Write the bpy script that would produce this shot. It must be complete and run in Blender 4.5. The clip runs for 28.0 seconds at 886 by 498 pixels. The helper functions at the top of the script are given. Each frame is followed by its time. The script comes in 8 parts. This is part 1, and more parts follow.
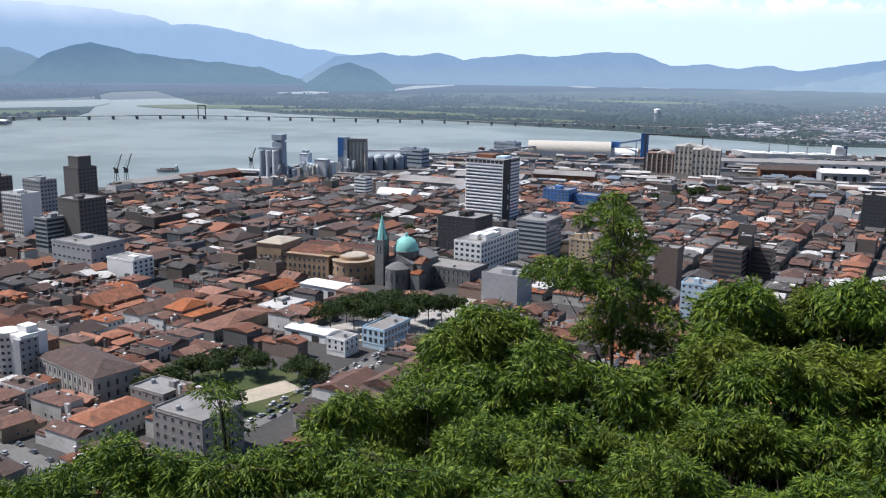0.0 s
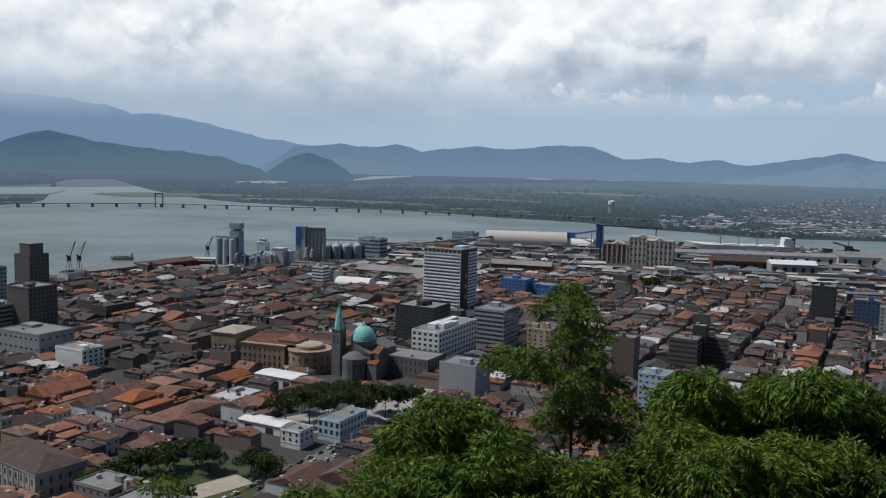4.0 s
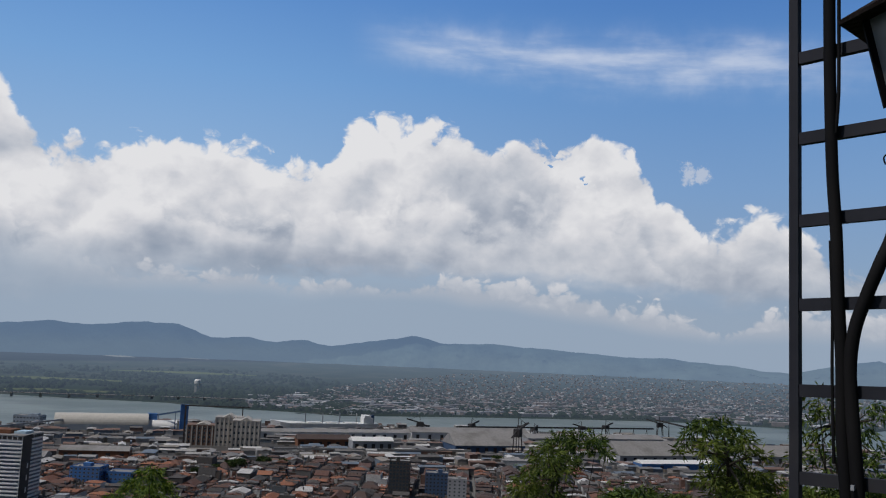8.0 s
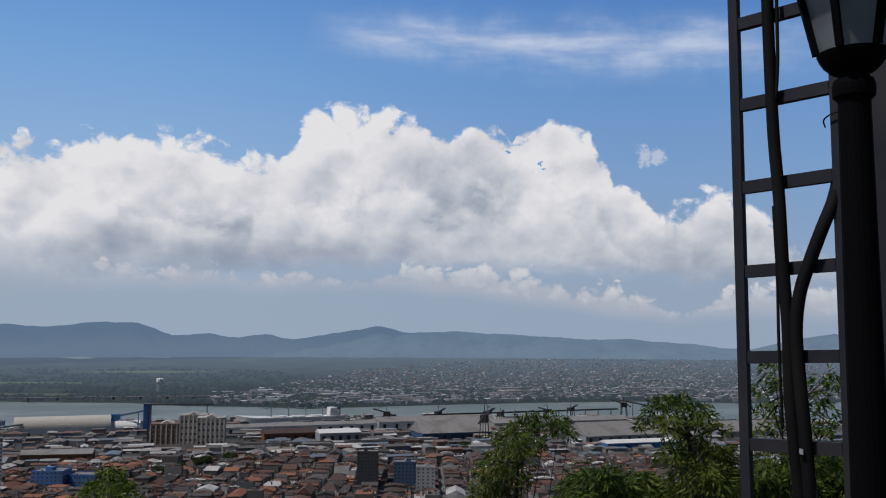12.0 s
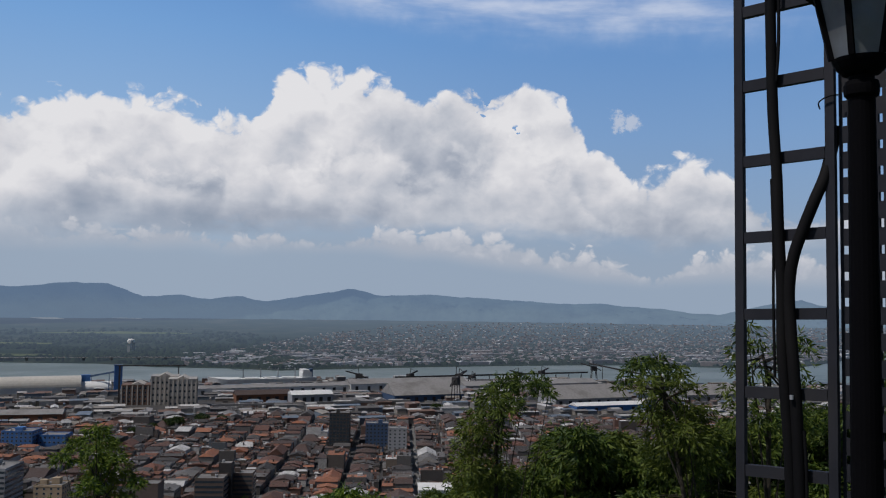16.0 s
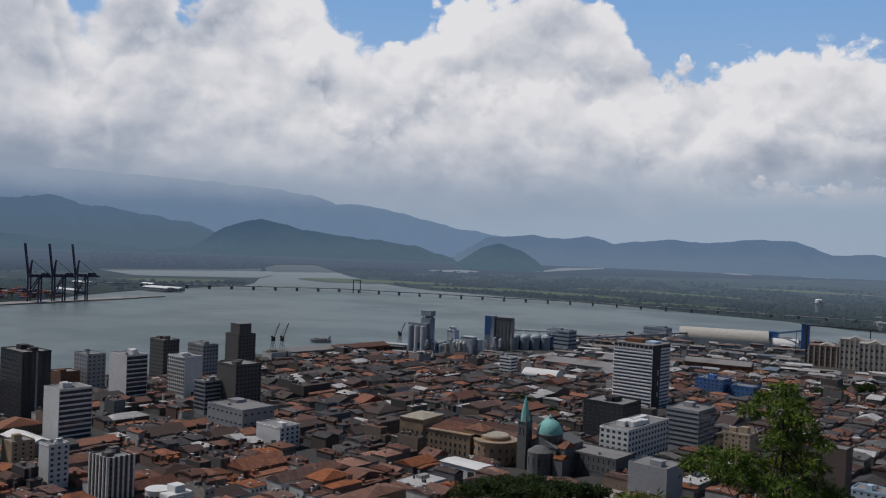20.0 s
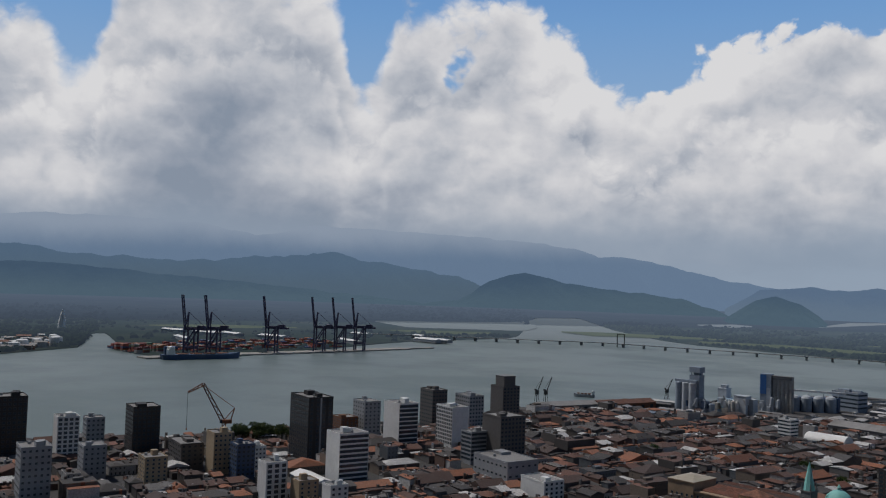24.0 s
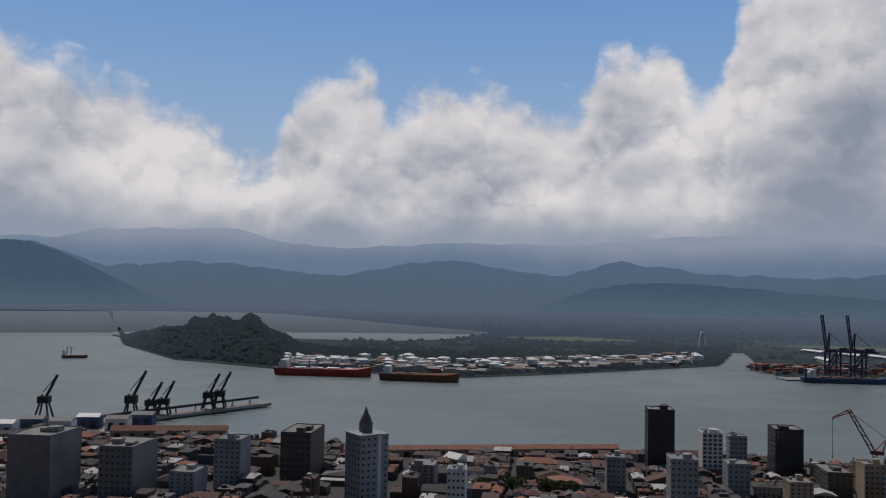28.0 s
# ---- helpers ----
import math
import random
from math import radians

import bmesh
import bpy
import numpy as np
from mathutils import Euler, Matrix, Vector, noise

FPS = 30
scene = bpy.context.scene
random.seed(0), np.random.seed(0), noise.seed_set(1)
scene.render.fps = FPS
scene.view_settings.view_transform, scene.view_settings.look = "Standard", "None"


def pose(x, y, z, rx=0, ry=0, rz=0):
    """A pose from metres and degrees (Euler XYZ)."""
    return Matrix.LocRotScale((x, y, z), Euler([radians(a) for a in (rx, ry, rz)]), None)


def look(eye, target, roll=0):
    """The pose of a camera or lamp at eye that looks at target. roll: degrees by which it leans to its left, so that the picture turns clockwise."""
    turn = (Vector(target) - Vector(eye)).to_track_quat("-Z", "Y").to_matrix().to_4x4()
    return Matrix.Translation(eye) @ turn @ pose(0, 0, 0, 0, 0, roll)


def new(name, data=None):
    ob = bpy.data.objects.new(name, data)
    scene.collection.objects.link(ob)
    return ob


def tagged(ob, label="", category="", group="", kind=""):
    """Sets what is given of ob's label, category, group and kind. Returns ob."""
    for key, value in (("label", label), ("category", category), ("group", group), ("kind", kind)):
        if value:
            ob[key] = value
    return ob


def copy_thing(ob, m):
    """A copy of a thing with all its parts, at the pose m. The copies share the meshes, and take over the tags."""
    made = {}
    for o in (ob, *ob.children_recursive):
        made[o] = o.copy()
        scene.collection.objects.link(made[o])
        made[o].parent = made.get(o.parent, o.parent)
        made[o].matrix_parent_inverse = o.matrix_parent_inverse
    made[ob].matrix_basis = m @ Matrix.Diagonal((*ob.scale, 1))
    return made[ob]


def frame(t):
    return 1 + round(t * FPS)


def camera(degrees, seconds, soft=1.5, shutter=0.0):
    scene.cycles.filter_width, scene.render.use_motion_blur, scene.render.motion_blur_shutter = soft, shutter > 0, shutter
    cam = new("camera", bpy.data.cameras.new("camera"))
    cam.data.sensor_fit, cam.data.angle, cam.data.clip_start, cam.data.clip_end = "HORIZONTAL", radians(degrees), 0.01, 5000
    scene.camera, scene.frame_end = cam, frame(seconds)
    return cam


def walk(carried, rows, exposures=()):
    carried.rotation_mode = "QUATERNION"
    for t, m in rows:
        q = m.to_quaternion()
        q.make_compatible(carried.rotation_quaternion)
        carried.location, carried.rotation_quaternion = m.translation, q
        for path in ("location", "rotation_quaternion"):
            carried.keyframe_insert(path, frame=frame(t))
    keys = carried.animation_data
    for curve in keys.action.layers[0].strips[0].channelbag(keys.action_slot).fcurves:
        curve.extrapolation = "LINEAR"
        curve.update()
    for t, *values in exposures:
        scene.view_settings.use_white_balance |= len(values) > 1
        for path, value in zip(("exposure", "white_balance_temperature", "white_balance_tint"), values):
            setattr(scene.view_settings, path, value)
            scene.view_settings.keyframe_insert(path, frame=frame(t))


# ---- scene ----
# The camera stands on a hilltop terrace, 150 m over the harbour town, and pans.
EYE = 150.0
cam = camera(53.29, 28.0, soft=1.15)
# seconds, turn about x, y and z in degrees
ROWS = [
    (0.0, 78.12, -0.74, 0.15),
    (0.5, 78.17, -0.68, 0.70),
    (1.0, 78.21, -0.55, 1.71),
    (1.5, 78.24, -0.17, 3.07),
    (2.0, 78.28, 0.35, 4.80),
    (2.5, 78.59, 0.67, 6.74),
    (4.5, 86.60, -2.19, -8.81),
    (5.0, 89.28, -2.73, -15.73),
    (5.5, 91.92, -2.81, -21.34),
    (6.0, 94.29, -2.81, -25.06),
    (6.5, 95.95, -2.76, -26.88),
    (7.0, 96.65, -2.79, -27.51),
    (7.5, 96.57, -2.63, -28.12),
    (8.0, 96.38, -2.47, -28.67),
    (8.5, 96.17, -2.31, -29.16),
    (9.0, 95.96, -2.06, -29.69),
    (9.5, 95.75, -1.90, -30.20),
    (10.0, 95.72, -1.69, -30.38),
    (10.5, 95.67, -1.38, -30.37),
    (11.0, 95.63, -1.02, -30.23),
    (11.5, 95.61, -0.51, -30.11),
    (12.0, 95.69, -0.31, -30.99),
    (12.5, 95.85, -0.20, -33.03),
    (13.0, 96.15, -0.38, -35.16),
    (13.5, 96.52, -0.60, -36.97),
    (15.5, 94.68, -0.80, -36.38),
    (16.0, 93.34, -0.77, -32.76),
    (16.5, 92.03, -0.84, -27.01),
    (17.0, 90.83, -0.67, -20.50),
    (17.5, 90.02, -0.73, -14.48),
    (18.0, 89.52, -0.88, -10.16),
    (18.5, 89.27, -1.39, -6.81),
    (19.0, 89.24, -1.87, -2.80),
    (19.5, 89.40, -2.15, 2.97),
    (20.0, 89.47, -2.22, 9.78),
    (20.5, 89.43, -2.30, 14.29),
    (22.5, 90.74, -2.79, 8.56),
    (23.0, 91.43, -2.68, 11.34),
    (23.5, 92.00, -2.28, 17.70),
    (24.0, 92.31, -1.99, 26.70),
    (24.5, 92.49, -1.79, 35.47),
    (25.0, 92.56, -1.61, 44.00),
    (25.5, 92.64, -1.44, 51.14),
    (26.0, 92.69, -1.41, 56.80),
    (26.5, 92.74, -1.20, 61.09),
    (27.0, 92.70, -0.98, 64.04),
    (27.5, 92.64, -0.96, 65.65),
    (28.0, 92.51, -1.11, 66.27),
]
EXPOSURES = [(0.0, 1.06, 6150, 13), (2.5, 1.04, 6150, 13), (4.5, -0.15, 6150, 8), (6.0, -0.28, 6150, 10), (8.0, -0.28, 6250, 12), (12.0, -0.27, 6250, 13), (20.0, -0.3, 6250, 13), (22.5, -0.2, 6300, 12), (23.5, -0.3, 6300, 12), (24.0, -0.42, 6300, 12), (25.0, -0.5, 6350, 13), (28.0, -0.42, 6450, 15)]
# the arm sways as the hand turns: metres east, north and up from the middle of the terrace
SWAY = [(0.0, 0.06, -0.08, 0.0), (8.0, 0.06, -0.08, 0.0), (9.5, 0.073, -0.092, -0.002), (11.0, 0.152, -0.044, -0.027), (12.0, 0.153, -0.052, -0.032), (13.0, -0.152, -0.198, -0.044), (13.5, -0.206, -0.201, -0.05), (15.7, -0.22, -0.217, -0.06), (28.0, -0.22, -0.217, -0.06)]


def sway(t):
    return [float(np.interp(t, [s[0] for s in SWAY], [s[i] for s in SWAY])) for i in (1, 2, 3)]


walk(cam, [(t, pose(sway(t)[0], sway(t)[1], EYE + sway(t)[2], rx, ry, rz)) for t, rx, ry, rz in ROWS], EXPOSURES)

# ---- world and sun ----
SUN_AZ, SUN_EL = -86.0, 58.0
world = bpy.data.worlds.new("world")
scene.world = world
world.use_nodes = True
wn = world.node_tree.nodes
sky_node = wn.new("ShaderNodeTexSky")
sky_node.sky_type = "NISHITA"
sky_node.sun_disc = False
sky_node.sun_elevation = radians(SUN_EL)
sky_node.sun_rotation = radians(SUN_AZ)
world.node_tree.links.new(sky_node.outputs[0], wn["Background"].inputs[0])
wn["Background"].inputs[1].default_value = 0.029
sun = new("sun", bpy.data.lights.new("sun", "SUN"))
sun.data.energy, sun.data.angle, sun.data.color = 3.0, radians(0.55), (1.0, 0.95, 0.88)
sun_from = Vector((math.sin(radians(SUN_AZ)) * math.cos(radians(SUN_EL)), math.cos(radians(SUN_AZ)) * math.cos(radians(SUN_EL)), math.sin(radians(SUN_EL))))
sun.matrix_world = look(sun_from * 900, (0, 0, 0))


# ---- materials ----
def socket(node, *names):
    for n in names:
        if n in node.inputs:
            return node.inputs[n]


class Nodes:
    """Short hand for building a node tree."""

    def __init__(self, name):
        self.mat = bpy.data.materials.new(name)
        self.mat.use_nodes = True
        self.tree = self.mat.node_tree
        self.bsdf = self.tree.nodes["Principled BSDF"]
        self.out = self.tree.nodes["Material Output"]

    def node(self, kind, **values):
        n = self.tree.nodes.new("ShaderNode" + kind)
        for k, v in values.items():
            if k == "operation":
                n.operation = v
            elif k == "blend":
                n.blend_type = v
            elif k == "feature":
                n.feature = v
            else:
                n.inputs[k].default_value = v
        return n

    def link(self, a, b):
        self.tree.links.new(a, b)

    def math(self, op, a, b=0.0, c=None):
        n = self.node("Math", operation=op)
        for i, v in enumerate((a, b, c)):
            if v is None:
                continue
            if isinstance(v, (int, float)):
                n.inputs[i].default_value = v
            else:
                self.link(v, n.inputs[i])
        return n.outputs[0]

    def mix(self, fac, a, b, blend="MIX"):
        n = self.tree.nodes.new("ShaderNodeMix")
        n.data_type, n.blend_type = "RGBA", blend
        for i, v in ((0, fac), (6, a), (7, b)):
            if isinstance(v, (int, float)):
                n.inputs[i].default_value = v
            elif isinstance(v, tuple):
                n.inputs[i].default_value = (*v[:3], 1)
            else:
                self.link(v, n.inputs[i])
        return n.outputs[2]

    def ramp(self, fac, stops):
        n = self.tree.nodes.new("ShaderNodeValToRGB")
        while len(n.color_ramp.elements) < len(stops):
            n.color_ramp.elements.new(0.5)
        for e, (p, c) in zip(n.color_ramp.elements, stops):
            e.position, e.color = p, (*c, 1)
        self.link(fac, n.inputs[0])
        return n.outputs[0]

    def noise(self, scale, detail=4.0, rough=0.55, vector=None):
        n = self.node("TexNoise", Scale=scale, Detail=detail, Roughness=rough)
        if vector is None:
            vector = self.place()
        self.link(vector, n.inputs["Vector"])
        return n.outputs[0]

    def place(self):
        return self.node("NewGeometry").outputs["Position"]

    def smooth(self, v, lo, hi):
        n = self.tree.nodes.new("ShaderNodeMapRange")
        n.interpolation_type = "SMOOTHSTEP"
        self.link(v, n.inputs[0])
        for i, x in ((1, lo), (2, hi), (3, 0.0), (4, 1.0)):
            n.inputs[i].default_value = x
        return n.outputs[0]


def paint(name, col, rough=0.8, grain=1.5, vary=0.25, dirt=0.3, metal=0.0, bump=0.0, per="", spread=0.0, stain=(0.09, 0.08, 0.07), shine=0.3):
    """A weathered surface: base colour, fine and coarse variation, stains, and variation from piece to piece (per: object or island)."""
    k = Nodes(name)
    fine, coarse = k.noise(grain, 5), k.noise(grain * 0.12, 3)
    c = k.mix(k.math("MULTIPLY", k.smooth(fine, 0.35, 0.7), vary), tuple(col), tuple(x * 0.55 for x in col))
    c = k.mix(k.math("MULTIPLY", k.smooth(coarse, 0.45, 0.75), dirt), c, stain)
    if per:
        r = k.node("ObjectInfo").outputs["Random"] if per == "object" else k.node("NewGeometry").outputs["Random Per Island"]
        h = k.tree.nodes.new("ShaderNodeHueSaturation")
        k.link(k.math("MULTIPLY_ADD", r, spread * 2, 1 - spread), h.inputs["Value"])
        k.link(k.math("MULTIPLY_ADD", k.math("FRACT", k.math("MULTIPLY", r, 7.3)), 0.5, 0.75), h.inputs["Saturation"])
        k.link(c, h.inputs["Color"])
        c = h.outputs[0]
    k.link(c, k.bsdf.inputs["Base Color"])
    k.bsdf.inputs["Roughness"].default_value = rough
    k.bsdf.inputs["Metallic"].default_value = metal
    k.bsdf.inputs["Specular IOR Level"].default_value = shine
    if bump:
        b = k.node("Bump", Strength=bump, Distance=0.2)
        k.link(fine, b.inputs["Height"])
        k.link(b.outputs[0], k.bsdf.inputs["Normal"])
    return k.mat


def tiles(name, col):
    """Old clay tiles: courses of narrow rows, patched and blackened here and there, each roof a little different."""
    k = Nodes(name)
    fine, coarse = k.noise(2.6, 5, 0.7), k.noise(0.22, 4, 0.6)
    patch = k.node("TexVoronoi", Scale=0.45)
    k.link(k.place(), patch.inputs["Vector"])
    c = k.mix(k.smooth(fine, 0.3, 0.75), tuple(x * 1.05 for x in col), tuple(x * 0.36 for x in col))
    bw = k.node("RGBToBW")
    k.link(patch.outputs["Color"], bw.inputs[0])
    c = k.mix(k.math("MULTIPLY", k.smooth(bw.outputs[0], 0.5, 0.9), 0.35), c, tuple(min(1, x * 1.4 + 0.015) for x in col))
    c = k.mix(k.math("MULTIPLY", k.smooth(coarse, 0.48, 0.72), 0.6), c, (0.045, 0.038, 0.034))
    r = k.node("ObjectInfo").outputs["Random"]
    h = k.tree.nodes.new("ShaderNodeHueSaturation")
    k.link(k.math("MULTIPLY_ADD", r, 0.55, 0.72), h.inputs["Value"])
    k.link(k.math("MULTIPLY_ADD", k.math("FRACT", k.math("MULTIPLY", r, 7.3)), 0.45, 0.7), h.inputs["Saturation"])
    k.link(c, h.inputs["Color"])
    k.link(h.outputs[0], k.bsdf.inputs["Base Color"])
    k.bsdf.inputs["Roughness"].default_value = 0.9
    w = k.node("TexWave", Scale=1.1, Distortion=1.2)
    w.bands_direction = "DIAGONAL"
    k.link(k.place(), w.inputs["Vector"])
    b = k.node("Bump", Strength=0.6, Distance=0.15)
    k.link(w.outputs[1], b.inputs["Height"])
    k.link(b.outputs[0], k.bsdf.inputs["Normal"])
    return k.mat


def many(name, stops, rough=0.85, rows=0.0, dirt=0.35, air=0.0):
    """Colours that change from island to island along a ramp; rows: spacing of tile courses in metres; air: strength of
    a blue glow painted on as haze.
    """
    k = Nodes(name)
    r = k.node("NewGeometry").outputs["Random Per Island"]
    n = k.tree.nodes.new("ShaderNodeValToRGB")
    n.color_ramp.interpolation = "CONSTANT"
    while len(n.color_ramp.elements) < len(stops):
        n.color_ramp.elements.new(0.5)
    for i, (e, c) in enumerate(zip(n.color_ramp.elements, stops)):
        e.position, e.color = i / len(stops), (*c, 1)
    k.link(r, n.inputs[0])
    fine, coarse = k.noise(0.9, 5, 0.65), k.noise(0.09, 4)
    c = k.mix(k.math("MULTIPLY", k.smooth(fine, 0.3, 0.75), 0.5), n.outputs[0], (0.05, 0.04, 0.035))
    c = k.mix(k.math("MULTIPLY", k.smooth(coarse, 0.4, 0.8), dirt), c, (0.10, 0.085, 0.075))
    k.link(c, k.bsdf.inputs["Base Color"])
    k.bsdf.inputs["Roughness"].default_value = rough
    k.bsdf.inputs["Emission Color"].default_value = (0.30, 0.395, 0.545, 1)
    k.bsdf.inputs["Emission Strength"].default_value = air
    if rows:
        w = k.node("TexWave", Scale=1.0 / rows, Distortion=0.6)
        w.bands_direction = "DIAGONAL"
        k.link(k.place(), w.inputs["Vector"])
        b = k.node("Bump", Strength=0.5, Distance=0.12)
        k.link(w.outputs[1], b.inputs["Height"])
        k.link(b.outputs[0], k.bsdf.inputs["Normal"])
    return k.mat


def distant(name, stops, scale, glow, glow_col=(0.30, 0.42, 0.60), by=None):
    """Far country with distance haze painted in: dull colours that glow a little in place of scattered daylight.
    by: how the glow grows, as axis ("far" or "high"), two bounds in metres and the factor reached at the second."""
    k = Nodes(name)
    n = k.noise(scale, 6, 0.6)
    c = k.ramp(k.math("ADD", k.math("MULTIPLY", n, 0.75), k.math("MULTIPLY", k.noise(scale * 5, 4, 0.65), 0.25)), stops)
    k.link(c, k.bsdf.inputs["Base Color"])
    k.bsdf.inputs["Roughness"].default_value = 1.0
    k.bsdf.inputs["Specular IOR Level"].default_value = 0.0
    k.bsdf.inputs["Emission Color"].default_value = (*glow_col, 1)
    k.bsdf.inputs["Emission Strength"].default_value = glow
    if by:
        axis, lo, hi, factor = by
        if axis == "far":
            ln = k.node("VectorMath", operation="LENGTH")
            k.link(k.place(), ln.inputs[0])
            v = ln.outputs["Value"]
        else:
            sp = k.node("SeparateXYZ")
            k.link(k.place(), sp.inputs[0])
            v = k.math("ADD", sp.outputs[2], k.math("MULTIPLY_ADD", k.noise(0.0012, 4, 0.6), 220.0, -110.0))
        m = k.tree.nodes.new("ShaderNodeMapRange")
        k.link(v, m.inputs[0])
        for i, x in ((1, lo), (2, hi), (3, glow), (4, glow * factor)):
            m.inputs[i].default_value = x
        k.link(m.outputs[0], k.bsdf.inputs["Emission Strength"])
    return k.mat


def glass(name, col=(0.03, 0.04, 0.05), rough=0.12):
    k = Nodes(name)
    k.link(k.mix(k.noise(0.35, 3), tuple(col), tuple(x * 1.8 for x in col)), k.bsdf.inputs["Base Color"])
    k.bsdf.inputs["Roughness"].default_value = rough
    k.bsdf.inputs["Specular IOR Level"].default_value = 0.5
    return k.mat


M_CITY = paint("town ground", (0.065, 0.063, 0.062), 0.95, 0.4, 0.5, 0.5)
M_PAVE = paint("pavement", (0.36, 0.34, 0.31), 0.9, 0.8, 0.3, 0.3)
M_SAND = paint("bare sandy ground", (0.42, 0.37, 0.30), 0.95, 0.3, 0.35, 0.25, stain=(0.2, 0.2, 0.12))
M_GRASS = paint("grass", (0.055, 0.075, 0.025), 0.95, 0.5, 0.5, 0.4, stain=(0.12, 0.10, 0.05))
M_HILL = paint("hill undergrowth", (0.035, 0.055, 0.018), 1.0, 0.6, 0.6, 0.4, stain=(0.02, 0.03, 0.012))
M_BED = paint("river bed", (0.07, 0.07, 0.06), 1.0, 0.05)
M_QUAY = paint("quay concrete", (0.33, 0.31, 0.28), 0.9, 0.3, 0.35, 0.5)
M_WHITE = paint("white wall", (0.72, 0.72, 0.70), 0.7, 0.4, 0.2, 0.22, stain=(0.35, 0.33, 0.30))
M_GREYW = paint("grey wall", (0.33, 0.34, 0.355), 0.8, 0.4, 0.25, 0.35)
M_DARKW = paint("dark wall", (0.040, 0.038, 0.038), 0.7, 0.4, 0.25, 0.3)
M_BROWNW = paint("brown wall", (0.13, 0.10, 0.085), 0.6, 0.4, 0.25, 0.3)
M_BEIGE = paint("beige stone", (0.44, 0.34, 0.225), 0.85, 0.5, 0.3, 0.35)
M_STONE = paint("grey church stone", (0.16, 0.165, 0.165), 0.9, 0.6, 0.45, 0.5)
M_COPPER = paint("green copper", (0.24, 0.55, 0.50), 0.6, 0.8, 0.25, 0.3, stain=(0.12, 0.28, 0.25))
M_BLUE = paint("blue wall", (0.06, 0.17, 0.42), 0.6, 0.3, 0.25, 0.25)
M_BLUEDK = paint("dark blue steel", (0.05, 0.09, 0.17), 0.55, 0.3, 0.25, 0.3)
M_PALEBLUE = paint("pale blue wall", (0.45, 0.58, 0.68), 0.7, 0.3, 0.2, 0.25)
M_CONC = paint("concrete", (0.25, 0.243, 0.236), 0.9, 0.4, 0.35, 0.45)
M_ROOFGREY = paint("grey sheet roof", (0.27, 0.26, 0.25), 0.8, 0.3, 0.35, 0.5)
M_ROOFWHITE = paint("white sheet roof", (0.75, 0.74, 0.71), 0.55, 0.3, 0.2, 0.2, stain=(0.4, 0.38, 0.34))
M_STEEL = paint("black painted steel", (0.004, 0.004, 0.005), 0.8, 6.0, 0.3, 0.2, stain=(0.01, 0.008, 0.006), shine=0.04)
M_RUST = paint("rust brown", (0.20, 0.09, 0.05), 0.9, 0.6, 0.4, 0.4)
M_REDHULL = paint("red hull", (0.38, 0.05, 0.04), 0.6, 0.2, 0.3, 0.3)
M_YELLOW = paint("faded orange-red steel", (0.36, 0.13, 0.06), 0.6, 0.4, 0.3, 0.3)
M_GLASS = glass("window glass")
M_BANDGLASS = glass("blue-grey strip glazing", (0.085, 0.105, 0.135), 0.2)
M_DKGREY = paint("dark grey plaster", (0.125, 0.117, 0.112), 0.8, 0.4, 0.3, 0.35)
M_FRAME = paint("window frame", (0.30, 0.30, 0.29), 0.6, 2.0)
TERRA = [(0.19, 0.076, 0.043), (0.33, 0.125, 0.062), (0.14, 0.062, 0.042), (0.092, 0.052, 0.041), (0.22, 0.088, 0.053), (0.12, 0.062, 0.047), (0.074, 0.048, 0.041), (0.37, 0.15, 0.078)]
GREYS = [(0.085, 0.08, 0.078), (0.05, 0.047, 0.046), (0.16, 0.155, 0.15), (0.62, 0.61, 0.59)]
M_ROOFS = many("tile and sheet roofs", [TERRA[0], TERRA[7], TERRA[2], TERRA[1], TERRA[4], TERRA[5], TERRA[0]] + [GREYS[0], TERRA[3], GREYS[1], TERRA[6], TERRA[5], GREYS[1], TERRA[2], GREYS[0], GREYS[2], TERRA[6], GREYS[1], TERRA[3], GREYS[3], TERRA[1], GREYS[2], GREYS[3], TERRA[3], TERRA[6], TERRA[2], GREYS[0], GREYS[1]], 0.85, 0.45)
M_TERRA = [tiles("terracotta tiles", c) for c in (TERRA[0], TERRA[1], TERRA[2], TERRA[3])]
M_WALLS = many("plastered walls", [(0.38, 0.37, 0.355), (0.13, 0.127, 0.124), (0.20, 0.16, 0.125), (0.08, 0.078, 0.075), (0.66, 0.65, 0.63), (0.11, 0.092, 0.08), (0.16, 0.155, 0.15), (0.11, 0.13, 0.148), (0.15, 0.085, 0.063), (0.06, 0.057, 0.055), (0.09, 0.085, 0.082)], 0.85)
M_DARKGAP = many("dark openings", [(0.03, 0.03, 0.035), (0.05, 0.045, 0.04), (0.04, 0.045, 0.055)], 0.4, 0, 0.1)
M_BARK = paint("bark", (0.05, 0.042, 0.03), 0.95, 3.0, 0.5, 0.3, bump=0.5)


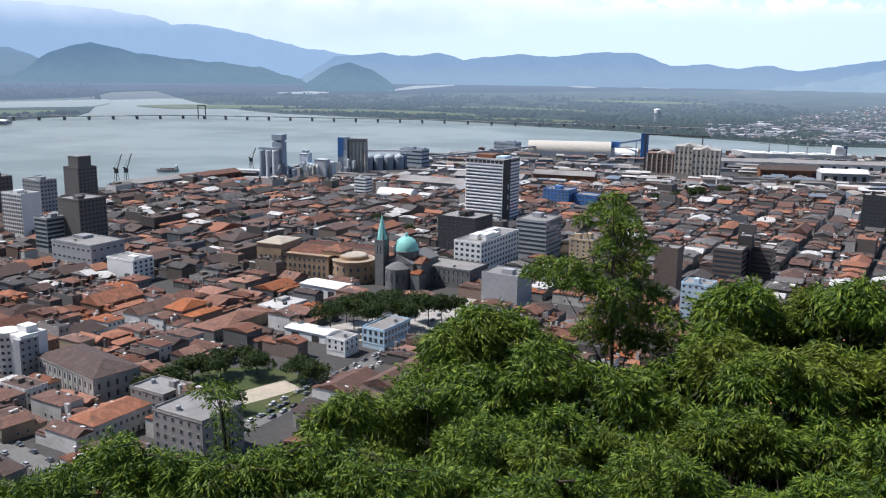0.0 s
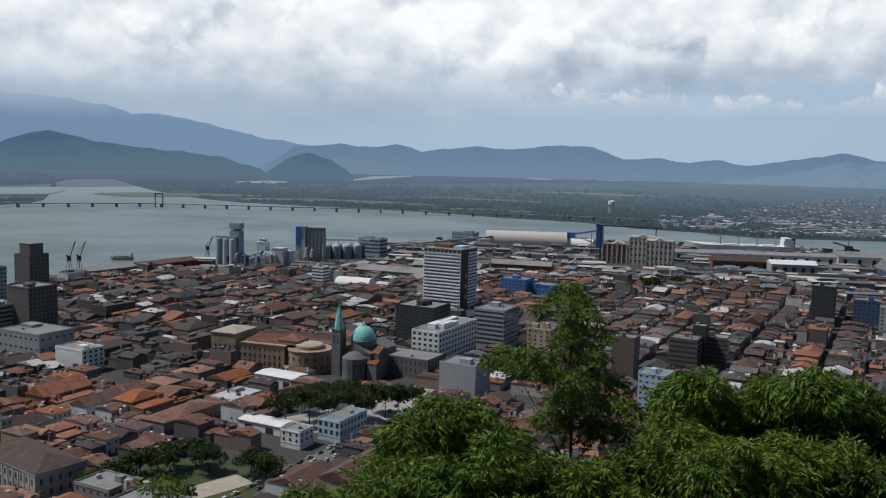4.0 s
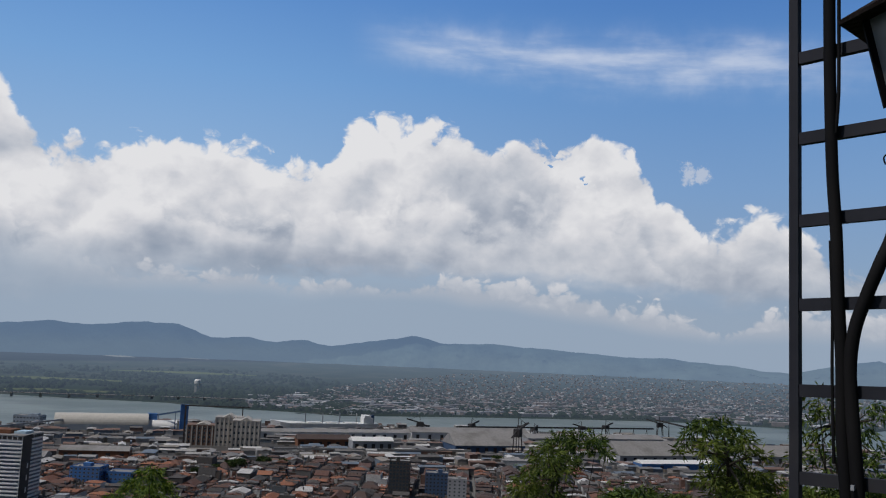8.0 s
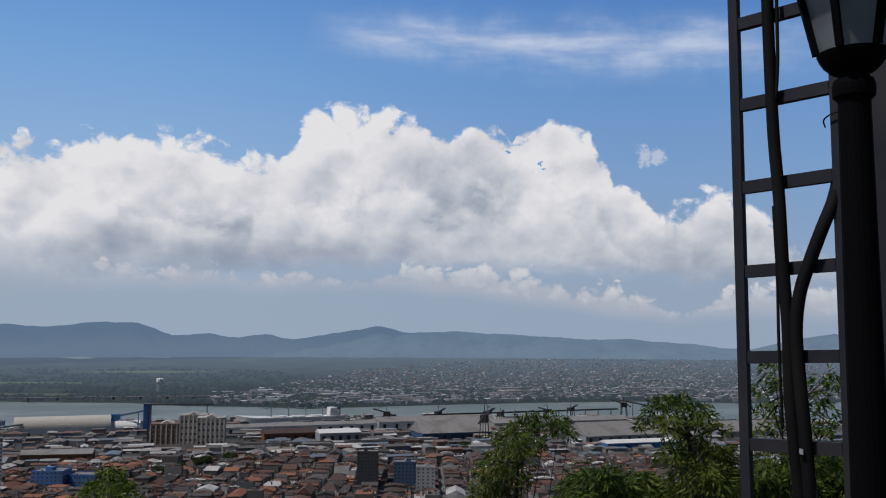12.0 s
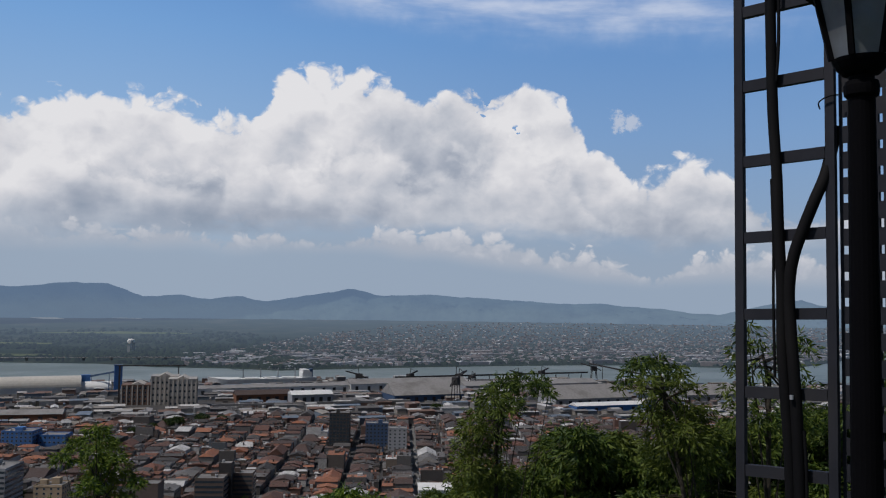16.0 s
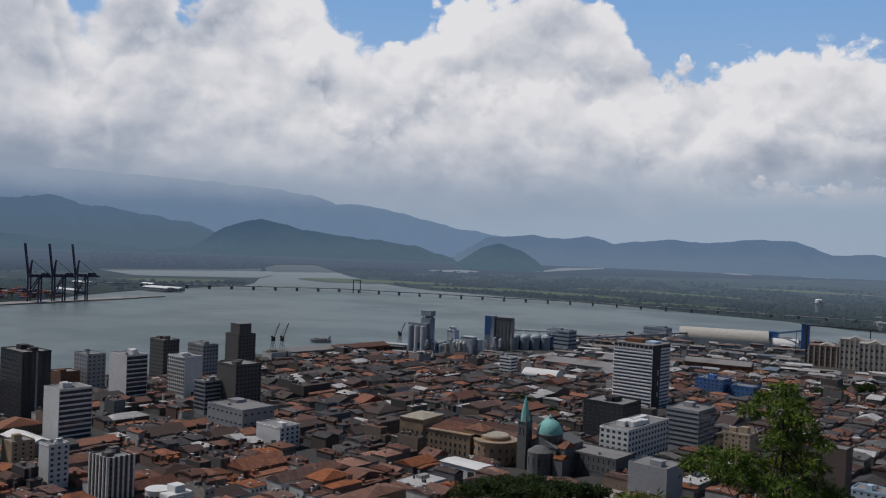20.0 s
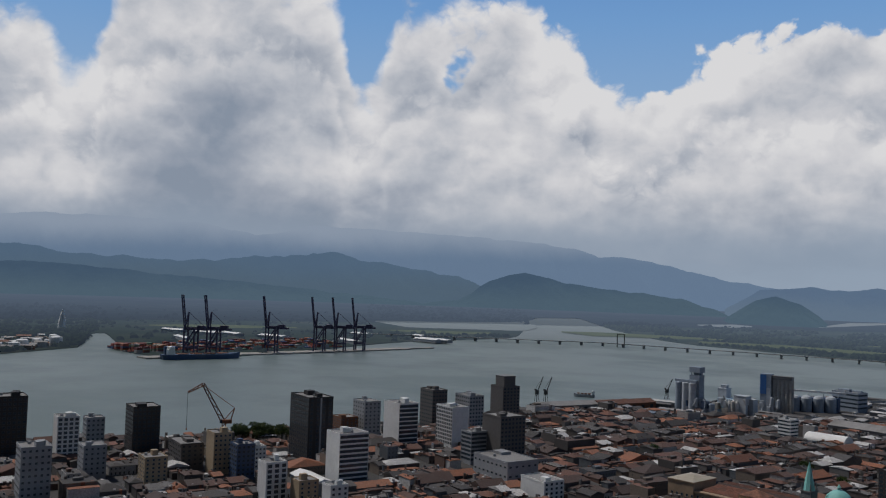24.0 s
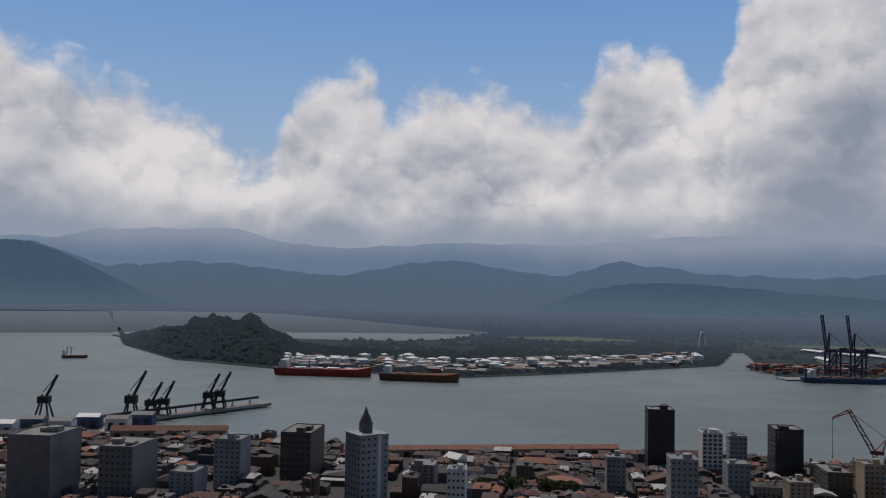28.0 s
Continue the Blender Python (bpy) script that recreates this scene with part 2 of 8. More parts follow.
# ---- mesh helpers ----
class Form:
    """Collects vertices and faces of one mesh."""

    def __init__(self):
        self.v, self.f, self.m = [], [], []

    def add(self, verts, faces, mi=0):
        o = len(self.v)
        self.v.extend(verts)
        self.f.extend([tuple(i + o for i in f) for f in faces])
        self.m.extend([mi] * len(faces))
        return self

    def box(self, x, y, z, w, d, h, yaw=0.0, mi=0, taper=1.0, skip_floor=False):
        """A box standing at z on its centre x, y; yaw in radians."""
        c, s = math.cos(yaw), math.sin(yaw)
        p = []
        for k, zz in ((1.0, z), (taper, z + h)):
            for sx, sy in ((-1, -1), (1, -1), (1, 1), (-1, 1)):
                a, b = sx * w / 2 * k, sy * d / 2 * k
                p.append((x + a * c - b * s, y + a * s + b * c, zz))
        f = [(0, 1, 5, 4), (1, 2, 6, 5), (2, 3, 7, 6), (3, 0, 4, 7), (4, 5, 6, 7)]
        return self.add(p, f if skip_floor else f + [(3, 2, 1, 0)], mi)

    def gable(self, x, y, z, w, d, h, yaw=0.0, mi=0, hip=0.0, over=0.3, along="x"):
        """A pitched roof with its ridge along its own x (or y), hipped by a share of the length, with thickness."""
        if along == "y":
            return self.gable(x, y, z, d, w, h, yaw + math.pi / 2, mi, hip, over)
        c, s = math.cos(yaw), math.sin(yaw)
        a, b = w / 2 + over, d / 2 + over
        r = a - hip * min(a, b)
        loc = [(-a, -b, 0), (a, -b, 0), (a, b, 0), (-a, b, 0), (-a, -b, 0.18), (a, -b, 0.18), (a, b, 0.18), (-a, b, 0.18), (-r, 0, h), (r, 0, h)]
        p = [(x + q[0] * c - q[1] * s, y + q[0] * s + q[1] * c, z + q[2]) for q in loc]
        return self.add(p, [(0, 1, 5, 4), (1, 2, 6, 5), (2, 3, 7, 6), (3, 0, 4, 7), (4, 5, 9, 8), (6, 7, 8, 9), (5, 6, 9), (7, 4, 8), (3, 2, 1, 0)], mi)

    def tube(self, a, b, r0, r1=None, n=8, mi=0, caps=True):
        a, b = Vector(a), Vector(b)
        r1 = r0 if r1 is None else r1
        q = (b - a).to_track_quat("Z", "Y")
        p = []
        for c, r in ((a, r0), (b, r1)):
            for i in range(n):
                t = 2 * math.pi * i / n
                p.append(tuple(c + q @ Vector((r * math.cos(t), r * math.sin(t), 0))))
        f = [(i, (i + 1) % n, n + (i + 1) % n, n + i) for i in range(n)]
        if caps:
            f += [tuple(range(n - 1, -1, -1)), tuple(range(n, 2 * n))]
        return self.add(p, f, mi)

    def turn(self, x, y, rows, n=16, mi=0, arc=(0.0, 2 * math.pi)):
        """A turned body round the upright axis at x, y; rows: radius, height."""
        p, f = [], []
        full = abs(arc[1] - arc[0] - 2 * math.pi) < 1e-6
        m = n if full else n + 1
        for r, z in rows:
            for i in range(m):
                t = arc[0] + (arc[1] - arc[0]) * i / n
                p.append((x + r * math.cos(t), y + r * math.sin(t), z))
        for j in range(len(rows) - 1):
            for i in range(n):
                k = (i + 1) % m
                f.append((j * m + i, j * m + k, (j + 1) * m + k, (j + 1) * m + i))
        f.append(tuple(range((len(rows) - 1) * m, len(rows) * m)))
        return self.add(p, f, mi)

    def vault(self, x, y, z, w, d, rise, yaw=0.0, mi=0, n=10):
        """A curved roof along its own x."""
        c, s = math.cos(yaw), math.sin(yaw)
        p = []
        for sx in (-1, 1):
            for i in range(n + 1):
                t = math.pi * i / n
                q = (sx * w / 2, -math.cos(t) * d / 2, math.sin(t) * rise)
                p.append((x + q[0] * c - q[1] * s, y + q[0] * s + q[1] * c, z + q[2]))
        m = n + 1
        f = [(i, i + m, i + m + 1, i + 1) for i in range(n)]
        f += [tuple(range(m)), tuple(range(2 * m - 1, m - 1, -1))]
        return self.add(p, f, mi)

    def mesh(self, name, *mats, smooth=False):
        me = bpy.data.meshes.new(name)
        me.from_pydata(self.v, [], self.f)
        for m in mats:
            me.materials.append(m)
        if len(mats) > 1:
            me.polygons.foreach_set("material_index", self.m)
        if smooth:
            me.polygons.foreach_set("use_smooth", [True] * len(me.polygons))
        me.update()
        return me


def bar(form, a, b, w, t, mi=0):
    """A flat-sided bar from a to b."""
    a, b = Vector(a), Vector(b)
    q = (b - a).to_track_quat("Z", "Y")
    p = [tuple(c + q @ Vector((sx * w / 2, sy * t / 2, 0))) for c in (a, b) for sx, sy in ((-1, -1), (1, -1), (1, 1), (-1, 1))]
    return form.add(p, [(0, 1, 5, 4), (1, 2, 6, 5), (2, 3, 7, 6), (3, 0, 4, 7), (4, 5, 6, 7), (3, 2, 1, 0)], mi)


def part(name, form, mats, parent, label="", smooth=False, m=None):
    """One mesh object under a thing or a part."""
    me = form.mesh(name, *(mats if isinstance(mats, (list, tuple)) else [mats]), smooth=smooth) if isinstance(form, Form) else form
    ob = new(name, me)
    ob.parent = parent
    if m is not None:
        ob.matrix_local = m
    if label:
        ob["label"] = label
    return ob


def thing(name, label, category, m, group="", kind=""):
    ob = new(name)
    ob.empty_display_size = 1.0
    ob.matrix_world = m
    return tagged(ob, label, category, group, kind)


def whole(name, form, mats, label, category, group="", kind="", smooth=False):
    ob = new(name, form.mesh(name, *(mats if isinstance(mats, (list, tuple)) else [mats]), smooth=smooth))
    return tagged(ob, label, category, group, kind)


def between(x, pts):
    """Straight-line interpolation through (x, y) pairs."""
    return float(np.interp(x, [p[0] for p in pts], [p[1] for p in pts]))


def polar(az, r, z=0.0):
    return (r * math.sin(radians(az)), r * math.cos(radians(az)), z)


GRID = radians(-30.0)
AXIS_U, AXIS_V = (math.cos(GRID), math.sin(GRID)), (-math.sin(GRID), math.cos(GRID))


def town(u, v):
    return (u * AXIS_U[0] + v * AXIS_V[0], u * AXIS_U[1] + v * AXIS_V[1])


def grid_uv(x, y):
    return (x * AXIS_U[0] + y * AXIS_U[1], x * AXIS_V[0] + y * AXIS_V[1])


# ---- ground, river and far country: one polar sheet round the hill ----
NEAR_SHORE = [(-180, 8.2), (-110, 8.2), (-92, 8.6), (-83, 9.3), (-77, 9.6), (-69, 10.2), (-55, 10.1), (-48, 9.8), (-41, 9.9), (-31, 9.3), (-27.5, 8.8), (-22.6, 8.1), (-17.5, 7.2), (-13, 6.85), (-3, 6.0), (2.7, 5.5), (12.9, 5.2), (20, 5.15), (34, 5.0), (48, 4.9), (54, 4.9), (58, 4.5), (62, 4.35), (70, 4.6), (90, 7), (180, 8.2)]
FAR_SHORE = [(-180, 3.6), (-110, 2.2), (-95, 1.72), (-87, 1.75), (-86, 3.8), (-83, 4.7), (-77, 5.25), (-69, 5.55), (-65, 5.7), (-60, 5.4), (-55, 5.0), (-49, 4.45), (-48.2, 3.6), (-47.4, 3.6), (-46.2, 4.7), (-44, 5.05), (-39.6, 4.9), (-36, 4.55), (-30.2, 3.85), (-27.6, 3.6), (-24.4, 3.42), (-22.4, 3.28), (-21.7, 3.1), (-21.3, 2.6), (-21.1, 2.2), (-20.7, 1.9), (-17.9, 1.82), (-15.7, 2.5), (-12.7, 3.0), (-10.5, 3.2), (-6, 3.38), (0.7, 3.6), (7.8, 3.9), (11.5, 4.0), (15, 4.25), (19, 4.35), (22.4, 4.5), (28, 4.35), (33, 4.2), (43, 3.9), (54, 3.8), (58, 3.0), (64, 2.6), (70, 3.6), (180, 3.6)]
R_FLAT, R_END, DEP_END = 2600.0, 4880.0, 0.95
DEP_FLAT = math.degrees(math.atan(EYE / R_FLAT))


def land_z(r):
    """Height of the far country, raised with distance so that its edge meets the sky rightly in the camera's view."""
    if r <= R_FLAT:
        return 0.0
    return EYE - r * math.tan(radians(DEP_FLAT + (DEP_END - DEP_FLAT) * (r - R_FLAT) / (R_END - R_FLAT)))


def at_dep(az, dep):
    """The place on the far country at an azimuth that lies dep degrees under the eye's level."""
    if dep >= DEP_FLAT:
        r = EYE / math.tan(radians(dep))
    else:
        r = R_FLAT + (DEP_FLAT - dep) / (DEP_FLAT - DEP_END) * (R_END - R_FLAT)
    return r


def near_r(az):
    return EYE / math.tan(radians(between(az, NEAR_SHORE)))


def far_r(az):
    return at_dep(az, between(az, FAR_SHORE))


TERRACE_Z = 148.35


def rim_r(az):
    """How far the terrace reaches: wide where the mast and lamps stand, narrow over the view."""
    return between(az, [(-180, 7), (-120, 6), (-100, 2.4), (30, 2.4), (40, 5.6), (120, 6), (180, 7)])


def hill_z(r, az):
    rim = rim_r(az)
    if r <= rim:
        return TERRACE_Z
    slope = 0.66 if az < 40 else 0.66 - 0.22 * min(1, (az - 40) / 50)
    fall = TERRACE_Z - 3.0 - (r - rim) * slope if r > rim + 1.5 else TERRACE_Z - (r - rim) * 2.0
    fall += 1.0 * noise.noise((r * 0.06, az * 0.12, 0)) if r > 12 else 0.0
    return max(0.0, fall)


def foot_r(az):
    """Where the hillside meets the town."""
    slope = 0.66 if az < 40 else 0.66 - 0.22 * min(1, (az - 40) / 50)
    return rim_r(az) + 145.4 / slope + 6


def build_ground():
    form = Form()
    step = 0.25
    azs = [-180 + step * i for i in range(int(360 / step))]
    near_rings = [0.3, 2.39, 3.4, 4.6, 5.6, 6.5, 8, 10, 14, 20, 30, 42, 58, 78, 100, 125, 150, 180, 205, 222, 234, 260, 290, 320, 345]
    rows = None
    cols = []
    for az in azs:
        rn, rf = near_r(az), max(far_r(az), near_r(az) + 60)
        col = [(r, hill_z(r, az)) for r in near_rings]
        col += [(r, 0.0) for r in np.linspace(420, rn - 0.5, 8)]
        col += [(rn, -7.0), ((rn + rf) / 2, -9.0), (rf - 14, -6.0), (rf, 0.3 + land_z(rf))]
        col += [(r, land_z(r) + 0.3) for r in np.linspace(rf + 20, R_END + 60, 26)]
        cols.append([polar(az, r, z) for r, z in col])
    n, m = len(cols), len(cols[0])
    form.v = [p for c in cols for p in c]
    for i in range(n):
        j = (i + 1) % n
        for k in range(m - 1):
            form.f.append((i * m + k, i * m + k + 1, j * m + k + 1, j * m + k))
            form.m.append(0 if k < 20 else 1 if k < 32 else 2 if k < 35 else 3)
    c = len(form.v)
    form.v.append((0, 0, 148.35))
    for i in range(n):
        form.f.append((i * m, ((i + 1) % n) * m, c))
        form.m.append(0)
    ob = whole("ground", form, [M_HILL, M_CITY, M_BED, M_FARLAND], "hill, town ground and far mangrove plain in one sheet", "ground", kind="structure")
    return ob


def far_patch(name, label, rim, mat, lift=1.2, category="water"):
    """A flat patch on the far country between two curves of azimuth and depression: rows of azimuth, far depression, near depression."""
    form = Form()
    for az in np.arange(rim[0][0], rim[-1][0] + 0.01, (rim[-1][0] - rim[0][0]) / 24):
        a, b = between(az, [(q[0], q[1]) for q in rim]), between(az, [(q[0], q[2]) for q in rim])
        ra, rb = at_dep(az, a), at_dep(az, b)
        form.v += [polar(az, r, land_z(r) + lift) for r in np.linspace(ra, rb, 5)]
    n = len(form.v) // 5
    form.f = [(i * 5 + k, i * 5 + k + 1, i * 5 + k + 6, i * 5 + k + 5) for i in range(n - 1) for k in range(4)]
    form.m = [0] * len(form.f)
    return whole(name, form, mat, label, category, kind="structure")


# Haze over the plain is painted as emission that grows with distance.
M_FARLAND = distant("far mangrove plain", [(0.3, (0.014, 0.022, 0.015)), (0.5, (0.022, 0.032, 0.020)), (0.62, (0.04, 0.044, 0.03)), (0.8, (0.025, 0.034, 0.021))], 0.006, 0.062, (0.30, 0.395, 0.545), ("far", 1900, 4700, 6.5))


def water_material():
    k = Nodes("river water")
    n = k.noise(0.004, 4)
    k.link(k.mix(n, (0.105, 0.140, 0.138), (0.135, 0.170, 0.162)), k.bsdf.inputs["Base Color"])
    k.link(k.math("MULTIPLY_ADD", k.smooth(k.noise(0.0028, 5, 0.6), 0.4, 0.65), 0.18, 0.34), k.bsdf.inputs["Roughness"])
    k.bsdf.inputs["IOR"].default_value = 1.33
    b = k.node("Bump", Strength=0.6, Distance=0.4)
    k.link(k.noise(0.22, 4, 0.6), b.inputs["Height"])
    k.link(b.outputs[0], k.bsdf.inputs["Normal"])
    return k.mat


M_WATER = water_material()
build_ground()
sheet = Form()
ring = [240.0, 700, 1100, 1500, 2000, 2600, 2800, 3000, 3250, 3500, 3750, 4000, 4250, 4500, 4700, R_END - 30]
for i in range(180):
    sheet.v += [polar(i * 2, r, -2.0 + land_z(r)) for r in ring]
for i in range(180):
    j, m = (i + 1) % 180, len(ring)
    for k in range(m - 1):
        sheet.f.append((i * m + k, i * m + k + 1, j * m + k + 1, j * m + k))
        sheet.m.append(0)
whole("water", sheet, M_WATER, "grey-green river and harbour water with light ripples", "water", kind="structure", smooth=True)
# Reflected sky is painted into these far waters as emission.
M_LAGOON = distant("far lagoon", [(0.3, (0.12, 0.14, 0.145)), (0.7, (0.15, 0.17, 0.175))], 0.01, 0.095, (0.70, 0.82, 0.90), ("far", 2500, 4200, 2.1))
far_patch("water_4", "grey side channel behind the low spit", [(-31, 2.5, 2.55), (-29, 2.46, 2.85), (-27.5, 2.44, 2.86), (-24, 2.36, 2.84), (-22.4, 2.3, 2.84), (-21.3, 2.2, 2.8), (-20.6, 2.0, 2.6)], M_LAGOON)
# Glowing sheets added here and as water_6 brighten the tilted far water.
far_patch("water_5", "pale glowing sheet over the river mouth beyond the bridge", [(-21.9, 3.2, 3.25), (-21.3, 2.62, 3.25), (-20.7, 1.93, 3.25), (-17.9, 1.85, 3.25), (-15.7, 2.53, 3.25), (-12.7, 3.02, 3.2), (-11, 3.16, 3.2)], M_LAGOON, -1.7)
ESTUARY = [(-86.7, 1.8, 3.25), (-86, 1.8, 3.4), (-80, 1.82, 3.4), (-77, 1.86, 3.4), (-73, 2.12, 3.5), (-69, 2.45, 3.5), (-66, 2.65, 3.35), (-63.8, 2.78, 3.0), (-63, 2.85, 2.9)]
far_patch("water_6", "pale glowing sheet over the open estuary beside the wooded island", [(-118, 2.4, 3.25), (-110, 2.25, 3.25), (-95, 1.8, 3.25), (-86.7, 1.8, 3.25)], M_LAGOON, -1.7)
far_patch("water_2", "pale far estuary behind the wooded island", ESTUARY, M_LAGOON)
# Lagoons with a stronger sky shine painted in as emission.
M_SHINE = distant("far lagoon with painted sky shine", [(0.3, (0.14, 0.16, 0.165)), (0.7, (0.17, 0.19, 0.195))], 0.01, 0.28, (0.74, 0.84, 0.92))
# The meadows carry their haze as emission too.
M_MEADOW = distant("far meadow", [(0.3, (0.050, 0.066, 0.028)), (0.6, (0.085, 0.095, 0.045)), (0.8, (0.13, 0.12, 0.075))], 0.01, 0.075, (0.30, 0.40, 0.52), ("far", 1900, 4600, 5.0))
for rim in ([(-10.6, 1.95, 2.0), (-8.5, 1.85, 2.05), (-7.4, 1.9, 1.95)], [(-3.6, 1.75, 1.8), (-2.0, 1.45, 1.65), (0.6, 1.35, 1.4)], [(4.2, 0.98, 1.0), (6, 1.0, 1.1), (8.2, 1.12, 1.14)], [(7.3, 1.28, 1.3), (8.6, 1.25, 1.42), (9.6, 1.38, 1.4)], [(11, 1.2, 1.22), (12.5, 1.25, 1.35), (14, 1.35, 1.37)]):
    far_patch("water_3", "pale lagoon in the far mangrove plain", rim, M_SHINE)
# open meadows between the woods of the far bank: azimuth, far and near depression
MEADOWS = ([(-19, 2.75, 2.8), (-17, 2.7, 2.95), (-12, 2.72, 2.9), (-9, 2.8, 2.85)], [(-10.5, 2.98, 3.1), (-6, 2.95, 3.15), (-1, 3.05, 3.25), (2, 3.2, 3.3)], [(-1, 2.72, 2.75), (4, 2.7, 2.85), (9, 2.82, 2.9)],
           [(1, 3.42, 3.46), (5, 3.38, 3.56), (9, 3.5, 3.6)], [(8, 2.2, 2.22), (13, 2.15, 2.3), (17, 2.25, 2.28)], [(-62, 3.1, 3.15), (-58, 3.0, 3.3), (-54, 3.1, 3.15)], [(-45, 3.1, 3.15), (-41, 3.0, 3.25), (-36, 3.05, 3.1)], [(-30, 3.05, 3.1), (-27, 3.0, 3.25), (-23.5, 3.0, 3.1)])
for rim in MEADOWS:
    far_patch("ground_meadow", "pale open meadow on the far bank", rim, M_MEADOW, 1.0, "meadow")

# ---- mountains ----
def range_material(name, land, foot_haze, crest_haze, lo, hi):
    """Wooded slopes with haze painted in as emission, which thickens towards the clouded crest (lo to hi in degrees).
    """
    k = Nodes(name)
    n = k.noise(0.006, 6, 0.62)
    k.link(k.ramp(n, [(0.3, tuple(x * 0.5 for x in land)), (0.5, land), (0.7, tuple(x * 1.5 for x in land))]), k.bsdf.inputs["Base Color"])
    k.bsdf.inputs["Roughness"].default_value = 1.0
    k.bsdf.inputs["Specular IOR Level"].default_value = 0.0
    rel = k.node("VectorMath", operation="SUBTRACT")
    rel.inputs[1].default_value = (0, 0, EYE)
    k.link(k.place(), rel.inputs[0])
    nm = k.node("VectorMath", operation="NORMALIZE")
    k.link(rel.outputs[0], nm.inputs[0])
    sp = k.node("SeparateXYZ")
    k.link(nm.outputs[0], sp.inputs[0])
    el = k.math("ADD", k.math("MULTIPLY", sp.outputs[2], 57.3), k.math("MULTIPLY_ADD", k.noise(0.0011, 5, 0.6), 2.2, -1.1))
    k.link(k.mix(k.smooth(el, lo, hi), foot_haze, crest_haze), k.bsdf.inputs["Emission Color"])
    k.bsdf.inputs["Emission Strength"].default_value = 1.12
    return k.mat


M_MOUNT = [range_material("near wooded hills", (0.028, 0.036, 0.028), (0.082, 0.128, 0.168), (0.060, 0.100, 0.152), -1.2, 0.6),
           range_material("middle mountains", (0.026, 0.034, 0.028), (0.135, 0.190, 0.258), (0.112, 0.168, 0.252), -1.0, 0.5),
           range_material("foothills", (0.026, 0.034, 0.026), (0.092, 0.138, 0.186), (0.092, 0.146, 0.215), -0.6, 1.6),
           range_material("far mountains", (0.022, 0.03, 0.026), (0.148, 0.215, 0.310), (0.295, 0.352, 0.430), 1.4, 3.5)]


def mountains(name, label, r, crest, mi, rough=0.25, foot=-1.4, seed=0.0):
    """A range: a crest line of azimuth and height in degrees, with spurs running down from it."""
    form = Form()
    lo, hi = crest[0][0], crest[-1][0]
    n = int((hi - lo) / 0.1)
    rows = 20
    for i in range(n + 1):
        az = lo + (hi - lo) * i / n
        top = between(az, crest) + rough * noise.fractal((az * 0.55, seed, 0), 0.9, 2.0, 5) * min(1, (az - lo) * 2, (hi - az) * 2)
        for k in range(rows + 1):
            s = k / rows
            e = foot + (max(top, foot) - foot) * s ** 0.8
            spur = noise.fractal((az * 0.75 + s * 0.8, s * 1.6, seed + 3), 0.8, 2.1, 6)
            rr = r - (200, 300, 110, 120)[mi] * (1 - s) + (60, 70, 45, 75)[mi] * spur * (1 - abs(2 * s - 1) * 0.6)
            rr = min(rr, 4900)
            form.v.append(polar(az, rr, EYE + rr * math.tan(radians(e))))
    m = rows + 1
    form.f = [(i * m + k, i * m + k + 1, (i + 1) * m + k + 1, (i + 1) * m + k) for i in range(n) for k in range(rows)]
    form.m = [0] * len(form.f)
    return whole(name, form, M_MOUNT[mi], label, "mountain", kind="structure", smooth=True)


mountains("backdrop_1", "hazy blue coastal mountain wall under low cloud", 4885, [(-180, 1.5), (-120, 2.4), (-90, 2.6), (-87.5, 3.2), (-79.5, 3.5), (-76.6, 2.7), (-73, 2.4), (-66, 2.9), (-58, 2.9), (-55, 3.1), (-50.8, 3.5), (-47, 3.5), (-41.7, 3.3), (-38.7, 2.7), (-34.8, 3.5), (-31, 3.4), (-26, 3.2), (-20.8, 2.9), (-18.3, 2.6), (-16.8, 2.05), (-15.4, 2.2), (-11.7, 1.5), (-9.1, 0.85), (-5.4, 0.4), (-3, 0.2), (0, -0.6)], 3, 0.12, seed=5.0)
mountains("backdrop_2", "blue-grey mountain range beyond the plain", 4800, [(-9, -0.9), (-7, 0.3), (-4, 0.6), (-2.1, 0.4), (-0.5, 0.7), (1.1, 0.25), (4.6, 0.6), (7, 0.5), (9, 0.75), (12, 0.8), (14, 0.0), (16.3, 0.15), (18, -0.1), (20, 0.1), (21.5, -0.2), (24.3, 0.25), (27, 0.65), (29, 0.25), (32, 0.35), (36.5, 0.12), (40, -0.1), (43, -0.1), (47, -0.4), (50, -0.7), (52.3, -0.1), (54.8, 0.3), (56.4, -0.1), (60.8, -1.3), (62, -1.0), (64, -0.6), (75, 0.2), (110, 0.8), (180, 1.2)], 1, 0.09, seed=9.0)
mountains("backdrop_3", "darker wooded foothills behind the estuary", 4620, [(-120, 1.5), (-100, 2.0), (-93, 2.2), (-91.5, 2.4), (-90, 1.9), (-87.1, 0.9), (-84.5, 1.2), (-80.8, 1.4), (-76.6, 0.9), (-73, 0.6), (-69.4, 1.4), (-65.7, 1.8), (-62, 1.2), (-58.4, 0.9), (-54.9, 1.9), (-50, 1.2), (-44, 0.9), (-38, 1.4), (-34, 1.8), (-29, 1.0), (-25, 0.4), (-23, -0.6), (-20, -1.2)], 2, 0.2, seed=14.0)
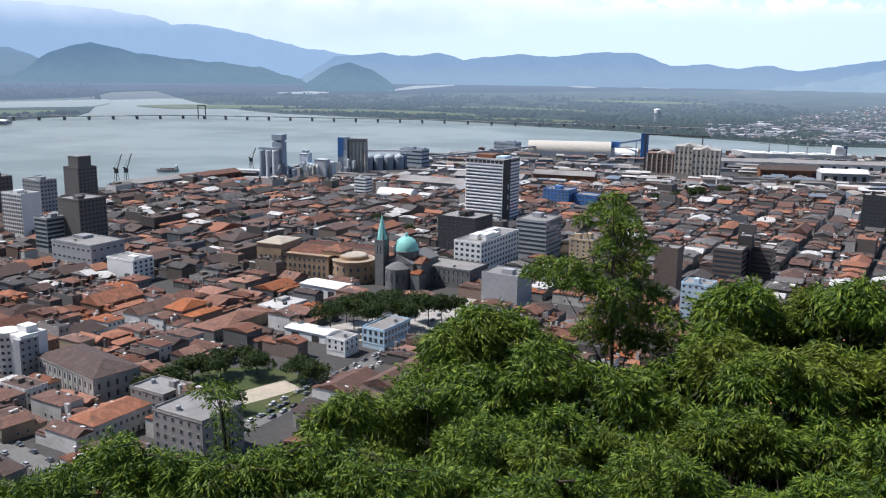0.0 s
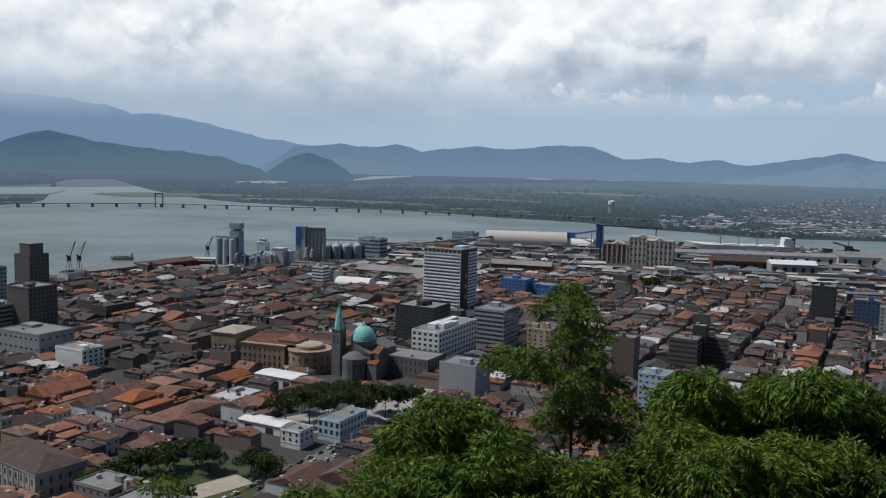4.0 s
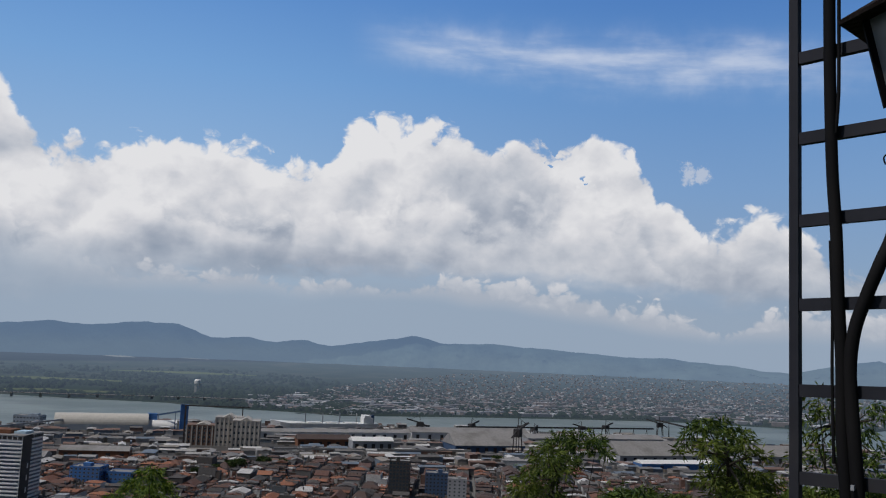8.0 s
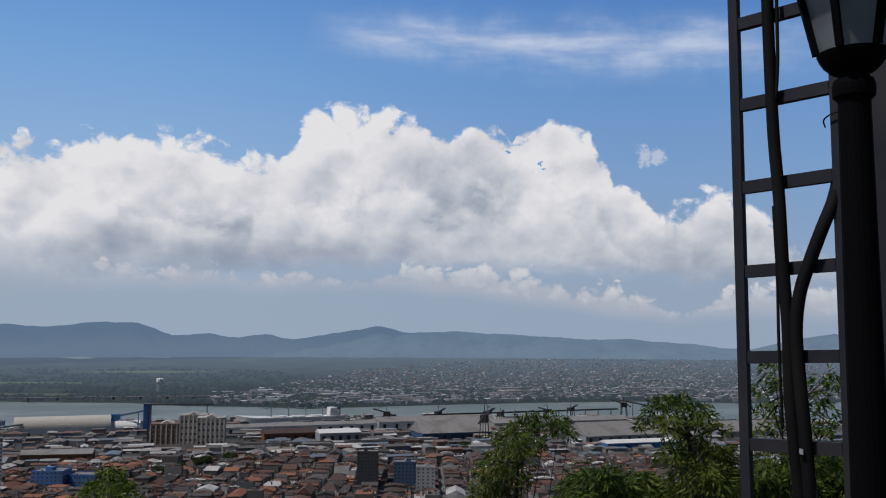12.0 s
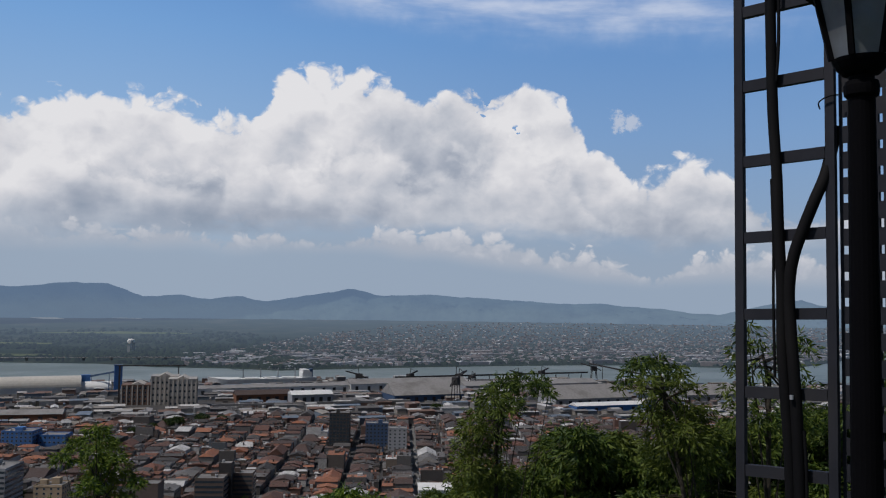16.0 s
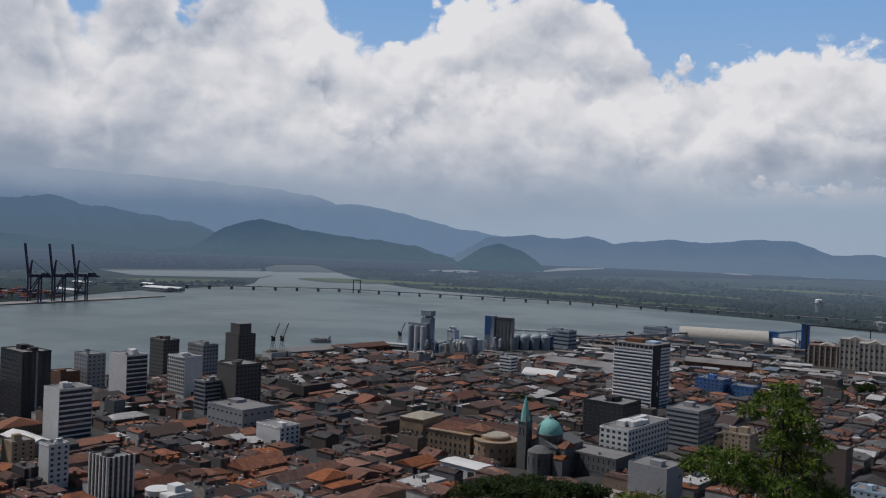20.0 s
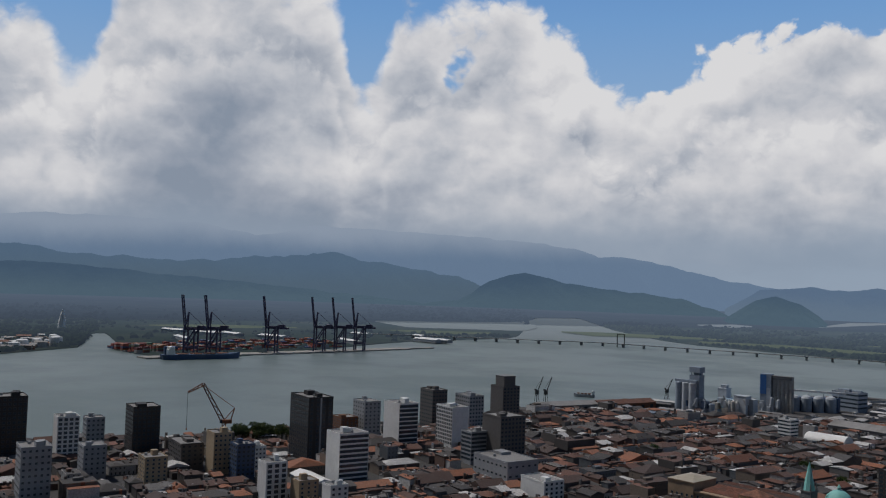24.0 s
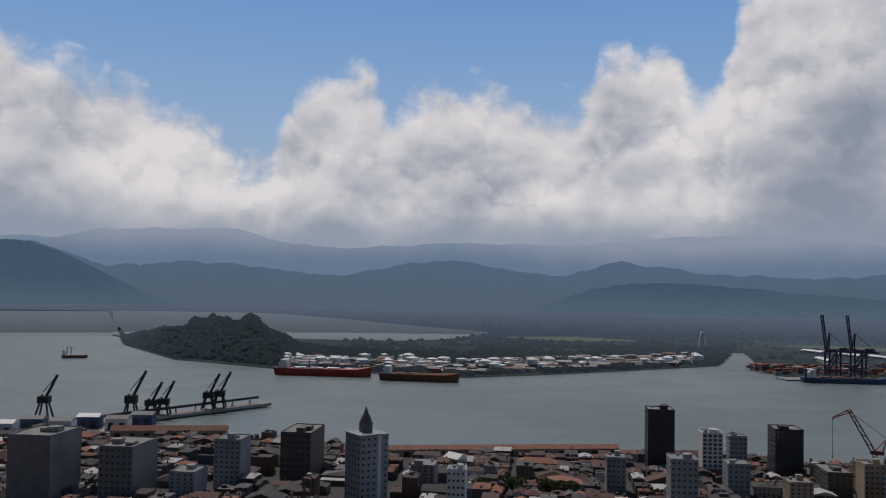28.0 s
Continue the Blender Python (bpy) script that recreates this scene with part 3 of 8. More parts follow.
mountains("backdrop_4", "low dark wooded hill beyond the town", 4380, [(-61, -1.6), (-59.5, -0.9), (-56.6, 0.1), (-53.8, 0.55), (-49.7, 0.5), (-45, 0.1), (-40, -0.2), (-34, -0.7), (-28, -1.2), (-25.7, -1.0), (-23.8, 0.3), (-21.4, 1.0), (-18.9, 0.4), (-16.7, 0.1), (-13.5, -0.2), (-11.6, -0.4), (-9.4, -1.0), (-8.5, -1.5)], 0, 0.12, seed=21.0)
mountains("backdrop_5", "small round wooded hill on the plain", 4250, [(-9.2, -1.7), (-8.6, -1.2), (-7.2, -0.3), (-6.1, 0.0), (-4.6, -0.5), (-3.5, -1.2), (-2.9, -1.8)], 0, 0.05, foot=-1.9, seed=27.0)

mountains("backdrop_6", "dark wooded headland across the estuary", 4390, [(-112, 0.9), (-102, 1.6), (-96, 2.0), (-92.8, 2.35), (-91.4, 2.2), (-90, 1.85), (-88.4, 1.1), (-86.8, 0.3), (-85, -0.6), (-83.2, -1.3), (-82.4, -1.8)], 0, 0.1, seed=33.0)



# ---- sky backdrop with cumulus ----
def sky_material():
    k = Nodes("sky with cumulus")
    k.tree.nodes.remove(k.bsdf)
    co = k.node("TexCoord").outputs["Object"]
    nrm = k.node("VectorMath", operation="NORMALIZE")
    k.link(co, nrm.inputs[0])
    d = nrm.outputs[0]
    sep = k.node("SeparateXYZ")
    k.link(d, sep.inputs[0])
    az = k.math("MULTIPLY", k.math("ARCTAN2", sep.outputs[0], sep.outputs[1]), 180 / math.pi)
    el = k.math("MULTIPLY", k.math("ARCSINE", sep.outputs[2]), 180 / math.pi)
    tops = [(-100, 16.9), (-93, 15.9), (-88, 13.6), (-84, 12.6), (-81, 11.0), (-78.2, 8.8), (-77, 11.0), (-75.5, 13.8), (-71.4, 15.0), (-69.8, 12.8), (-65.5, 14.6), (-62.5, 13.7), (-60, 12.6), (-57.6, 13.2), (-55.5, 16.6), (-52.2, 16.8), (-49.8, 14.0), (-48.3, 17.4), (-45, 20.4), (-35, 20.4), (-32.2, 14.6), (-30, 18.4), (-24, 19.4), (-19, 17.7), (-14.2, 13.9), (-10.9, 15.5), (-6.9, 17.1), (-1.8, 16.9), (1.4, 14.9), (2.6, 12.9), (5.2, 12.2), (7.5, 13.4), (15, 13.9), (19.2, 12.7), (21.4, 14.5), (24.5, 15.9), (26.4, 15.2), (28.6, 15.8), (32, 14.1), (33, 14.9), (40.8, 14.4), (41.6, 11.4), (44.4, 10.1), (45, 8.9), (48.4, 9.9), (51, 8.9), (54, 6.4), (58.5, 6.9), (61.5, 9.5), (66, 8.9), (80, 7.9)]
    curve = k.tree.nodes.new("ShaderNodeFloatCurve")
    line = curve.mapping.curves[0]
    while len(line.points) < len(tops):
        line.points.new(0.5, 0.5)
    for p, (a, e) in zip(line.points, tops):
        p.location, p.handle_type = ((a + 100) / 180, e / 25), "AUTO"
    curve.mapping.update()
    k.link(k.math("MULTIPLY_ADD", az, 1 / 180, 100 / 180), curve.inputs["Value"])
    top = k.math("MULTIPLY", curve.outputs[0], 25.0)

    def plane(da=0.0, de=0.0, squash=1.0, lift=0.0):
        """Azimuth and height in degrees as a flat vector."""
        v = k.node("CombineXYZ")
        k.link(k.math("ADD", az, da), v.inputs[0])
        k.link(k.math("MULTIPLY", k.math("ADD", el, de), squash), v.inputs[1])
        v.inputs[2].default_value = lift
        return v.outputs[0]

    def shifted(dx, dz):
        v = k.node("VectorMath", operation="ADD")
        v.inputs[1].default_value = (dx, 0, dz)
        k.link(d, v.inputs[0])
        return v.outputs[0]

    def billows(da, de, seed, scale=0.42, detail=3.0):
        """Rounded heaps on heaps: 1 on the crown of a lump, 0 in the creases."""
        p = plane(da, de, 1.15, seed)
        w = k.tree.nodes.new("ShaderNodeTexNoise")
        w.inputs["Scale"].default_value, w.inputs["Detail"].default_value = 0.5, 4.0
        k.link(p, w.inputs["Vector"])
        push = k.node("VectorMath", operation="MULTIPLY_ADD")
        push.inputs[1].default_value = (2.2, 2.2, 0)
        k.link(w.outputs["Color"], push.inputs[0])
        k.link(p, push.inputs[2])
        v = k.tree.nodes.new("ShaderNodeTexVoronoi")
        v.feature = "SMOOTH_F1"
        v.inputs["Scale"].default_value, v.inputs["Detail"].default_value = scale, detail
        v.inputs["Roughness"].default_value, v.inputs["Lacunarity"].default_value, v.inputs["Smoothness"].default_value = 0.48, 2.3, 0.45
        k.link(push.outputs[0], v.inputs["Vector"])
        return k.math("SUBTRACT", 1.0, v.outputs["Distance"])

    def spot(a, e, ra, re):
        """A soft oval in the sky, 1 in its middle."""
        x = k.math("DIVIDE", k.math("SUBTRACT", az, a), ra)
        y = k.math("DIVIDE", k.math("SUBTRACT", el, e), re)
        r2 = k.math("ADD", k.math("MULTIPLY", x, x), k.math("MULTIPLY", y, y))
        return k.math("POWER", 2.718, k.math("MULTIPLY", r2, -1.0))

    h0, h1 = billows(0, 0, 0.0), billows(-0.25, 0.8, 0.0)
    b0, b1 = billows(4, 2, 3.0, 0.17, 1.6), billows(3.1, 3.7, 3.0, 0.17, 1.6)
    relief = k.math("ADD", k.math("MULTIPLY", k.math("SUBTRACT", h0, h1), 0.30), k.math("MULTIPLY", k.math("SUBTRACT", b0, b1), 0.52))
    soft_n = k.noise(0.085, 5, 0.5, plane(0, 0, 2.3, 4.0))
    rag = k.noise(0.35, 3, 0.5, plane(3, 9, 1.2, 2.0))
    holes = k.math("MULTIPLY", spot(-28.5, 10.7, 4.4, 0.8), 0.3)
    for q in ((-32.6, 14.6, 0.8, 1.8), (-26.2, 13.6, 1.2, 1.6), (-50, 14.6, 1.4, 1.2)):
        holes = k.math("ADD", holes, spot(*q))
    for q in ((37.6, 10.9, 1.1, 0.5), (35.3, 12.2, 0.4, 1.0)):
        holes = k.math("ADD", holes, k.math("MULTIPLY", spot(*q), k.math("MULTIPLY", k.smooth(k.noise(1.3, 3, 0.6, plane(6, 2, 1.0, 1.0)), 0.45, 0.6), 0.75)))
    fuzz = k.math("MULTIPLY_ADD", k.smooth(az, -34.0, 2.0), 0.74, 0.26)
    cloud, mask = None, None
    dull = k.math("ADD", k.math("MULTIPLY", spot(-42.5, 7.5, 4.2, 5.2), 0.36), k.math("MULTIPLY", spot(-4.0, 5.2, 15.0, 1.6), 0.30))
    dull = k.math("ADD", dull, k.math("MULTIPLY", spot(14.0, 5.4, 12.0, 1.1), 0.13))
    for i, (off, amp, bright) in enumerate(((0.0, 4.4, 0.99), (3.4, 5.0, 0.95), (6.6, 5.0, 0.88), (9.0, 3.6, 0.76))):
        wave = k.noise(0.12 + 0.02 * i, 3, 0.5, plane(17.0 * i, 0, 0.8, 7.0 * i + 1))
        edge = k.math("SUBTRACT", k.math("SUBTRACT", k.math("MULTIPLY", top, 1.0 if i == 0 else 0.93), off), el)
        edge = k.math("ADD", edge, k.math("MULTIPLY_ADD", h0 if i < 2 else billows(7.0 * i, 3.0 * i, i, 0.3, 2.0), amp * 0.55, -amp * 0.35))
        if i:
            edge = k.math("ADD", edge, k.math("MULTIPLY_ADD", wave, 9.0, -4.5))
        edge = k.math("SUBTRACT", edge, k.math("MULTIPLY", k.math("MULTIPLY", holes, k.math("MULTIPLY_ADD", rag, 3.2, -0.75)), 7.0 if i == 0 else 5.0))
        cover = k.smooth(k.math("MULTIPLY", edge, fuzz), -0.2, 0.5) if i == 0 else k.smooth(edge, -0.35, 1.1 + 0.4 * i)
        lit = k.math("SUBTRACT", bright, k.math("MULTIPLY", k.smooth(edge, 0.2, 6.0 - 0.4 * i), 0.34))
        lit = k.math("ADD", lit, k.math("MULTIPLY", relief, 1.0 - 0.18 * i))
        if mask is None:
            cloud, mask = lit, cover
        else:
            m = k.tree.nodes.new("ShaderNodeMix")
            k.link(k.math("MULTIPLY", cover, 0.8), m.inputs[0])
            k.link(cloud, m.inputs[2])
            k.link(lit, m.inputs[3])
            cloud = m.outputs[0]
            mask = k.math("MAXIMUM", mask, cover)
    # flat grey bases; east of the river mouth clear hazy air shows under them
    base = k.math("ADD", k.math("MULTIPLY_ADD", k.smooth(az, -4.0, 20.0), 3.2, 1.2), k.math("MULTIPLY_ADD", k.smooth(az, 34.0, 52.0), -1.0, 0.0))
    over = k.math("ADD", k.math("SUBTRACT", el, base), k.math("MULTIPLY_ADD", k.noise(0.3, 4, 0.55, plane(8, 1, 2.2, 6.0)), 2.4, -1.2))
    cloud = k.math("SUBTRACT", cloud, k.math("MULTIPLY", k.math("SUBTRACT", 1.0, k.smooth(k.math("ADD", over, k.math("MULTIPLY", soft_n, 3.0)), 1.2, 6.2)), 0.36))
    cloud = k.math("ADD", cloud, k.math("MULTIPLY_ADD", soft_n, 1.5, -0.74))
    grey = k.math("MULTIPLY", k.math("SUBTRACT", 1.0, k.smooth(az, -34.0, -10.0)), k.math("MULTIPLY_ADD", k.smooth(k.noise(0.07, 4, 0.5, plane(40, 3, 1.3, 9.0)), 0.42, 0.62), 0.20, 0.0))
    cloud = k.math("SUBTRACT", k.math("SUBTRACT", cloud, grey), dull)
    mask = k.math("MULTIPLY", mask, k.smooth(over, -0.5, 0.9))
    cloud = k.ramp(cloud, [(0.0, (0.30, 0.355, 0.43)), (0.3, (0.42, 0.46, 0.52)), (0.55, (0.58, 0.605, 0.64)), (0.78, (0.74, 0.74, 0.745)), (1.0, (0.87, 0.86, 0.84))])
    blue = k.ramp(k.math("MULTIPLY", el, 1 / 40.0), [(0.0, (0.36, 0.45, 0.55)), (0.10, (0.35, 0.47, 0.60)), (0.26, (0.26, 0.43, 0.67)), (0.42, (0.17, 0.355, 0.66)), (0.55, (0.11, 0.27, 0.60)), (1.0, (0.07, 0.19, 0.50))])
    blue = k.mix(1.0, blue, k.mix(k.smooth(az, 8.0, 48.0), (1.20, 1.14, 1.08), (0.86, 0.89, 0.93)), "MULTIPLY")
    # one long thin high streak
    flat = k.node("CombineXYZ")
    k.link(k.math("MULTIPLY_ADD", az, 0.10, k.math("MULTIPLY", el, 0.12)), flat.inputs[0])
    k.link(k.math("MULTIPLY", el, 0.5), flat.inputs[1])
    mid = k.math("MULTIPLY_ADD", az, -0.055, 20.6)
    off = k.math("ADD", k.math("SUBTRACT", el, mid), k.math("MULTIPLY_ADD", k.noise(0.22, 4, 0.6, plane()), 3.0, -1.5))
    body = k.math("POWER", 2.718, k.math("MULTIPLY", k.math("MULTIPLY", off, off), -0.75))
    ends = k.math("MULTIPLY", k.smooth(az, 21.0, 29.0), k.math("SUBTRACT", 1.0, k.smooth(az, 47.0, 60.0)))
    wisp = k.math("MULTIPLY", k.math("MULTIPLY", body, ends), k.math("MULTIPLY_ADD", k.smooth(k.noise(1.2, 6, 0.58, flat.outputs[0]), 0.32, 0.68), 0.5, 0.16))
    c = k.mix(wisp, blue, (0.80, 0.84, 0.90))
    c = k.mix(mask, c, cloud)
    tuft = k.smooth(k.math("ADD", spot(44.4, 11.4, 1.4, 1.1), k.math("MULTIPLY_ADD", k.noise(1.1, 7, 0.7, plane(5)), 2.4, -1.2)), 0.55, 0.95)
    c = k.mix(k.math("MULTIPLY", tuft, 0.6), c, (0.70, 0.72, 0.75))
    # pale haze below the cloud base, greyer to the west, with a row of small far puffs in it
    low = k.math("ADD", el, k.math("MULTIPLY_ADD", k.noise(6.0, 4, 0.5, shifted(0.2, 3.0)), 4.0, -2.0))
    air = k.mix(k.smooth(az, -30.0, 15.0), (0.32, 0.39, 0.475), (0.345, 0.425, 0.515))
    c = k.mix(k.math("MULTIPLY", k.math("SUBTRACT", 1.0, k.smooth(low, 2.2, 6.0)), 0.85), c, air)
    line = k.math("ADD", k.math("MULTIPLY_ADD", k.smooth(az, 24.0, 50.0), -1.9, 3.5), k.math("MULTIPLY_ADD", k.noise(0.12, 2, 0.5, plane(2, 2, 0.1, 8.0)), 1.6, -0.8))
    heap = billows(11, 6, 5.0, 0.75, 2.4)
    up = k.math("SUBTRACT", el, line)
    rise = k.math("MULTIPLY_ADD", k.smooth(k.noise(0.16, 2, 0.5, plane(21, 0, 0.05, 3.0)), 0.26, 0.55), 1.5, 0.7)
    puff = k.math("MULTIPLY", k.smooth(k.math("ADD", k.math("SUBTRACT", rise, up), k.math("MULTIPLY_ADD", heap, 1.6, -1.0)), 0.0, 0.6), k.smooth(k.math("ADD", up, k.math("MULTIPLY", soft_n, 0.8)), -0.5, 0.7))
    reach = k.math("MULTIPLY", k.smooth(az, 2.0, 14.0), 0.9)
    c = k.mix(k.math("MULTIPLY", puff, reach), c, k.ramp(k.math("MULTIPLY_ADD", up, 0.35, k.math("MULTIPLY", heap, 0.55)), [(0.1, (0.46, 0.50, 0.555)), (0.8, (0.72, 0.72, 0.725))]))
    e = k.node("Emission", Strength=1.06)
    k.link(c, e.inputs["Color"])
    k.link(e.outputs[0], k.out.inputs["Surface"])
    return k.mat


dome = Form()
els = [-4, -2, 0, 2, 4, 7, 10, 14, 18, 23, 28]
azs = list(range(-118, 93, 3))
for a in azs:
    for e in els:
        dome.v.append((4940 * math.cos(radians(e)) * math.sin(radians(a)), 4940 * math.cos(radians(e)) * math.cos(radians(a)), 4940 * math.sin(radians(e))))
for i in range(len(azs) - 1):
    for k in range(len(els) - 1):
        m = len(els)
        dome.f.append((i * m + k, (i + 1) * m + k, (i + 1) * m + k + 1, i * m + k + 1))
        dome.m.append(0)
sky = whole("backdrop_sky", dome, sky_material(), "blue sky with banks of white and grey cumulus", "sky", kind="structure", smooth=True)
sky.location = (0, 0, EYE)


# ---- windows and blocks ----
PANES = {}


def pane_mesh(w, h, deep=0.12, frame_w=0.12, mats=None):
    """A window of one size: a raised frame round a dark pane, facing -y, centred on x, sill at z = 0."""
    key = (round(w, 2), round(h, 2), id(mats) if mats else 0)
    if key not in PANES:
        f = Form()
        f.box(0, -0.03, 0, w, 0.06, h, mi=1)
        for x, z, ww, hh in ((-w / 2, 0, frame_w, h), (w / 2, 0, frame_w, h), (0, -frame_w / 2, w + frame_w, frame_w), (0, h - frame_w / 2, w + frame_w, frame_w)):
            f.box(x, -deep / 2, z, ww, deep, hh, mi=0)
        PANES[key] = f.mesh("window", *(mats or (M_FRAME, M_GLASS)))
    return PANES[key]


BAND_MATS = {}


def windows_on(parent, face, w, d, h, z0, floors, bays, ww, wh, mats=None, name="window", start=0.0):
    """Rows of windows on one face of a block whose base centre is the parent's origin."""
    me = pane_mesh(ww, wh, mats=mats)
    fh = (h - z0) / floors
    span = w if face in "fb" else d
    for i in range(floors):
        for j in range(bays):
            s = -span / 2 + span * (j + 0.5) / bays
            z = z0 + fh * i + (fh - wh) * 0.5
            m = {"f": pose(s, -d / 2, z), "r": pose(w / 2, s, z, 0, 0, 90), "l": pose(-w / 2, s, z, 0, 0, -90), "b": pose(s, d / 2, z, 0, 0, 180)}[face]
            part(name, me, None, parent, m=m)


def roof_top(parent, w, d, h, mat, huts=2, seed=1, parapet=0.9):
    """A flat roof with a parapet, lift huts and tanks."""
    rnd = random.Random(seed)
    f = Form()
    for x, y, ww, dd in ((0, -d / 2 + 0.15, w, 0.3), (0, d / 2 - 0.15, w, 0.3), (-w / 2 + 0.15, 0, 0.3, d - 0.6), (w / 2 - 0.15, 0, 0.3, d - 0.6)):
        f.box(x, y, h, ww, dd, parapet)
    part("parapet", f, mat, parent)
    for i in range(huts):
        g = Form().box(rnd.uniform(-0.28, 0.28) * w, rnd.uniform(-0.25, 0.25) * d, h, rnd.uniform(0.15, 0.3) * w, rnd.uniform(0.2, 0.35) * d, rnd.uniform(2.0, 4.0))
        part("roof_hut", g, [mat], parent)
    t = Form().turn(rnd.uniform(-0.3, 0.3) * w, rnd.uniform(-0.3, 0.3) * d, [(1.1, h), (1.1, h + 1.8), (0.4, h + 2.2)], 10)
    part("water_tank", t, M_GREYW, parent)


def block(label, x, y, w, d, h, wall, floors=0, bays=(0, 0), win=(1.5, 1.5), z0=3.0, yaw=-30.0, roof=None, faces="", huts=2, bands=None, category="building", name="office_block", mats=None, fins=None):
    """A storeyed block: body, flat roof, windows one by one or in bands, huts on the roof."""
    b = thing(name, label, category, pose(x, y, 0, 0, 0, yaw))
    part("wall", Form().box(0, 0, 0, w, d, h), wall, b)
    if floors and bands is None:
        part("ledge", Form().box(0, 0, z0 - 0.3, w + 0.3, d + 0.3, 0.3), wall, b)
        part("cornice", Form().box(0, 0, h - 0.35, w + 0.4, d + 0.4, 0.33), wall, b)
    part("roof", Form().box(0, 0, h + 0.004, w - 0.62, d - 0.62, 0.12), roof or M_CONC, b)
    roof_top(b, w, d, h, wall, huts, seed=int(abs(x) + abs(y)))
    az = math.degrees(math.atan2(x, y))
    faces = faces or ("fr" if az < 30 + yaw + 30 else "fl")
    if floors and bands:
        fh = (h - z0) / floors
        for face in faces:
            span = w if face == "f" else d
            for i in range(floors):
                f = Form().box(0, -0.04, 0, span - 0.8, 0.08, fh * bands)
                m = {"f": pose(0, -d / 2, z0 + fh * i + fh * (1 - bands) * 0.5), "r": pose(w / 2, 0, z0 + fh * i + fh * (1 - bands) * 0.5, 0, 0, 90), "l": pose(-w / 2, 0, z0 + fh * i + fh * (1 - bands) * 0.5, 0, 0, -90)}[face]
                part("window_band", f, M_GLASS, b, m=m)
    elif floors:
        for face, n in zip(faces, bays):
            if n:
                windows_on(b, face, w, d, h, z0, floors, n, win[0], win[1], mats)
    if fins:
        for i in range(fins + 1):
            part("fin", Form().box(-w / 2 + w * i / fins, -d / 2 - 0.25, z0, 0.35, 0.5, h - z0), wall, b)
    return b


# keep-clear circles: x, y, radius
CLEAR = []


def clear(x, y, r):
    CLEAR.append((x, y, r, r, 0.0))


def clear_box(x, y, w, d, yaw, margin=2.0):
    CLEAR.append((x, y, w / 2 + margin, d / 2 + margin, radians(yaw)))


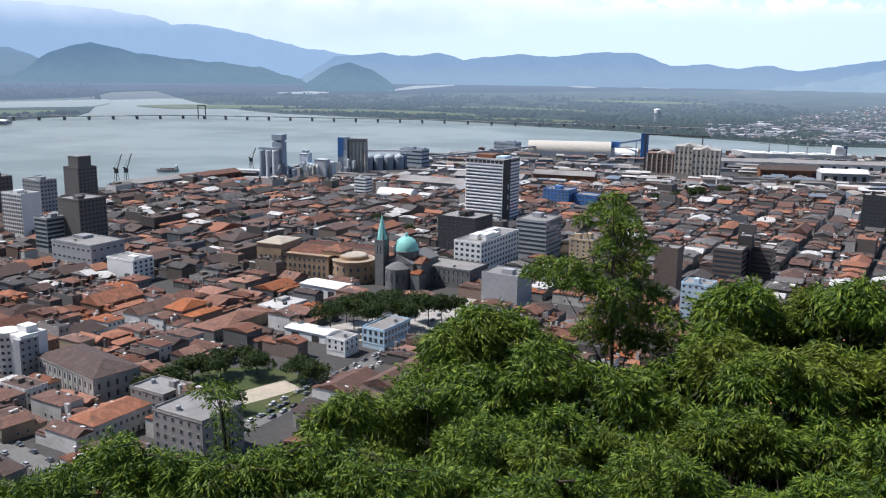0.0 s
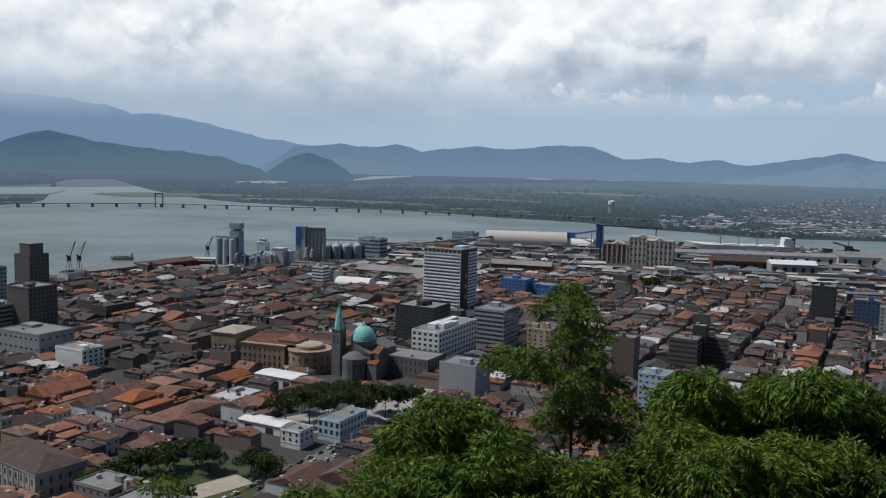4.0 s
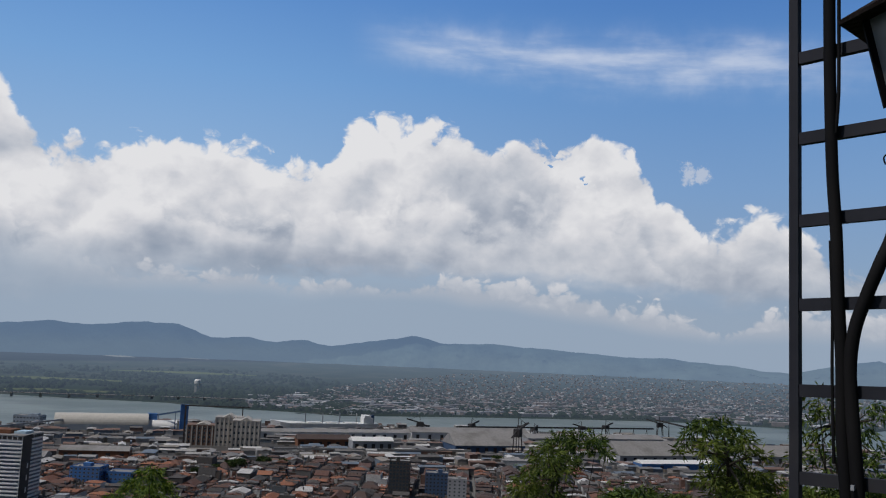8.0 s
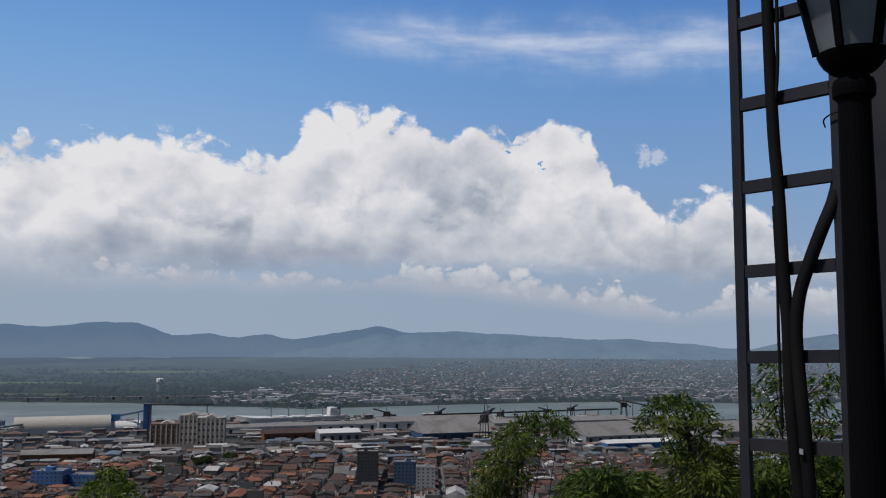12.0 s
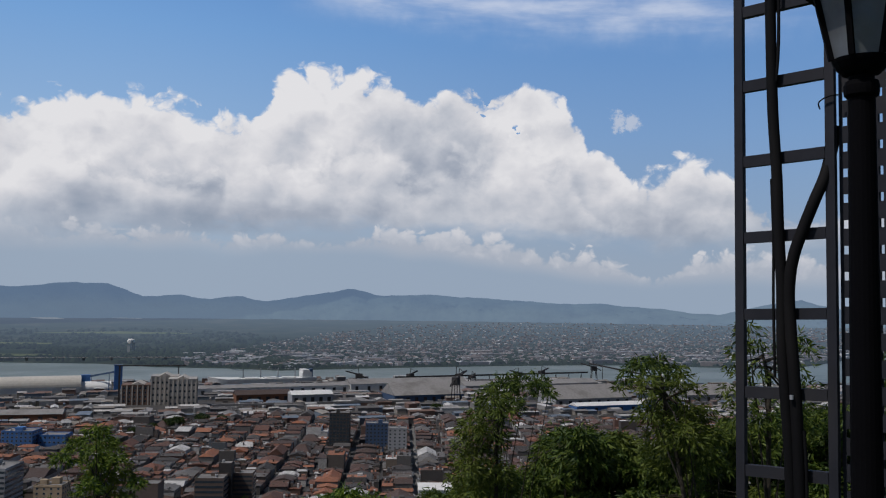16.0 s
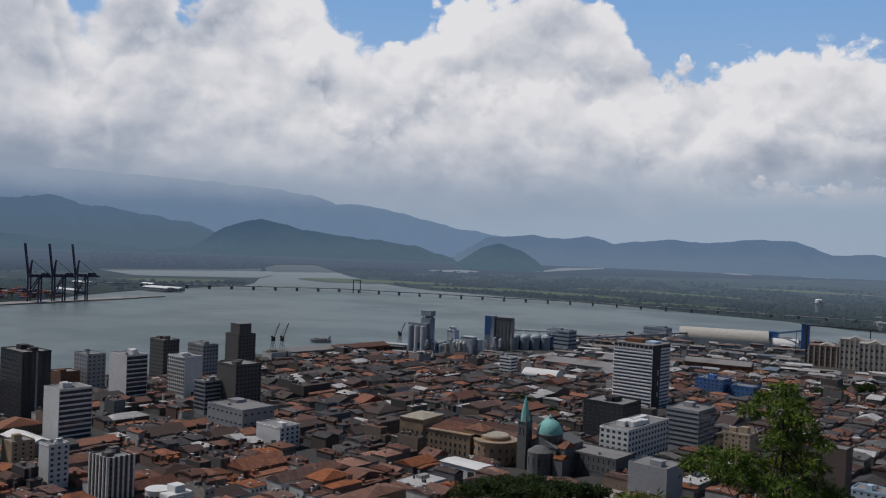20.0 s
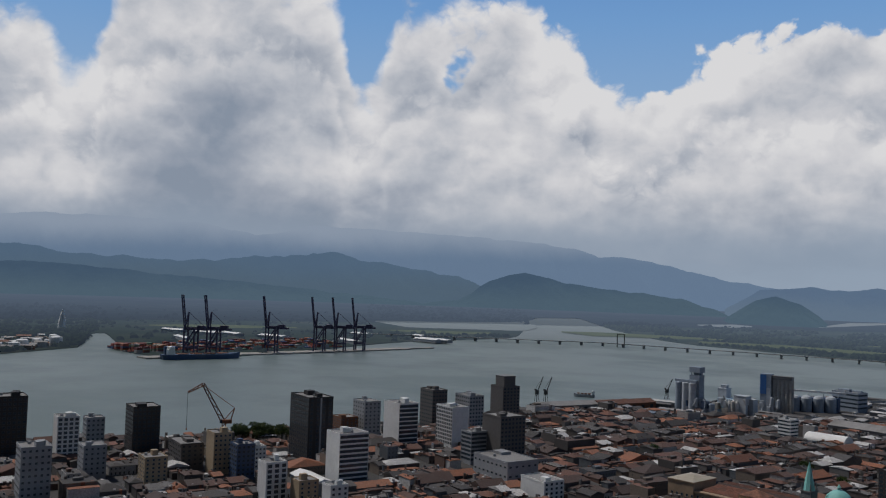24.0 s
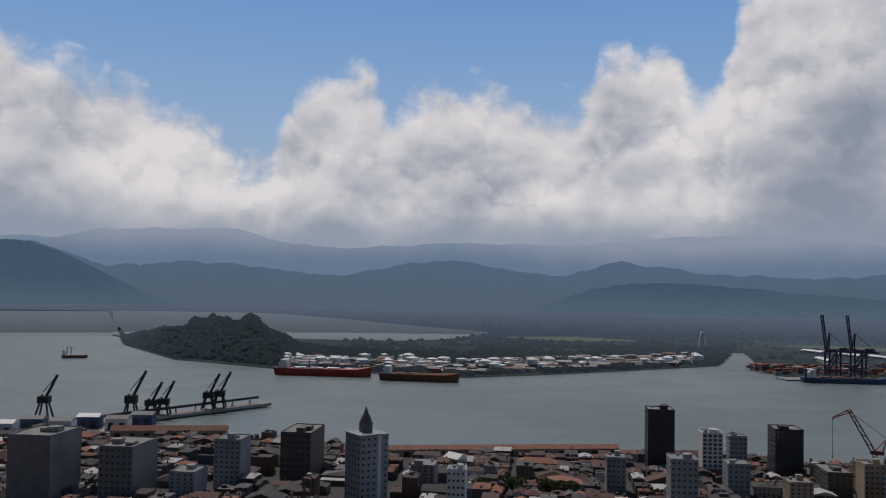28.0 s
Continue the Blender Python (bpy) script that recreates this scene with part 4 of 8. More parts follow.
LANDMARKS = [
    # label, x, y, w, d, h, wall, floors, bays, win, bands, yaw, huts, fins
    ("white-walled office building with rows of dark windows", 33, 641.7, 22, 62, 25.8, M_WHITE, 6, (5, 13), (2.2, 1.8), None, 4),
    ("dark brown glazed block with a flat roof", 18, 705, 34, 30, 30, M_DARKW, 9, (8, 7), (3.0, 2.2), None, 2),
    ("pale office block with window bands beside the white office", 76, 690, 26, 30, 31, M_GREYW, 8, (0, 0), (2, 2), 0.45, 2),
    ("long low dark stone building with a flat roof", 6, 600, 44, 26, 13, M_STONE, 2, (12, 6), (1.2, 3.4), None, 0),
    ("blank pale concrete block with a flat roof", 41, 545, 25, 22, 21, M_GREYW, 0, (0, 0), (1, 1), None, 1),
    ("beige residential tower with small windows", 103, 628, 18, 16, 27, M_BEIGE, 8, (4, 4), (1.4, 1.3), None, 2),
    ("white-walled slab with a windowed side", -358, 562, 22, 24, 38, M_WHITE, 10, (0, 0), (1.6, 1.5), 0.62, 2, "r"),
    ("nearly black slab tower by the waterfront", -432, 620, 37, 22, 53, M_DARKW, 14, (10, 4), (2.4, 2.2), None, 3),
    ("white tower block with a blank flank and dark windows", -369, 487, 15, 15, 27, M_WHITE, 7, (0, 3), (2.9, 2.3), None, 1),
    ("narrow white tower block over tiled roofs", -302, 462, 12, 12, 25, M_WHITE, 7, (0, 3), (1.6, 1.4), None, 2),
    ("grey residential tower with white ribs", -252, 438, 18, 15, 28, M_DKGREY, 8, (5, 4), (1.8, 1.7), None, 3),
    ("white slab with a blank end wall and dark glazed side", -397, 712, 28, 20, 41, M_WHITE, 10, (0, 0), (1, 1), 0.7, 2, "r"),
    ("white office slab with a gridded window front and blank end", -362, 748, 27, 18, 37, M_WHITE, 10, (9, 0), (1.9, 2.2), None, 2),
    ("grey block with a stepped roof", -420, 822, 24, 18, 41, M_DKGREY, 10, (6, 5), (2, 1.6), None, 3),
    ("grey apartment block behind the offices", -385, 835, 26, 18, 37, M_GREYW, 9, (7, 5), (2, 1.8), None, 3),
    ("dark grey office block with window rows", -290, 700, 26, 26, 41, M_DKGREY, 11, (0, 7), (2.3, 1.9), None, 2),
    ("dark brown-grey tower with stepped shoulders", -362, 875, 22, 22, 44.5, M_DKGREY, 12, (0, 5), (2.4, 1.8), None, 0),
    ("grey annexe beside the white slab", -458, 752, 24, 18, 33, M_GREYW, 8, (5, 4), (1.8, 1.6), None, 1),
    ("pale terraced office building with ledges", -312, 688, 15, 16, 27, M_GREYW, 7, (0, 0), (1, 1), 0.55, 2),
    ("long low grey warehouse with a flat roof", -266, 648, 44, 30, 17, M_GREYW, 2, (8, 5), (2.4, 1.4), None, 1),
    ("white commercial building with a flat roof", -217, 598, 26, 18, 15.5, M_WHITE, 4, (0, 4), (1.8, 1.6), None, 1),
    ("grey-blue block by the old town", -430, 530, 15, 14, 26, M_BLUEDK, 7, (4, 4), (1.8, 1.6), None, 1),
    ("beige and grey narrow apartment block", -458, 536, 18, 14, 31, M_BEIGE, 8, (0, 4), (1.5, 1.4), None, 1),
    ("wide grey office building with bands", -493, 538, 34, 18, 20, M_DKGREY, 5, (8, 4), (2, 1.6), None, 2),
    ("beige block with a flat roof", -346, 492, 14, 14, 17, M_BEIGE, 5, (0, 3), (1.5, 1.4), None, 1),
    ("dark twin tower with a sloping top", -622, 478, 24, 22, 50, M_DARKW, 13, (6, 6), (2.2, 2.0), None, 3),
    ("white-fronted office slab with a dark flank", -574, 492, 18, 16, 37, M_WHITE, 10, (0, 4), (2.6, 2.2), None, 3),
    ("grey block behind the white-fronted slab", -575, 520, 14, 14, 32.5, M_GREYW, 8, (4, 4), (1.8, 1.6), None, 1),
    ("dark brown office tower with a flat top", -554, 552, 25, 22, 40.5, M_DARKW, 11, (6, 6), (2.2, 2.0), None, 2),
    ("grey concrete block with a rooftop hut", -488, 394, 22, 18, 38, M_GREYW, 9, (5, 5), (1.6, 1.5), None, 2),
    ("large bare grey concrete building", -664, -2, 40, 30, 47, M_CONC, 0, (0, 0), (1, 1), None, 2),
    ("grey building with dark upper floors", -662, 52, 40, 24, 37, M_CONC, 8, (8, 6), (1.8, 1.6), None, 2),
    ("pale grey apartment block", -672, 126, 24, 20, 35, M_GREYW, 9, (6, 5), (1.6, 1.5), None, 2),
    ("wide dark brown building with a rounded roof", -696, 186, 44, 24, 35, M_BROWNW, 7, (9, 6), (2.2, 1.8), None, 2),
    ("pair of brown apartment blocks with balconies", 205, 616, 20, 18, 24, M_BROWNW, 6, (0, 0), (2.2, 1.3), 0.45, 1),
    ("brown apartment block with window bands", 232, 632, 20, 16, 22, M_BROWNW, 6, (0, 0), (2.2, 1.3), 0.45, 1),
    ("dark chocolate-brown tower wall", 219, 626, 9, 12, 31, M_DARKW, 0, (0, 0), (1, 1), None, 0),
    ("pale blue and white apartment block", 154, 514, 18, 14, 23.5, M_PALEBLUE, 6, (5, 4), (1.5, 1.1), None, 1),
    ("tall dark brown blank tower", 149, 568, 15, 14, 34, M_BROWNW, 0, (0, 0), (1, 1), None, 1),
    ("black glass office slab over low roofs", 396, 802, 20, 18, 37, M_DARKW, 10, (6, 5), (2.6, 2.4), None, 1),
    ("grey-blue office block beside the black slab", 428, 784, 22, 18, 27, M_BLUEDK, 7, (6, 5), (1.8, 1.6), None, 1),
    ("grey residential block beside the avenue", 432, 750, 18, 14, 26, M_GREYW, 7, (4, 4), (1.6, 1.4), None, 1),
    ("bright blue market building", 128, 962, 30, 24, 17, M_BLUE, 4, (7, 6), (2, 1.6), None, 1),
    ("bright blue low building with a flat roof", 158, 955, 26, 20, 12, M_BLUE, 2, (6, 4), (2, 1.6), None, 0),
    ("small white building with striped storeys", -92, 1003, 15, 14, 21, M_WHITE, 5, (0, 0), (1, 1), 0.45, 1),
    ("grey stone office building with cornices", -94, 322, 26, 22, 18.5, M_CONC, 4, (6, 5), (1.4, 1.9), None, 0),
    ("flat-roofed grey building beside the garden", -120, 358, 20, 16, 13, M_CONC, 3, (5, 4), (1.5, 1.4), None, 1),
    ("orange-red painted block near the waterfront", -472, 735, 20, 18, 18, M_RUST, 5, (5, 4), (1.5, 1.4), None, 1),
    ("white and blue colonnaded corner building", -30, 462, 14, 26, 11, M_PALEBLUE, 2, (4, 8), (1.8, 2.4), None, 0),
    ("white-walled hall by the avenue", -52, 444, 12, 12, 9, M_WHITE, 2, (3, 3), (1.2, 1.6), None, 0),
]
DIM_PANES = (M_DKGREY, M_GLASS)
WIDE_PANES = (M_FRAME, M_GLASS)
for row in LANDMARKS:
    lab, x, y, w, d, h, wall, floors, bays, win, bands, huts = row[:12]
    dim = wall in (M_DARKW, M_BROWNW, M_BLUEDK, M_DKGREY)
    made = block(lab, x, y, w, d, h, wall, floors, bays, win, bands=bands, huts=huts, faces=row[12] if len(row) > 12 else "", mats=DIM_PANES if dim else WIDE_PANES)
    if "stepped shoulders" in lab:
        part("upper_block", Form().box(0, 0, h, 15, 15, 11), wall, made)
        part("upper_roof", Form().box(0, 0, h + 11, 15.6, 15.6, 0.4), M_CONC, made)
    if "white ribs" in lab:
        for i in range(6):
            part("rib", Form().box(-w / 2 + w * i / 5, -d / 2 - 0.35, 0, 1.0, 0.7, h + 1), M_WHITE, made)
            part("rib", Form().box(w / 2 + 0.35, -d / 2 + d * i / 5, 0, 0.7, 1.0, h + 1), M_WHITE, made)
    if "pale strip" in lab or "nearly black" in lab:
        part("pale_strip", Form().box(w / 2 + 0.1, 0, 0, 0.3, 1.6, h), M_GREYW, made)
    clear_box(x, y, w, d, -30)

# office tower with white and dark storey bands
tower = thing("office_tower", "tall white office tower banded with dark window strips", "building", pose(47.2, 850, 0, 0, 0, -30))
clear_box(47.2, 850, 40, 36, -30)
M_BRIGHT = paint("bright white cladding", (0.78, 0.78, 0.77), 0.6, 0.4, 0.12, 0.12, stain=(0.5, 0.48, 0.45))
part("wall", Form().box(0, 0, 0, 40, 36, 61.5), M_BRIGHT, tower)
for i in range(17):
    z = 4 + i * 3.2
    part("window_band", Form().box(0, -18.0, z, 38.4, 0.16, 1.5), M_BANDGLASS, tower)
    part("slab_edge", Form().box(0, -18.3, z - 1.2, 39.2, 0.6, 0.9), M_BRIGHT, tower)
    part("window_band", Form().box(20.0, 7.6, z, 0.16, 19.6, 1.5), M_BANDGLASS, tower)
    part("slab_edge", Form().box(20.3, 7.6, z - 1.2, 0.6, 20.2, 0.9), M_BRIGHT, tower)
part("stair_wall", Form().box(20.15, -10.4, 0, 0.9, 14.8, 61.8), M_DARKW, tower, "dark blank stair wall")
for z in (14, 24, 34):
    part("stair_window", Form().box(20.65, -7.6, z, 0.16, 1.6, 4.5), M_WHITE, tower)
part("roof", Form().box(0, 0, 61.5, 41, 37, 0.5), M_CONC, tower)
for i in range(9):
    part("loggia", Form().box(-17.6 + i * 4.4, -18.1, 58.4, 3.4, 0.3, 2.6), M_DARKW, tower)
for i in range(5):
    part("loggia", Form().box(20.1, -0.6 + i * 4.1, 58.4, 0.3, 3.2, 2.6), M_DARKW, tower)
part("roof_hut", Form().box(-5, 0, 62, 18, 16, 3.2), M_RUST, tower, "rusty rooftop plant room")
part("roof_hut", Form().box(11, 1, 62, 10, 14, 2.0), M_PALEBLUE, tower)
part("antenna", Form().tube((2, 4, 62), (2, 4, 70), 0.15, 0.1, 6), M_GREYW, tower)

# domed cathedral
church = thing("cathedral", "grey stone cathedral with a green copper dome and spire", "church", pose(-26, 592, 0, 0, 0, -30))
clear(-26, 592, 30)
part("nave", Form().box(0, 10, 0, 22, 34, 17).gable(0, 10, 17, 22, 34, 5, along="y", over=0.4), M_STONE, church)
part("transept", Form().box(0, 2, 0, 32, 13, 17), M_STONE, church)
part("transept_roof", Form().gable(0, 2, 17, 32, 13, 4), M_TERRA[1], church, "orange tiled transept roof")
drum = part("drum", Form().turn(0, 2, [(8.6, 17), (8.6, 23.5), (9.1, 23.6), (9.1, 24.3), (8.3, 24.4)], 24), M_STONE, church)
for i in range(12):
    a = i * math.pi / 6
    part("drum_window", pane_mesh(1.4, 3.2), None, drum, m=pose(8.62 * math.sin(a), 2 - 8.62 * math.cos(a), 19, 0, 0, math.degrees(a)))
part("dome", Form().turn(0, 2, [(8.4 * math.cos(t), 24.4 + 9.4 * math.sin(t)) for t in np.linspace(0, 1.5, 12)], 32), M_COPPER, church, smooth=True)
part("lantern", Form().turn(0, 2, [(1.0, 33.6), (1.0, 35.2), (1.3, 35.3), (0.1, 37.0)], 12), M_COPPER, church)
belfry = part("bell_tower", Form().box(-13.5, -8, 0, 7, 7, 31).box(-13.5, -8, 31, 7.8, 7.8, 0.8), M_STONE, church)
for f, m in (("f", pose(-13.5, -11.5, 22)), ("r", pose(-10, -8, 22, 0, 0, 90))):
    for dx in (-1.4, 1.4):
        part("belfry_opening", pane_mesh(1.3, 6), None, belfry, m=m @ pose(dx, 0, 0))
part("spire", Form().turn(-13.5, -8, [(3.6, 31.8), (2.8, 36), (1.9, 41), (0.15, 49)], 8), M_COPPER, church, "slender green copper spire")
for sx in (-1, 1):
    for sy in (-1, 1):
        part("pinnacle", Form().turn(-13.5 + sx * 3, -8 + sy * 3, [(0.5, 31.8), (0.5, 34), (0.05, 37)], 6), M_STONE, church)
for sx in (-1, 1):
    part("chapel", Form().box(sx * 14, -5, 0, 7, 9, 11).gable(sx * 14, -5, 11, 7, 9, 2.6, mi=1), [M_STONE, M_TERRA[1]], church)
apse = part("apse", Form().turn(0, -9, [(8.5, 0), (8.5, 14), (4, 17), (0.3, 18)], 16), M_STONE, church)
for i in range(5):
    a = radians(-60 + 30 * i)
    part("apse_window", pane_mesh(1.6, 6), None, apse, m=pose(8.4 * math.sin(a), -9 - 8.4 * math.cos(a), 5, 0, 0, math.degrees(a)))

# palace with a long arcaded front
M_PALACE = paint("tan palace stone", (0.36, 0.255, 0.165), 0.85, 0.5, 0.3, 0.35)
palace = thing("palace", "long tan stone palace with tiled roofs and rows of arched windows", "building", pose(-84, 616, 0, 0, 0, -22))
clear_box(-78, 628, 96, 58, -22, 3)
part("wall", Form().box(-18, 0, 0, 56, 26, 17).box(-18, 0, 16.6, 57, 27, 0.6), M_PALACE, palace)
part("pavilion", Form().box(-38, 0, 0, 20, 28, 22).box(-38, 0, 22, 21, 29, 0.6).gable(-38, 0, 22.6, 20, 28, 2.5, hip=0.9, mi=1), [M_PALACE, M_SAND], palace)
part("rear_hall", Form().box(6, 26, 0, 78, 24, 15), M_PALACE, palace)
for i in range(3):
    part("rear_roof", Form().gable(6, 18 + i * 8.2, 15, 78, 8, 2.4), M_TERRA[(0, 3, 2)[i]], palace)
part("roof", Form().gable(-6, 2, 17.2, 40, 20, 4.5, hip=0.8), M_TERRA[2], palace)
part("attic", Form().box(10, 0, 17, 16, 16, 3).gable(10, 0, 20, 16, 16, 4, hip=1.0, mi=1), [M_PALACE, M_TERRA[1]], palace)
rotunda = part("rotunda", Form().turn(24, -2, [(15, 0), (15, 14.5), (15.6, 14.6), (15.6, 15.4), (10, 15.5), (10, 17.5), (9.4, 18)], 28), M_PALACE, palace)
part("rotunda_roof", Form().turn(24, -2, [(9.6, 18), (9.0, 18.5), (2, 19.2)], 24), M_SAND, palace)
part("terrace", Form().turn(24, -2, [(15.2, 15.42), (10.2, 15.46)], 28), M_PAVE, palace)
for i in range(14):
    for j, hh in enumerate((3.2, 2.6, 1.8)):
        part("window", pane_mesh(1.5, hh), None, palace, m=pose(-44.5 + i * 3.9, -13.05 if i > 4 else -14.05, 2.2 + j * 5.2))
for i in range(9):
    a = radians(-80 + 20 * i)
    for j, hh in enumerate((3.2, 2.6)):
        part("window", pane_mesh(1.5, hh), None, rotunda, m=pose(24 + 15.02 * math.sin(a), -2 - 15.02 * math.cos(a), 2.4 + j * 6.2, 0, 0, math.degrees(a)))

# apartment house with a rounded corner
rc = thing("apartment_house", "white apartment house with a rounded corner and rows of dark windows", "building", pose(-203, 404, 0, 0, 0, -30))
clear_box(-203, 404, 22, 20, -30)
part("wall", Form().box(3, 2, 0, 14, 14, 22).turn(-4, -2, [(6, 0), (6, 22), (6.2, 22.1), (6.2, 22.8), (5.8, 22.8)], 28), M_WHITE, rc)
part("wing", Form().box(8.5, -1.5, 0, 5, 10, 21), M_GREYW, rc, "grey recessed wing")
part("roof", Form().box(3, 2, 22.01, 13.4, 13.4, 0.3).turn(-4, -2, [(5.6, 22.3), (5.6, 22.5)], 24), M_ROOFWHITE, rc)
part("roof_hut", Form().box(4, 3, 22.3, 7, 6, 3.2), M_ROOFWHITE, rc)
for i in range(6):
    for j in range(7):
        a = radians(-100 + 26 * j)
        part("window", pane_mesh(1.5, 1.3), None, rc, m=pose(-4 + 6.0 * math.sin(a), -2 - 6.0 * math.cos(a), 2.4 + i * 3.3, 0, 0, math.degrees(a)))
    for j in range(3):
        part("window", pane_mesh(1.3, 1.3), None, rc, m=pose(11, -5 + j * 3.4, 2.4 + i * 3.3, 0, 0, 90))


# ---- harbour: sheds, silos, quays, cranes, ships, bridge ----
def shed(label, x, y, w, d, h, rise, wall, roof, yaw=-12.0, vault=False, doors=0, name="warehouse", lights=0):
    """A long shed with a pitched or curved roof, doors and roof lights."""
    b = thing(name, label, "warehouse", pose(x, y, 0, 0, 0, yaw))
    part("wall", Form().box(0, 0, 0, w, d, h), wall, b)
    part("roof", Form().vault(0, 0, h, w + 0.6, d + 0.8, rise, n=14) if vault else Form().gable(0, 0, h, w, d, rise, over=0.6), roof, b)
    for i in range(doors):
        part("door", Form().box(-w / 2 + w * (i + 0.5) / doors, -d / 2 - 0.06, 0, min(5, w / doors * 0.6), 0.12, h * 0.7), M_DARKW, b)
    for i in range(lights):
        s = -w / 2 + w * (i + 0.5) / lights
        t = math.atan2(rise, d / 2 + 0.6)
        part("roof_light", Form().box(0, 0, 0, 1.6, d * 0.3, 0.12), M_ROOFWHITE, b, m=pose(s, -d / 4, h + rise * 0.5 + 0.12, math.degrees(t)))
    clear_box(x, y, w, d, yaw)
    return b


PORT_YAW = -10.0
HALL_WALL = paint("stained cream wall", (0.46, 0.44, 0.41), 0.85, 0.5, 0.4, 0.5)
M_CREAMROOF = paint("cream sheet roof", (0.56, 0.53, 0.47), 0.6, 0.25, 0.25, 0.3, stain=(0.34, 0.31, 0.26))
SHEDS = [
    ("long cream curved-roof sugar shed", 211, 1492, 137, 34, 9, 16, M_WHITE, M_CREAMROOF, -8.4, True, 0),
    ("short curved shed behind the blue tower", 300, 1480, 46, 30, 5, 10, M_WHITE, M_ROOFWHITE, -8.4, True, 0),
    ("long pale quayside shed", 542, 1336, 242, 26, 10, 4, M_WHITE, M_ROOFGREY, PORT_YAW, False, 14),
    ("brown brick shed by the rail yard", 481, 1232, 78, 26, 11, 6, M_RUST, M_ROOFS, PORT_YAW, False, 6),
    ("open market hall with a white roof", 537, 1186, 60, 28, 13, 5, M_GREYW, M_ROOFWHITE, PORT_YAW, False, 5),
    ("long pale quayside warehouse", 763, 1296, 206, 34, 12, 7, M_WHITE, M_ROOFGREY, PORT_YAW, False, 10),
    ("big grey bulk warehouse near the quay", 705, 1150, 110, 60, 10, 16, M_BLUEDK, M_ROOFGREY, PORT_YAW, False, 8),
    ("big grey-brown bulk warehouse", 905, 1010, 130, 56, 9, 18, M_GREYW, M_ROOFGREY, PORT_YAW, False, 8),
    ("blue-walled shed with a white roof", 868, 915, 118, 24, 9, 4, M_BLUE, M_ROOFWHITE, PORT_YAW - 2, False, 6),
    ("long grey riverside warehouse", 960, 1215, 255, 40, 9, 6, M_GREYW, M_ROOFGREY, PORT_YAW, False, 12),
    ("grey warehouse by the basin", 1105, 955, 108, 50, 10, 14, M_GREYW, M_ROOFGREY, PORT_YAW - 3, False, 6),
    ("dark rail shed with a low roof", -5, 1075, 100, 34, 9, 5, M_CONC, M_ROOFGREY, -24, False, 6),
    ("long dark customs shed", -345, 1062, 120, 24, 8, 4, M_CONC, M_ROOFGREY, 56, False, 8),
    ("long dark shed on the river bank", -300, 1120, 90, 24, 8, 4, M_RUST, M_TERRA[0], 57, False, 6),
    ("low hangar under a white arched roof", -52, 985, 40, 22, 5, 7, M_WHITE, M_ROOFWHITE, -20, True, 2),
    ("grey goods shed beside the tracks", 60, 1130, 90, 30, 9, 5, M_CONC, M_ROOFGREY, -20, False, 6),
    ("brown goods shed beside the tracks", 160, 1160, 80, 26, 9, 5, M_RUST, M_ROOFGREY, -18, False, 5),
    ("white-roofed open shed among offices", -368, 532, 40, 16, 8, 3, M_GREYW, M_ROOFWHITE, -30, False, 3),
    ("white market roof beside the avenue", 366, 572, 30, 26, 9, 3, M_WHITE, M_ROOFWHITE, -30, False, 3),
    ("long orange-tiled quay shed", -722, 360, 250, 16, 6, 3, M_BEIGE, M_TERRA[1], 74, False, 16),
    ("orange-tiled shed on the quay", -893, 107, 108, 16, 8, 4, M_BEIGE, M_TERRA[0], 74, False, 8),
    ("white flat shop roof behind the square", -76, 560, 30, 16, 8, 1, M_WHITE, M_ROOFWHITE, -30, False, 3),
    ("low garage with a white roof", -72, 470, 28, 12, 5, 1, M_WHITE, M_ROOFWHITE, -30, False, 2),
    ("weathered brown tiled depot on the slope foot", -42, 335, 44, 16, 7, 4, M_CONC, M_TERRA[3], -52, False, 4),
    ("weathered tiled depot beside the lane", -22, 352, 40, 13, 7, 4, M_CONC, M_TERRA[3], -52, False, 4),
    ("long terracotta market roof by the avenue", -12, 402, 64, 16, 8, 4, M_BEIGE, M_TERRA[2], 60, False, 4),
]
for lab, x, y, w, d, h, rise, wall, roof, yaw, vault, doors in SHEDS:
    shed(lab, x, y, w, d, h, rise, wall, roof, yaw, vault, doors, lights=0)

# old hall with a hipped roof and two rows of tall windows
hall = thing("old_hall", "pale two-storey hall with pilasters and a brown hipped tile roof", "building", pose(-165, 392, 0, 0, 0, -39))
clear_box(-165, 392, 50, 23, -39, 1)
part("wall", Form().box(0, 0, 0, 50, 23, 12), HALL_WALL, hall)
part("cornice", Form().box(0, 0, 11.4, 51, 24, 0.6), HALL_WALL, hall)
part("roof", Form().gable(0, 0, 12.0, 50, 23, 4.6, hip=0.95, over=0.5), M_TERRA[3], hall)
for i in range(12):
    part("pilaster", Form().box(-24.6 + i * 4.47, -11.6, 0, 0.7, 0.3, 11.4), HALL_WALL, hall)
for i in range(11):
    for z, hh in ((1.6, 2.6), (6.6, 2.8)):
        part("window", pane_mesh(1.2, hh), None, hall, m=pose(-22.4 + i * 4.47, -11.5, z))
for i in range(5):
    for z, hh in ((1.6, 2.6), (6.6, 2.8)):
        part("window", pane_mesh(1.2, hh), None, hall, m=pose(25, -9 + i * 4.4, z, 0, 0, 90))

# grain silos
M_SILO = paint("blue-grey silo concrete", (0.31, 0.36, 0.42), 0.85, 0.3, 0.35, 0.4, stain=(0.16, 0.18, 0.21))
M_SILOPALE = paint("pale silo concrete", (0.50, 0.53, 0.56), 0.85, 0.3, 0.3, 0.35, stain=(0.25, 0.26, 0.28))


